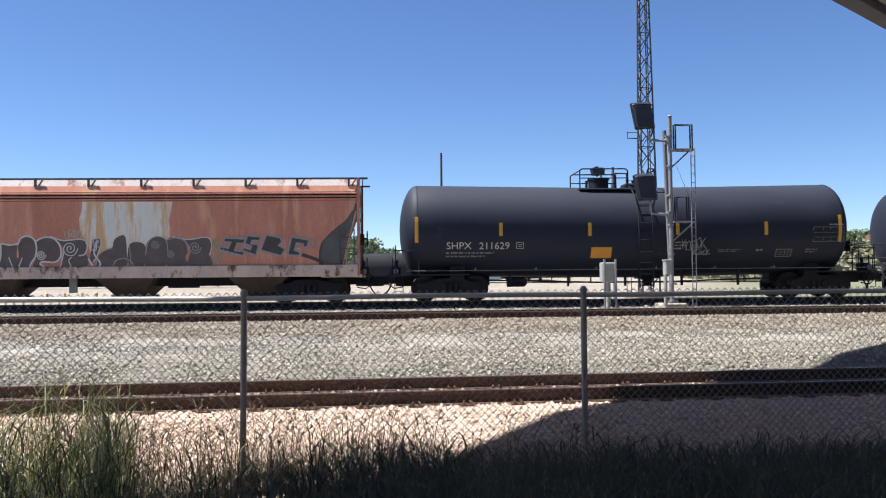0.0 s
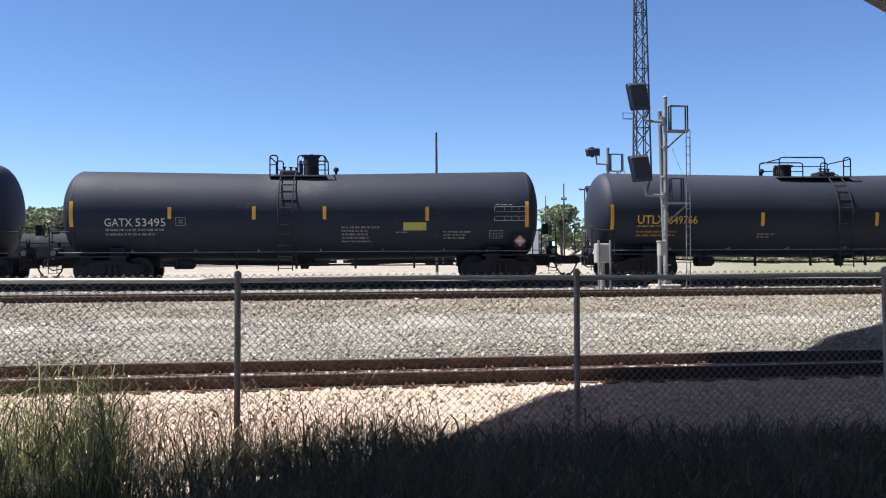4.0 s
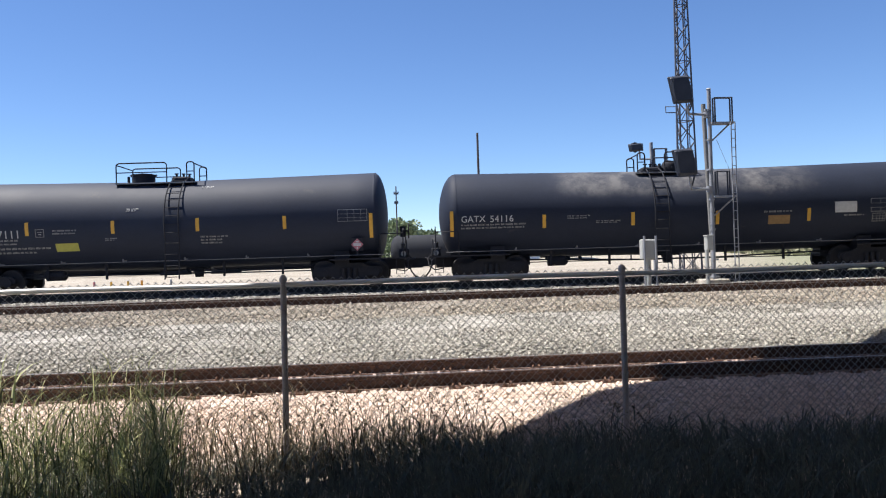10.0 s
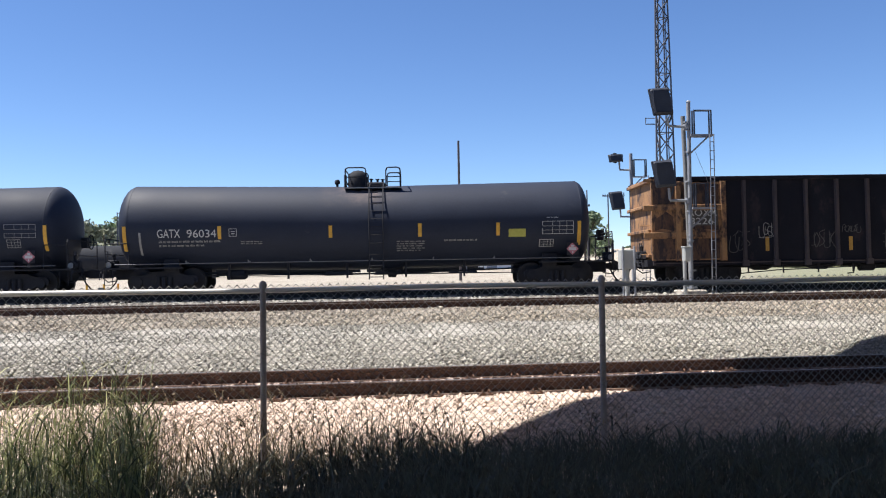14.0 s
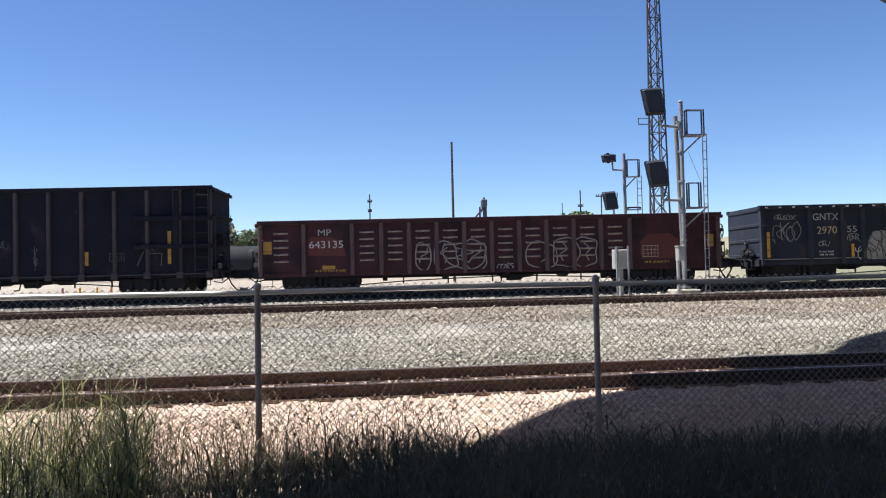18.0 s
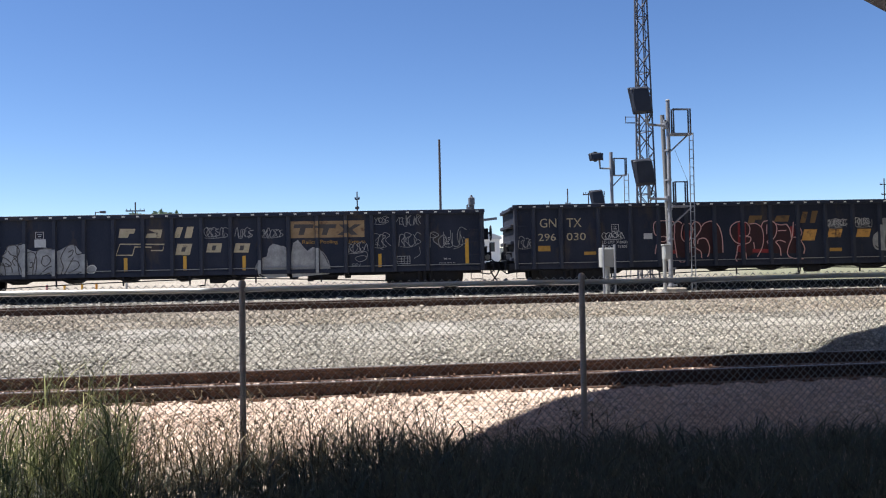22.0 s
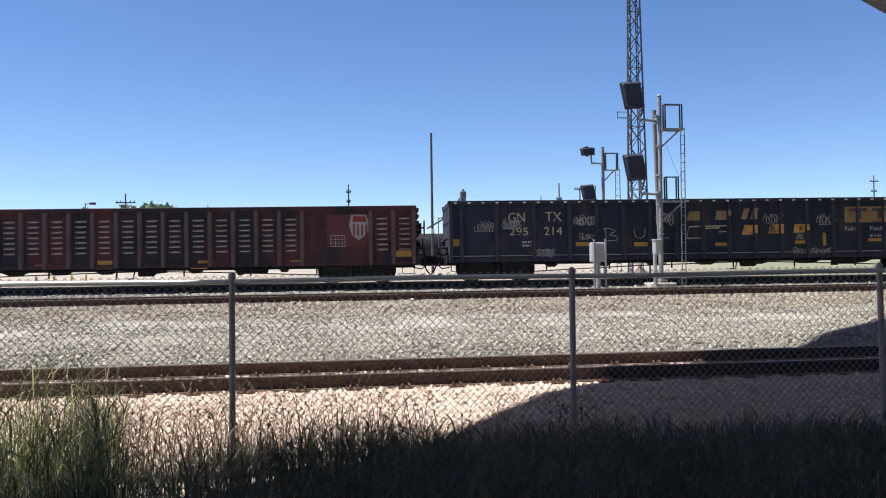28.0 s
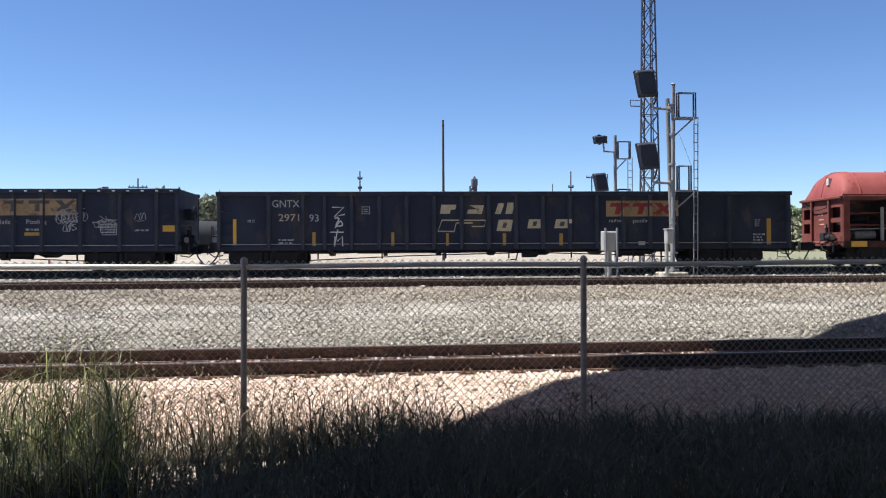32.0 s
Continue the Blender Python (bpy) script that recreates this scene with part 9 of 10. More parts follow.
tag(gnb, 2.09, 2.67, 1.97, 2.24, M_SPRAYFAINT, 12)
poly(gnb, [(-4.99, 2.22), (-3.58, 2.19), (-2.98, 2.20), (-2.79, 1.98), (-2.72, 1.64), (-2.73, 1.12), (-3.67, 1.11), (-3.94, 0.98), (-4.20, 0.99), (-4.34, 1.13), (-5.01, 1.15)], M_SPRAYMAROON, "painted_fill", 0.004)
poly(gnb, [(-2.37, 2.01), (-2.03, 2.18), (-1.49, 2.09), (-0.88, 2.15), (-0.40, 2.06), (0.07, 1.87), (0.13, 1.53), (0.02, 1.06), (-1.58, 1.09), (-1.89, 0.94), (-2.13, 0.79), (-2.26, 0.90), (-2.25, 1.35), (-2.41, 1.74)], M_SPRAYMAROON, "painted_fill", 0.004)
poly(gnb, [(-2.15, 2.17), (-1.86, 2.17), (-1.88, 1.11), (-2.17, 1.15)], M_SPRAYRED, "painted_stripe", 0.0055)
poly(gnb, [(-1.64, 1.24), (-1.03, 1.23), (-1.03, 1.10), (-1.65, 1.12)], M_SPRAYRED, "painted_stripe", 0.0055)
poly(gnb, [(-0.27, 2.01), (-0.13, 2.01), (-0.14, 1.67), (-0.27, 1.67)], M_SPRAYRED, "painted_stripe", 0.0055)
poly(gnb, [(-4.09, 1.93), (-3.84, 1.93), (-3.85, 1.61), (-4.10, 1.61)], M_MAROON, "painted_stripe", 0.0055)
poly(gnb, [(-4.68, 1.26), (-4.34, 1.26), (-4.34, 1.13), (-4.68, 1.14)], M_SPRAYRED, "painted_stripe", 0.0055)
line(gnb, [(-4.35, 0.99), (-4.40, 1.40), (-4.43, 1.74), (-4.41, 2.01), (-4.46, 2.25), (-5.09, 2.25), (-5.13, 1.88), (-5.00, 1.75), (-4.73, 1.72), (-4.75, 1.57), (-4.97, 1.55), (-5.07, 1.41), (-5.12, 1.13)], 0.017, M_SPRAYPINK, False, True)
line(gnb, [(-4.42, 2.15), (-4.29, 2.26), (-4.15, 2.19)], 0.017, M_SPRAYPINK, False, True)
line(gnb, [(-4.11, 2.14), (-4.18, 1.80), (-4.10, 1.57), (-3.91, 1.54), (-3.90, 1.19), (-4.01, 0.91), (-4.18, 0.82), (-4.28, 0.89)], 0.017, M_SPRAYPINK, False, True)
line(gnb, [(-4.09, 2.15), (-3.89, 2.18), (-3.77, 2.00), (-3.83, 1.73), (-3.93, 1.54)], 0.017, M_SPRAYPINK, False, True)
line(gnb, [(-3.77, 2.13), (-3.70, 2.23), (-3.55, 2.19), (-3.47, 2.00), (-3.59, 1.79), (-3.74, 1.56), (-3.67, 1.32), (-3.50, 1.19), (-3.47, 0.97)], 0.017, M_SPRAYPINK, False, True)
line(gnb, [(-3.48, 2.03), (-3.31, 2.19), (-3.04, 2.24), (-2.83, 2.05), (-2.72, 1.64), (-2.71, 1.14)], 0.017, M_SPRAYPINK, False, True)
line(gnb, [(-3.60, 1.46), (-3.56, 1.62), (-3.32, 1.64), (-3.19, 1.38), (-3.21, 1.12), (-3.27, 1.00)], 0.017, M_SPRAYPINK, False, True)
line(gnb, [(-2.98, 1.85), (-2.99, 1.38)], 0.017, M_SPRAYPINK, False, True)
line(gnb, [(-1.98, 1.40), (-2.25, 1.50), (-2.41, 1.74), (-2.42, 1.99), (-2.27, 2.16), (-2.03, 2.22), (-1.81, 2.15), (-1.72, 1.96), (-1.77, 1.75), (-1.90, 1.70), (-2.11, 1.71)], 0.017, M_SPRAYPINK, False, True)
line(gnb, [(-1.98, 1.40), (-2.17, 1.35), (-2.21, 1.10), (-2.26, 0.90), (-2.13, 0.77), (-1.92, 0.86), (-1.88, 1.03), (-1.98, 1.35)], 0.017, M_SPRAYPINK, False, True)
line(gnb, [(-1.73, 2.12), (-1.49, 2.13), (-1.29, 1.96), (-1.24, 1.62), (-1.30, 1.28), (-1.48, 0.97)], 0.017, M_SPRAYPINK, False, True)
line(gnb, [(-1.87, 1.68), (-1.70, 1.65), (-1.74, 1.49), (-1.91, 1.42)], 0.017, M_SPRAYPINK, False, True)
line(gnb, [(-1.60, 1.49), (-1.57, 1.25)], 0.017, M_SPRAYPINK, False, True)
line(gnb, [(-1.32, 1.99), (-1.22, 2.19), (-0.94, 2.22), (-0.78, 2.08), (-0.76, 1.85), (-0.89, 1.58), (-1.11, 1.50), (-1.00, 1.31), (-1.04, 1.10)], 0.017, M_SPRAYPINK, False, True)
line(gnb, [(-1.11, 2.09), (-1.12, 1.75)], 0.017, M_SPRAYPINK, False, True)
line(gnb, [(-0.81, 1.48), (-0.65, 1.53), (-0.45, 1.46)], 0.017, M_SPRAYPINK, False, True)
line(gnb, [(-0.82, 1.48), (-0.66, 1.27), (-0.63, 0.99)], 0.017, M_SPRAYPINK, False, True)
line(gnb, [(-0.78, 2.11), (-0.59, 2.07), (-0.40, 2.08), (-0.27, 1.87), (-0.24, 1.60)], 0.017, M_SPRAYPINK, False, True)
line(gnb, [(-0.71, 1.87), (-0.42, 1.87)], 0.017, M_SPRAYPINK, False, True)
line(gnb, [(-0.15, 2.17), (-0.21, 1.64), (-0.35, 1.30), (-0.39, 1.03), (-0.22, 0.90), (0.18, 0.86)], 0.017, M_SPRAYPINK, False, True)
line(gnb, [(-0.10, 2.07), (0.07, 1.97), (0.14, 1.77), (0.03, 1.64), (-0.17, 1.63)], 0.017, M_SPRAYPINK, False, True)
line(gnb, [(0.10, 1.52), (0.23, 1.26), (0.19, 1.04)], 0.017, M_SPRAYPINK, False, True)
tag(gnb, 0.98, 1.74, 2.02, 2.24, M_WHITE, 31)
tag(gnb, 2.00, 2.59, 2.03, 2.29, M_WHITE, 32)
small_print(gnb, -1.64, -1.48, 1.10, 1.21, 1, M_GREYTEXT, 3)
mark(gnb, 3.99, 6.84, 1.53, 2.69, M_LOGO, "logo_panel")
poly(gnb, [(4.18, 2.46), (4.75, 2.47), (4.75, 2.17), (4.59, 2.17), (4.32, 2.28)], M_MAROON, "logo_shape", 0.004)
poly(gnb, [(4.86, 2.47), (5.86, 2.48), (5.73, 2.26), (5.69, 1.77), (5.26, 1.78), (5.31, 2.15), (4.87, 2.17)], M_MAROON, "logo_shape", 0.004)
poly(gnb, curve_pts([(4.92, 2.00), (5.01, 2.18), (5.21, 2.17), (5.31, 2.02), (5.22, 1.86), (5.03, 1.84)], 4), M_SPRAYPALE, "painted_letter", 0.005)
poly(gnb, [(5.89, 2.40), (6.02, 2.42), (6.29, 2.07), (6.00, 1.66), (5.85, 1.70), (6.08, 2.06)], M_SPRAYDARK, "logo_shape", 0.005)
poly(gnb, [(6.29, 2.19), (6.51, 2.49), (6.69, 2.49), (6.40, 2.12), (6.67, 1.77), (6.47, 1.75), (6.25, 2.00)], M_MAROON, "logo_shape", 0.0045)
poly(gnb, curve_pts([(2.71, 1.38), (2.76, 1.67), (2.95, 1.82), (3.02, 2.17), (3.20, 2.26), (3.45, 2.15), (3.59, 2.22), (3.76, 2.13), (3.92, 2.23), (4.09, 2.15), (4.27, 2.26), (4.54, 2.15), (4.80, 1.90), (4.87, 1.54), (4.80, 1.18), (4.54, 1.12), (4.20, 1.17), (3.87, 1.11), (3.51, 1.16), (3.16, 1.10), (2.82, 1.15)], 3), M_SILVERFILL, "painted_letter", 0.006)
line(gnb, [(3.18, 1.20), (3.20, 1.61), (3.27, 1.94), (3.35, 2.08), (3.42, 1.90), (3.41, 1.20)], 0.019, M_SPRAYDARK, False, True)
line(gnb, [(3.22, 1.56), (3.41, 1.58)], 0.019, M_SPRAYDARK, False, True)
line(gnb, [(3.49, 2.10), (3.57, 1.67), (3.53, 1.16)], 0.019, M_SPRAYDARK, False, True)
line(gnb, [(3.57, 2.00), (3.71, 1.95), (3.61, 1.69), (3.71, 1.18)], 0.019, M_SPRAYDARK, False, True)
line(gnb, [(3.78, 1.96), (3.85, 1.20)], 0.019, M_SPRAYDARK, False, True)
line(gnb, [(4.06, 1.97), (3.92, 1.77), (4.05, 1.53), (3.88, 1.20)], 0.019, M_SPRAYDARK, False, True)
line(gnb, [(4.21, 1.90), (4.00, 1.73), (4.17, 1.66), (4.04, 1.20)], 0.019, M_SPRAYDARK, False, True)
line(gnb, [(4.27, 2.08), (4.39, 1.67), (4.32, 1.19)], 0.019, M_SPRAYDARK, False, True)
line(gnb, [(4.55, 1.79), (4.61, 1.62), (4.56, 1.45), (4.52, 1.62), (4.55, 1.79)], 0.019, M_SPRAYDARK, False, True)
line(gnb, [(4.29, 2.12), (4.63, 1.99), (4.83, 1.60), (4.76, 1.19)], 0.019, M_SPRAYDARK, False, True)
line(gnb, [(2.96, 1.79), (3.07, 1.53), (2.96, 1.20), (2.79, 1.28)], 0.019, M_SPRAYDARK, False, True)
tag(gnb, 5.08, 5.62, 1.23, 1.48, M_YDIM, 13)
outline(gnb, 7.60, 8.02, 1.40, 1.68, M_WHITE, True)
mark(gnb, 7.14, 7.59, 1.11, 1.26, M_YDIM, "reflector_strip")
mark(gnb, 8.78, 9.27, 1.23, 1.46, M_YDIM, "reflector_strip")
small_print(gnb, 8.63, 9.03, 1.53, 1.98, 5, M_WHITE, 14)
tag(gnb, 7.17, 7.57, 1.33, 1.51, M_SPRAYFAINT, 15)
upg, upg_h, upg_s = gondola("gondola_car", 186.25, 206.38, 0.7, 2.73, "rust-red gondola with rows of pressed ridges and yellow strips", M_RED2, 26, end_ribs=8, post_paint=M_REDPOST, louvres=7, clear=((-8.75, -7.05), (6.75, 8.35)))
mark(upg, -8.54, -7.01, 0.98, 2.58, M_REDPALE, "red_plate")
write(upg, "650646", -8.23, -7.18, 1.70, 1.98, M_WHITE)
tag(upg, -8.46, -6.98, 2.01, 2.33, M_SPRAYFAINT, 21)
small_print(upg, -8.41, -7.11, 1.39, 1.57, 2, M_GREYTEXT, 5)
mark(upg, -10.04, -9.54, 0.99, 1.22, M_YDIM, "reflector_strip")
mark(upg, -6.37, -5.86, 0.75, 0.91, M_YDIM, "reflector_strip")
mark(upg, -2.67, -2.15, 0.71, 0.87, M_YDIM, "reflector_strip")
mark(upg, -0.65, -0.13, 0.69, 0.85, M_YDIM, "reflector_strip")
mark(upg, 2.47, 3.00, 0.66, 0.81, M_YDIM, "reflector_strip")
mark(upg, 7.02, 8.48, 1.35, 2.44, M_REDPALE, "red_plate")
poly(upg, [(7.85, 2.44), (8.37, 2.44), (8.49, 2.06), (8.36, 1.75), (8.11, 1.56), (7.89, 1.72), (7.78, 2.07)], M_SPRAYFAINT, "shield_shape", 0.004)
poly(upg, [(7.92, 2.38), (8.33, 2.38), (8.37, 2.18), (7.90, 2.19)], M_MAROON, "shield_band", 0.007)
poly(upg, [(7.92, 2.11), (7.98, 2.11), (7.97, 1.72), (7.91, 1.72)], M_MAROON, "shield_bar", 0.007)
poly(upg, [(8.06, 2.11), (8.11, 2.11), (8.11, 1.72), (8.05, 1.72)], M_MAROON, "shield_bar", 0.007)
poly(upg, [(8.19, 2.11), (8.25, 2.10), (8.25, 1.71), (8.19, 1.72)], M_MAROON, "shield_bar", 0.007)
poly(upg, [(8.33, 2.10), (8.39, 2.10), (8.38, 1.71), (8.32, 1.71)], M_MAROON, "shield_bar", 0.007)
outline(upg, 7.15, 7.64, 1.35, 1.74, M_GREYTEXT, True)
mark(upg, -4.71, -4.23, 0.86, 1.03, M_YDIM, "reflector_strip")
mark(upg, -0.62, -0.13, 0.81, 0.98, M_YDIM, "reflector_strip")
mark(upg, 2.69, 3.19, 0.77, 0.94, M_YDIM, "reflector_strip")
mark(upg, 5.77, 6.27, 0.73, 0.90, M_YDIM, "reflector_strip")
mark(upg, 9.32, 9.91, 0.98, 1.19, M_YDIM, "reflector_strip")
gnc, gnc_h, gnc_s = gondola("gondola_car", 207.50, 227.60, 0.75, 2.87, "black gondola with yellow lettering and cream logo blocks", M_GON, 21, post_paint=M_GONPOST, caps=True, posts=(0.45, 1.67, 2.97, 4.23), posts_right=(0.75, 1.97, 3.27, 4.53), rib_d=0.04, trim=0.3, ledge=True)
write(gnc, "GN", -7.97, -7.39, 2.13, 2.45, M_TAN)
write(gnc, "TX", -6.67, -6.10, 2.14, 2.46, M_TAN)
write(gnc, "295", -7.94, -7.28, 1.66, 1.93, M_TAN)
write(gnc, "214", -6.72, -6.09, 1.66, 1.94, M_TAN)
mark(gnc, -10.00, -9.52, 1.31, 1.56, M_YDIM, "reflector_strip")
tag(gnc, -9.18, -8.44, 1.83, 2.06, M_SPRAYFAINT, 3)
tag(gnc, -8.20, -7.54, 1.92, 2.17, M_SPRAYFAINT, 4)
small_print(gnc, -7.49, -7.17, 1.22, 1.46, 2, M_WHITE, 5)
tag(gnc, -7.21, -6.45, 0.90, 1.18, M_SPRAYFAINT, 7)
tag(gnc, -5.66, -4.89, 1.99, 2.27, M_GREYTEXT, 8)
mark(gnc, -5.62, -5.13, 1.26, 1.40, M_YDIM, "reflector_strip")
mark(gnc, -3.55, -3.08, 1.23, 1.37, M_YDIM, "reflector_strip")
poly(gnc, [(-1.56, 2.43), (-1.10, 2.43), (-1.21, 2.11), (-1.67, 2.11)], M_LOGODIM, "logo_shape")
poly(gnc, [(-0.57, 2.45), (-0.09, 2.44), (-0.20, 2.12), (-0.65, 2.13)], M_LOGODIM, "logo_shape")
poly(gnc, [(0.41, 2.52), (0.62, 2.52), (0.48, 2.13), (0.30, 2.14)], M_LOGODIM, "logo_shape")
poly(gnc, [(0.74, 2.53), (0.95, 2.53), (0.82, 2.13), (0.63, 2.13)], M_LOGODIM, "logo_shape")
poly(gnc, [(0.42, 1.93), (0.90, 1.93), (0.78, 1.59), (0.31, 1.59)], M_LOGO, "logo_shape")
poly(gnc, [(1.35, 1.95), (1.86, 1.94), (1.76, 1.62), (1.28, 1.62)], M_LOGO, "logo_shape")
line(gnc, [(-1.59, 1.89), (-0.06, 1.92), (-0.13, 1.72), (-0.52, 1.70), (-0.48, 1.84), (-1.03, 1.83), (-1.12, 1.49), (-1.68, 1.49)], 0.022, M_TAN, True, False)
tag(gnc, -2.77, -2.08, 2.00, 2.32, M_GREYTEXT, 9)
mark(gnc, -0.65, -0.16, 1.20, 1.32, M_YDIM, "reflector_strip")
tag(gnc, -8.16, -7.60, 1.97, 2.23, M_SPRAYFAINT, 60)
tag(gnc, -5.69, -4.87, 2.01, 2.32, M_SPRAYFAINT, 61)
tag(gnc, -8.92, -8.50, 1.93, 2.17, M_SPRAYFAINT, 62)
tag(gnc, -5.51, -4.96, 1.49, 1.71, M_SPRAYFAINT, 63)
tag(gnc, -2.79, -2.15, 2.07, 2.39, M_SPRAYFAINT, 64)
tag(gnc, -7.00, -6.37, 0.99, 1.19, M_SPRAYFAINT, 65)
line(gnc, [(-4.65, 1.86), (-4.42, 1.86), (-4.22, 1.76), (-4.42, 1.66), (-4.14, 1.56), (-4.22, 1.44), (-4.59, 1.44)], 0.014, M_GREYPAINT, False, True)
line(gnc, [(-4.57, 1.86), (-4.54, 1.44)], 0.014, M_GREYPAINT, False, True)
line(gnc, [(-3.54, 1.82), (-3.52, 1.62), (-3.36, 1.52), (-3.19, 1.59), (-3.16, 1.84)], 0.014, M_GREYPAINT, False, True)
line(gnc, [(-2.65, 1.82), (-2.66, 1.52), (-2.32, 1.53)], 0.014, M_GREYPAINT, False, True)
tag(gnc, 1.07, 1.79, 2.02, 2.32, M_SPRAYFAINT, 70)
tag(gnc, 3.01, 3.72, 1.95, 2.30, M_SPRAYFAINT, 71)
tag(gnc, 5.98, 6.98, 1.74, 2.11, M_SPRAYFAINT, 72)
tag(gnc, 2.18, 3.58, 0.81, 1.09, M_SPRAYFAINT, 73)
tag(gnc, 2.27, 2.53, 1.40, 1.64, M_SPRAYFAINT, 74)
tag(gnc, 7.21, 7.98, 1.59, 1.84, M_SPRAYFAINT, 75)
outline(gnc, 7.48, 7.97, 1.31, 1.59, M_WHITE, True)
mark(gnc, 3.26, 3.37, 1.17, 1.62, M_YDIM, "reflector_strip")
mark(gnc, 4.07, 6.64, 1.98, 2.54, M_LOGODIM, "logo_panel")
poly(gnc, [(4.27, 2.48), (4.92, 2.48), (4.89, 2.37), (4.67, 2.37), (4.62, 2.11), (4.46, 2.11), (4.51, 2.37), (4.25, 2.37)], M_SPRAYDARK, "logo_shape", 0.004)
poly(gnc, [(5.08, 2.48), (5.77, 2.48), (5.74, 2.37), (5.50, 2.37), (5.45, 2.11), (5.27, 2.11), (5.33, 2.37), (5.06, 2.37)], M_SPRAYDARK, "logo_shape", 0.004)
poly(gnc, [(5.95, 2.48), (6.16, 2.48), (6.28, 2.34), (6.47, 2.48), (6.64, 2.48), (6.37, 2.26), (6.55, 2.11), (6.32, 2.11), (6.21, 2.20), (6.05, 2.11), (5.91, 2.11), (6.14, 2.29)], M_SPRAYDARK, "logo_shape", 0.004)
write(gnc, "Railcar", 4.07, 4.67, 1.69, 1.84, M_GREYTEXT)
write(gnc, "Pooling", 5.00, 5.66, 1.65, 1.84, M_GREYTEXT)
write(gnc, "Experts", 6.16, 6.68, 1.69, 1.84, M_GREYTEXT)
small_print(gnc, 4.98, 5.66, 1.40, 1.54, 1, M_GREYTEXT, 4)
poly(gnc, [(2.24, 1.94), (2.73, 1.94), (2.67, 1.64), (2.19, 1.64)], M_LOGO, "logo_shape")
poly(gnc, [(2.43, 1.86), (2.52, 1.86), (2.48, 1.72), (2.39, 1.72)], M_SPRAYDARK, "logo_counter", 0.004)
poly(gnc, [(1.41, 1.86), (1.51, 1.86), (1.47, 1.73), (1.37, 1.73)], M_SPRAYDARK, "logo_counter", 0.004)
mark(gnc, 2.24, 2.67, 1.25, 1.36, M_YDIM, "reflector_strip")
mark(gnc, 4.93, 5.42, 1.30, 1.41, M_YDIM, "reflector_strip")
tag(gnc, 5.92, 6.88, 1.78, 2.23, M_SPRAYFAINT, 11)
tag(gnc, 6.20, 6.60, 1.44, 1.72, M_GREYTEXT, 12)
outline(gnc, 7.42, 7.91, 1.40, 1.68, M_WHITE, True)
line(gnc, [(7.16, 1.72), (7.97, 1.82)], 0.015, M_SPRAYFAINT, False, True)
line(gnc, [(7.41, 1.95), (7.65, 1.80), (7.61, 1.94)], 0.012, M_SPRAYFAINT, False, False)
small_print(gnc, 8.56, 9.06, 1.39, 1.50, 1, M_GREYTEXT, 13)
mark(gnc, 9.49, 9.96, 1.42, 1.63, M_YELLOW, "yellow_mark")
tag(gnc, 8.58, 8.91, 1.81, 2.09, M_GREYPAINT, 14)
gnd, gnd_h, gnd_s = gondola("gondola_car", 228.85, 248.75, 0.76, 2.76, "black gondola with white scrawl and cream logo blocks", M_GON, 21, post_paint=M_GONPOST, caps=False, posts=(1.75, 2.9, 3.63, 4.55), posts_right=(2.2, 3.35, 4.08, 5.0), rib_d=0.04, trim=0.45, ledge=True)
write(gnd, "GNTX", -8.09, -7.17, 2.23, 2.48, M_GREYTEXT)
write(gnd, "2971", -7.88, -7.18, 1.76, 2.00, M_TAN)
write(gnd, "93", -6.84, -6.52, 1.74, 1.99, M_GREYTEXT)
mark(gnd, -9.41, -9.30, 0.95, 1.83, M_YELLOW, "reflector_strip")
small_print(gnd, -7.88, -7.38, 0.94, 1.15, 2, M_WHITE, 2)
mark(gnd, -6.74, -6.63, 0.92, 1.38, M_YDIM, "reflector_strip")
mark(gnd, -4.05, -3.95, 0.90, 1.37, M_YDIM, "reflector_strip")
outline(gnd, -5.05, -4.78, 2.00, 2.25, M_WHITE, False)
small_print(gnd, -8.92, -8.66, 1.70, 1.81, 2, M_WHITE, 3)
line(gnd, [(-6.07, 2.23), (-5.67, 2.23), (-6.00, 1.90), (-5.64, 1.99)], 0.02, M_SPRAYPALE, False, False)
line(gnd, [(-5.98, 1.86), (-5.83, 1.84), (-5.93, 1.61), (-5.72, 1.61), (-5.79, 1.76), (-5.96, 1.53)], 0.02, M_SPRAYPALE, False, True)
line(gnd, [(-6.13, 1.38), (-5.67, 1.38)], 0.02, M_SPRAYPALE, False, True)
line(gnd, [(-5.88, 1.46), (-5.99, 0.89), (-5.98, 1.23), (-5.88, 1.07), (-5.72, 1.24), (-5.71, 0.90)], 0.02, M_SPRAYPALE, False, False)
poly(gnd, [(-2.33, 2.31), (-1.81, 2.31), (-1.85, 2.14), (-2.00, 2.14), (-2.04, 2.00), (-2.38, 2.00)], M_TAN, "logo_shape")
poly(gnd, [(-1.36, 2.29), (-0.86, 2.29), (-0.94, 1.99), (-1.46, 2.00), (-1.40, 2.14), (-1.08, 2.15)], M_TAN, "logo_shape")
poly(gnd, [(-0.36, 2.36), (-0.15, 2.36), (-0.28, 1.99), (-0.48, 1.99)], M_TAN, "logo_shape")
poly(gnd, [(-0.04, 2.38), (0.21, 2.38), (0.12, 1.99), (-0.12, 1.99)], M_TAN, "logo_shape")
line(gnd, [(-2.31, 1.78), (-0.80, 1.77), (-0.86, 1.56), (-1.28, 1.56), (-1.25, 1.68), (-1.82, 1.68), (-1.89, 1.39), (-2.45, 1.40)], 0.022, M_TAN, True, False)
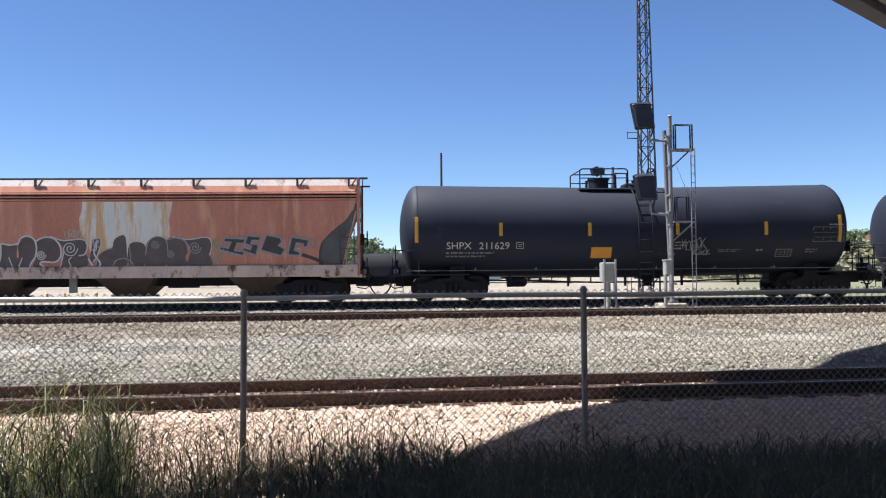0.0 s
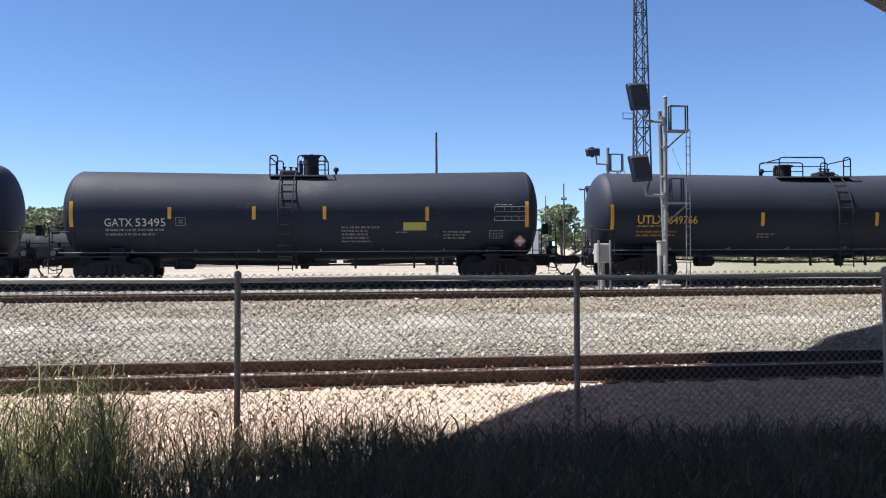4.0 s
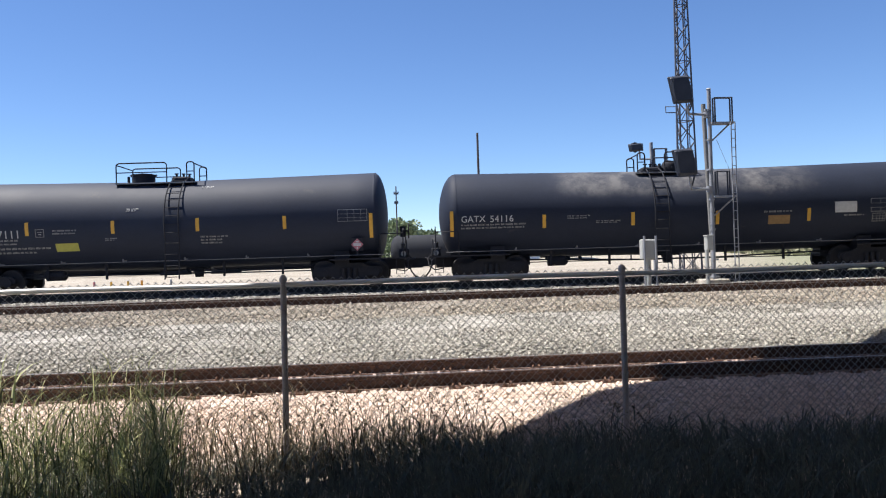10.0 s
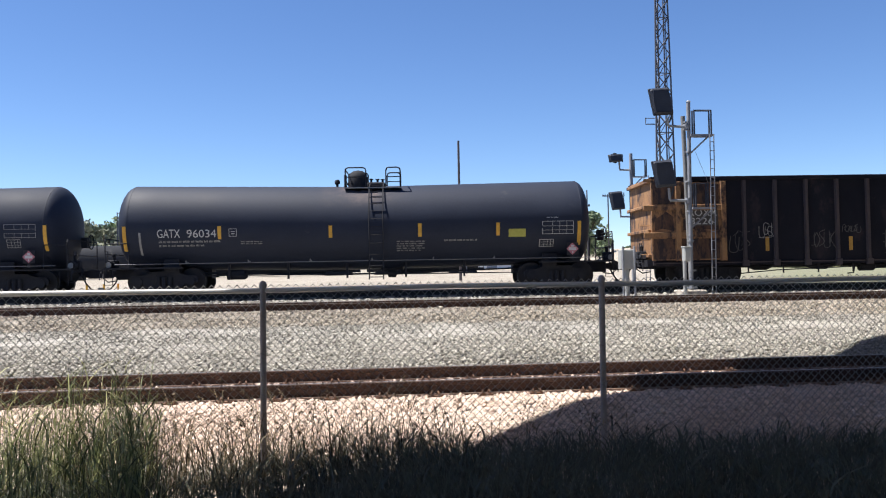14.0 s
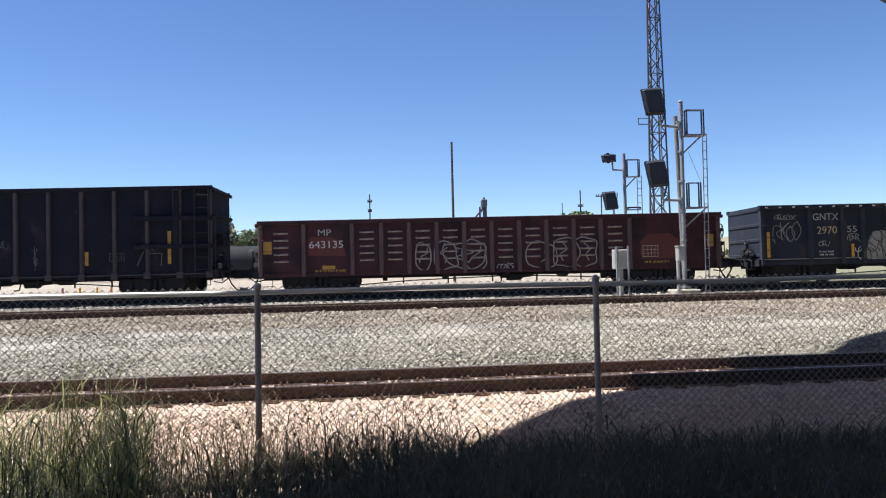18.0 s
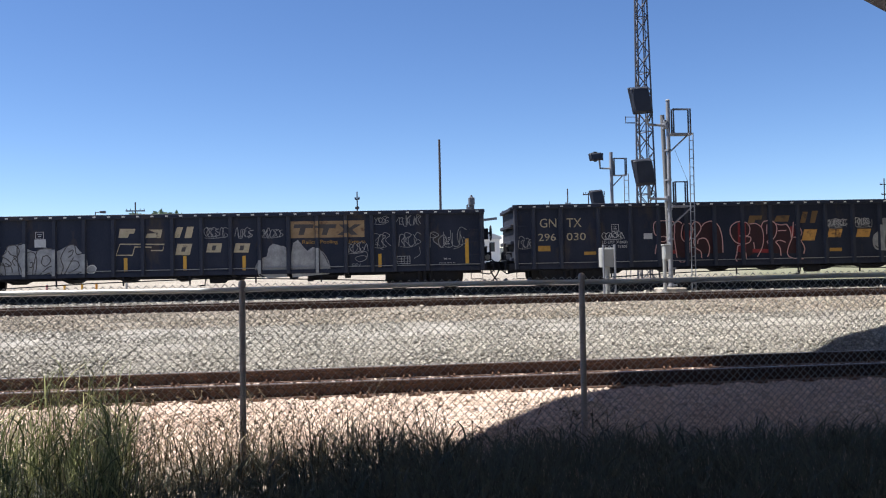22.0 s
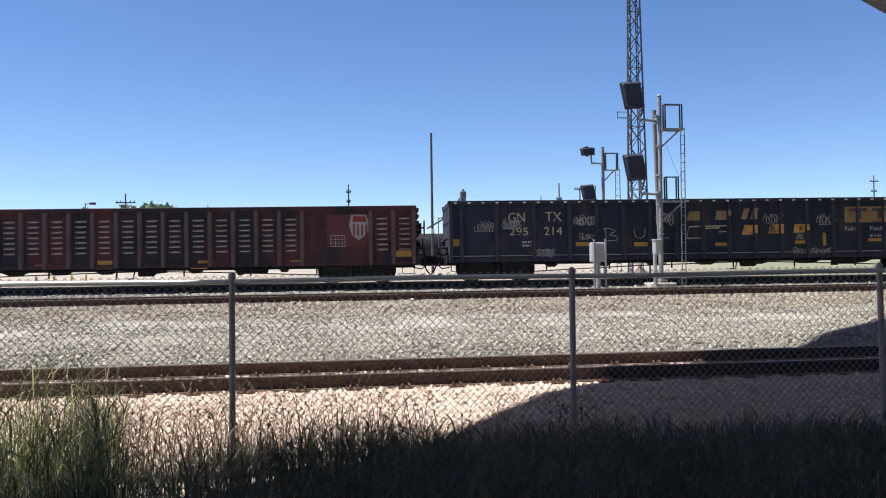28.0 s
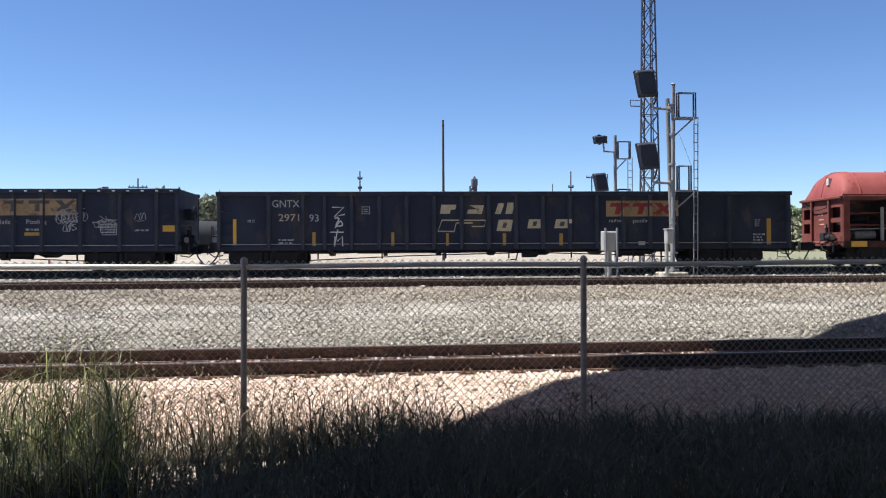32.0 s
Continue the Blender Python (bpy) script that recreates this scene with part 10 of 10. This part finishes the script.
poly(gnd, [(-0.35, 1.79), (0.15, 1.79), (0.07, 1.39), (-0.43, 1.40)], M_TAN, "logo_shape")
poly(gnd, [(-0.18, 1.67), (-0.05, 1.67), (-0.10, 1.51), (-0.24, 1.51)], M_SPRAYDARK, "logo_counter", 0.004)
poly(gnd, [(0.70, 1.80), (1.19, 1.80), (1.12, 1.49), (0.64, 1.49)], M_TAN, "logo_shape")
poly(gnd, [(0.86, 1.73), (0.99, 1.73), (0.95, 1.57), (0.82, 1.57)], M_SPRAYDARK, "logo_counter", 0.004)
poly(gnd, [(1.65, 1.80), (2.17, 1.80), (2.08, 1.49), (1.58, 1.49)], M_TAN, "logo_shape")
poly(gnd, [(1.81, 1.72), (1.96, 1.72), (1.92, 1.56), (1.77, 1.56)], M_SPRAYDARK, "logo_counter", 0.004)
mark(gnd, -2.17, -2.08, 0.89, 1.33, M_YDIM, "reflector_strip")
mark(gnd, -0.21, -0.10, 0.88, 1.32, M_YDIM, "reflector_strip")
mark(gnd, 1.76, 1.88, 0.87, 1.31, M_YDIM, "reflector_strip")
mark(gnd, 3.40, 5.95, 1.89, 2.44, M_LOGODIM, "logo_panel")
poly(gnd, [(3.57, 2.36), (4.22, 2.36), (4.19, 2.23), (3.97, 2.23), (3.87, 1.96), (3.69, 1.96), (3.77, 2.23), (3.53, 2.23)], M_MAROON, "logo_shape", 0.004)
poly(gnd, [(4.37, 2.36), (5.02, 2.36), (4.98, 2.23), (4.76, 2.23), (4.67, 1.96), (4.49, 1.96), (4.57, 2.23), (4.33, 2.23)], M_MAROON, "logo_shape", 0.004)
poly(gnd, [(5.11, 2.36), (5.33, 2.36), (5.46, 2.23), (5.64, 2.36), (5.86, 2.36), (5.56, 2.16), (5.74, 1.97), (5.52, 1.97), (5.40, 2.08), (5.24, 1.97), (5.04, 1.97), (5.29, 2.16)], M_MAROON, "logo_shape", 0.004)
write(gnd, "railcar", 3.50, 4.04, 1.69, 1.81, M_GREYTEXT)
write(gnd, "pooling", 4.35, 5.01, 1.64, 1.81, M_GREYTEXT)
mark(gnd, 4.54, 4.77, 0.88, 1.02, M_WHITE, "white_label")
small_print(gnd, 8.68, 8.86, 1.51, 1.78, 4, M_WHITE, 6)
small_print(gnd, 8.62, 9.05, 0.89, 1.28, 4, M_WHITE, 7)
mark(gnd, 9.10, 9.25, 0.90, 1.81, M_YDIM, "reflector_strip")
coil = coil_car(250.6, 265.3)

# ---- ballast stones ----
M_STONE_A = surface("tan_pink_ballast_stone", (0.5, 0.395, 0.33), (0.76, 0.615, 0.53), 9, 0.85, 0, 0.3, 60, vary=0.3)
M_STONE_B = surface("grey_ballast_stone", (0.2, 0.188, 0.165), (0.45, 0.425, 0.38), 9, 0.85, 0, 0.3, 60, vary=0.55)

M_STONE_C = surface("brownish_ballast_stone", (0.2, 0.17, 0.135), (0.44, 0.39, 0.325), 9, 0.85, 0, 0.3, 60, vary=0.5)


def chip():
    """A blunt eight-sided chip of stone."""
    v = np.array([(1, 0, 0.1), (-1, 0.1, 0), (0.1, 1, 0), (0, -1, 0.1), (0.15, 0.1, 1), (-0.1, 0, -1)])
    f = np.array([(0, 2, 4), (2, 1, 4), (1, 3, 4), (3, 0, 4), (2, 0, 5), (1, 2, 5), (3, 1, 5), (0, 3, 5)])
    return v, f


def stones(name, label, y0, y1, per_m2, size, material, seed, lift=0.0, skip=None):
    rng = np.random.default_rng(seed)
    x0, x1 = -0.5 * y1 - 0.5, 0.82 * y1
    n = int((x1 - x0) * (y1 - y0) * per_m2)
    x, y = rng.uniform(x0, x1, n), rng.uniform(y0, y1, n)
    keep = (x > -0.5 * y - 0.3) & (x < 0.8 * y)
    if skip is not None:
        keep &= ~skip(x, y)
    x, y = x[keep], y[keep]
    n = len(x)
    z = np.interp(y, [a for a, b in PROFILE], [b for a, b in PROFILE])
    v, f = chip()
    r = rng.lognormal(math.log(size), 0.28, n)
    sc = rng.uniform(0.65, 1.25, (n, 1, 3)) * r[:, None, None]
    w = v[None] * sc * rng.uniform(0.68, 1.3, (n, 6, 1))
    q = rng.standard_normal((n, 4))
    q /= np.linalg.norm(q, axis=1)[:, None]
    a, b, c, d = q.T
    R = np.stack([1 - 2 * (c * c + d * d), 2 * (b * c - d * a), 2 * (b * d + c * a), 2 * (b * c + d * a), 1 - 2 * (b * b + d * d), 2 * (c * d - b * a), 2 * (b * d - c * a), 2 * (c * d + b * a), 1 - 2 * (b * b + c * c)], 1).reshape(n, 3, 3)
    w = np.einsum("nij,nkj->nki", R, w)
    w += np.stack([x, y, z + lift + r * rng.uniform(-0.1, 0.55, n)], 1)[:, None, :]
    faces = (f[None] + 6 * np.arange(n)[:, None, None]).reshape(-1, 3)
    tagged(new(name, raw_mesh(name, w.reshape(-1, 3), faces, material)), label, "gravel", kind="stuff")


def near_rails(x, y):
    ragged = 8.15 + 0.16 * np.sin(x * 1.9) + 0.12 * np.sin(x * 5.3 + 1) + 0.1 * np.sin(x * 17.0 + y * 9)
    return (y < ragged) | (np.abs(y - 10.295) < 0.1) | (np.abs(y - 11.805) < 0.1) | ((np.abs(((x + 12) / 0.61) % 1 - 0.5) > 0.34) & (y > 9.85) & (y < 12.25) & (np.abs(y - 11.05) > 0.0))


stones("near_ballast", "pinkish tan crushed-stone ballast beside the near track", 7.7, 12.6, 1800, 0.0185, M_STONE_A, 1, -0.006, near_rails)
stones("yard_ballast", "grey crushed-stone ballast between the tracks", 12.5, 16.4, 860, 0.021, M_STONE_B, 2)
stones("yard_fines", "fine pale gravel of a worn service path", 16.0, 18.8, 330, 0.017, M_STONE_B, 3)
stones("middle_ballast", "brownish grey ballast along the middle track", 18.6, 25.5, 300, 0.024, M_STONE_C, 4, 0.0, lambda x, y: (np.abs(y - 21.995) < 0.1) | (np.abs(y - 23.505) < 0.1))
stones("far_ballast", "grey ballast along the train's track", 25.5, 33.6, 80, 0.03, M_STONE_B, 6, 0.0, lambda x, y: np.abs(np.abs(y - way_y(x)) - 0.755) < 0.1)


# ---- grass ----
def grass_material(name, low, mid, high):
    m = bpy.data.materials.new(name)
    m.use_nodes = True
    nt = m.node_tree
    n, l = nt.nodes, nt.links
    p = n["Principled BSDF"]
    geo = n.new("ShaderNodeNewGeometry")
    ramp = n.new("ShaderNodeValToRGB")
    e = ramp.color_ramp.elements
    e.new(0.5)
    for q, (t, c) in zip(e, ((0, low), (0.55, mid), (1, high))):
        q.position, q.color = t, (*c, 1)
    l.new(geo.outputs["Random Per Island"], ramp.inputs[0])
    l.new(ramp.outputs[0], p.inputs["Base Color"])
    p.inputs["Roughness"].default_value = 0.55
    p.inputs["Specular IOR Level"].default_value = 0.3
    tr = n.new("ShaderNodeBsdfTranslucent")
    l.new(ramp.outputs[0], tr.inputs[0])
    mx = n.new("ShaderNodeMixShader")
    mx.inputs[0].default_value = 0.35
    l.new(p.outputs[0], mx.inputs[1])
    l.new(tr.outputs[0], mx.inputs[2])
    l.new(mx.outputs[0], n["Material Output"].inputs[0])
    return m


# greyed, close blade tones put the hazy shade into the grass colour
M_GRASS = grass_material("shade_toned_grass", (0.095, 0.102, 0.08), (0.125, 0.132, 0.102), (0.16, 0.165, 0.125))
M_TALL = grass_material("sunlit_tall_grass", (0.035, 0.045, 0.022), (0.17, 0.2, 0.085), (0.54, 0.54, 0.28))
# near-black blade colours stand in for the shade at the grass foot
M_THATCH = grass_material("shade_dark_matted_grass", (0.025, 0.024, 0.018), (0.05, 0.05, 0.034), (0.09, 0.088, 0.056))
M_DRY = grass_material("dry_grass_stems", (0.035, 0.03, 0.02), (0.11, 0.088, 0.055), (0.42, 0.35, 0.23))
M_PALEBLADE = grass_material("pale_drooping_grass", (0.3, 0.34, 0.16), (0.48, 0.52, 0.26), (0.66, 0.66, 0.4))


def blades(name, label, x, y, h, width, bend, material, seed, lift=0.0):
    """Curved tapering blades, one per given foot."""
    rng = np.random.default_rng(seed)
    n = len(x)
    z = np.interp(y, [a for a, b in PROFILE], [b for a, b in PROFILE]) - 0.03 + lift
    a = rng.uniform(0, 2 * np.pi, n)
    side = np.stack([np.cos(a), np.sin(a), 0 * a], 1)
    lean_a = rng.uniform(0, 2 * np.pi, n)
    lean = np.stack([np.cos(lean_a), np.sin(lean_a), 0 * a], 1) * (bend * h * rng.uniform(0.2, 1.2, n))[:, None]
    base = np.stack([x, y, z], 1)
    up = np.array((0, 0, 1.0))
    rows = []
    for t, w in ((0, 0.8), (0.3, 1.0), (0.6, 0.8), (0.85, 0.45)):
        c = base + up * (h * t * (1 - 0.12 * t * t))[:, None] + lean * t ** 2.2
        ww = side * (width * w * rng.uniform(0.9, 1.1, n))[:, None] * 0.5
        rows += [c - ww, c + ww]
    rows.append(base + up * (h * 0.9)[:, None] + lean * 1.25)
    v = np.stack(rows, 1)
    tri = np.array([(0, 1, 3), (0, 3, 2), (2, 3, 5), (2, 5, 4), (4, 5, 7), (4, 7, 6), (6, 7, 8)])
    f = (tri[None] + 9 * np.arange(n)[:, None, None]).reshape(-1, 3)
    tagged(new(name, raw_mesh(name, v.reshape(-1, 3), f, material)), label, "grass", kind="stuff")


def seed_stems(name, label, x, y, h, seed):
    """Thin stems, each with a drooping head of small spikelets."""
    rng = np.random.default_rng(seed)
    v, f = [], []
    for i in range(len(x)):
        a = rng.uniform(0, 6.28)
        d = np.array((math.cos(a), math.sin(a), 0))
        z0 = ground_z(y[i])
        pts = [np.array((x[i], y[i], z0)) + np.array((0, 0, h[i] * t)) + d * h[i] * 0.35 * t ** 2.5 - np.array((0, 0, h[i] * 0.12 * t ** 4)) for t in (0, 0.35, 0.6, 0.8, 0.92, 1.0)]
        s = np.array((-d[1], d[0], 0)) * 0.0022
        o = len(v)
        for p in pts:
            v += [p - s, p + s]
        for k in range(5):
            f += [(o + 2 * k, o + 2 * k + 1, o + 2 * k + 3), (o + 2 * k, o + 2 * k + 3, o + 2 * k + 2)]
        for k in range(9):
            t = rng.uniform(0.0, 1.0)
            c = pts[3] * (1 - t) + pts[5] * t
            g = rng.standard_normal(3) * 0.008 + d * 0.012 + np.array((0, 0, -0.008))
            w = rng.standard_normal(3) * 0.004
            o = len(v)
            v += [c - w, c + w, c + g * 1.6]
            f.append((o, o + 1, o + 2))
    tagged(new(name, raw_mesh(name, np.array(v), f, M_DRY)), label, "grass", kind="stuff")


def build_grass():
    r = np.random.default_rng(21)
    n = 2300
    y = r.uniform(5.2, 7.9, n)
    x = -1.66 - r.uniform(0, 1, n) ** 1.25 * 3.6 + (y - 6.8) * -0.25
    h = r.uniform(0.55, 1.2, n) * (0.85 + 0.2 * np.sin(x * 4.1 + 1) * np.sin(y * 2.3))
    x = x + 0.09 * np.sin(x * 21 + 3 * y)
    blades("tall_grass", "tall green grass in front of the fence", x, y, h, r.uniform(0.004, 0.008, n), 0.14, M_TALL, 1)
    k = r.integers(0, n, 2600)
    blades("grass_leaves", "arching leaves of the tall green grass", x[k] + r.normal(0, 0.02, 2600), y[k] + r.normal(0, 0.02, 2600), r.uniform(0.14, 0.36, 2600), r.uniform(0.006, 0.0125, 2600), 1.3, M_TALL, 7, h[k] * r.uniform(0.15, 0.9, 2600))
    n = 42
    xb, yb = r.uniform(-4.2, -2.75, n), r.uniform(6.4, 7.3, n)
    blades("drooping_grass", "broad pale leaves that droop over the tall grass", xb, yb, r.uniform(0.22, 0.42, n), r.uniform(0.014, 0.024, n), 0.9, M_PALEBLADE, 12, r.uniform(0.75, 0.98, n))
    n = 700
    y = r.uniform(6.6, 8.2, n)
    x = r.uniform(-2.3, 0.9, n)
    h = r.uniform(0.25, 0.8, n)
    blades("sparse_grass", "sparse dry grass blades along the fence", x, y, h, r.uniform(0.005, 0.01, n), 0.5, M_DRY, 2)
    k = r.integers(0, n, 800)
    blades("dry_leaves", "thin curled leaves of the dry grass", x[k], y[k], r.uniform(0.08, 0.22, 800), r.uniform(0.005, 0.01, 800), 1.4, M_DRY, 8, h[k] * r.uniform(0.1, 0.8, 800))
    # dense undergrowth
    n = 13500
    x = r.uniform(-2.8, 6.8, n)
    y = r.uniform(4.6, 8.05, n)
    thin = r.random(n) < np.maximum(np.interp(x / y, [-0.31, -0.27, -0.18, -0.13], [1.0, 0.4, 0.4, 1.0]), np.interp(y, [6.7, 7.1], [1.0, 0.0]))
    x, y = x[thin], y[thin]
    n = len(x)
    h = (1.76 - 0.174 * y) * r.uniform(0.4, 1.04, n) * np.interp(x, [-2.8, -1.3, -0.7, 0.2, 1.0, 2.5, 6.8], [0.75, 0.55, 0.82, 0.94, 0.95, 0.82, 0.7]) * (1 + 0.12 * np.sin(x * 3.1 + y))
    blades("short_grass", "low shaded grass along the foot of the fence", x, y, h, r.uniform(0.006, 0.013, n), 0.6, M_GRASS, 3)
    k = r.integers(0, n, 5000)
    blades("short_grass_leaves", "broad leaves in the shaded undergrowth", x[k], y[k], r.uniform(0.08, 0.2, 5000), r.uniform(0.01, 0.02, 5000), 1.4, M_GRASS, 9, h[k] * r.uniform(0.2, 0.85, 5000))
    # low layer whose dark colour paints the shade under the tall grass
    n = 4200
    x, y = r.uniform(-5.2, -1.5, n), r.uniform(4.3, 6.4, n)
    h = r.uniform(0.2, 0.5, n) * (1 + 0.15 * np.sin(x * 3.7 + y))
    blades("shaded_thatch", "matted grass coloured dark for the shade under the tall grass", x, y, h, r.uniform(0.007, 0.014, n), 0.8, M_THATCH, 15)
    n = 210
    x = np.concatenate([r.uniform(-2.1, 0.6, 120), r.uniform(0.6, 2.4, 50), r.uniform(-4.6, -1.8, 40)])
    y = r.uniform(6.9, 8.2, n)
    h = np.concatenate([r.uniform(0.5, 0.95, 120), r.uniform(0.35, 0.65, 50), r.uniform(0.9, 1.15, 40)])
    seed_stems("seeding_grass", "dry seeding grass stems in front of the ballast", x, y, h, 4)


build_grass()
M_LITTER = surface("blue_white_plastic", (0.3, 0.3, 0.5), (0.85, 0.85, 0.88), 20, 0.5, 0, 0.2, 60)


def crumpled_bag():
    rng = np.random.default_rng(8)
    bm = bmesh.new()
    bmesh.ops.create_icosphere(bm, subdivisions=3, radius=0.1)
    for v in bm.verts:
        k = 1 + 0.55 * noise.noise(v.co * 22) + 0.35 * noise.noise(v.co * 48)
        v.co = Vector((v.co.x * 1.25 * k, v.co.y * k, max(-0.05, v.co.z * 0.75 * k)))
    me = bpy.data.meshes.new("plastic_bag")
    bm.to_mesh(me)
    bm.free()
    me.materials.append(M_LITTER)
    ob = new("plastic_bag", me)
    ob.matrix_basis = pose(6.2, 8.5, ground_z(8.5) + 0.05)
    tagged(ob, "crumpled blue and white plastic bag lying on the ballast", "litter")


crumpled_bag()

# ---- what moves ----
def motions():
    for car, mid in CARS:
        walk(car, [(t, on_way(mid + s)) for t, s in RUN])
    times = [k / 15 for k in range(481)]
    ran = np.interp(times, [t for t, s in RUN], [s for t, s in RUN])
    turn = [Euler((0, s / 0.457, 0)).to_matrix().to_4x4() for s in ran]
    for wheel, sx in WHEELSETS:
        at = pose(sx, 0, 0.457)
        walk(wheel, [(t, at @ m) for t, m in zip(times, turn)])


motions()
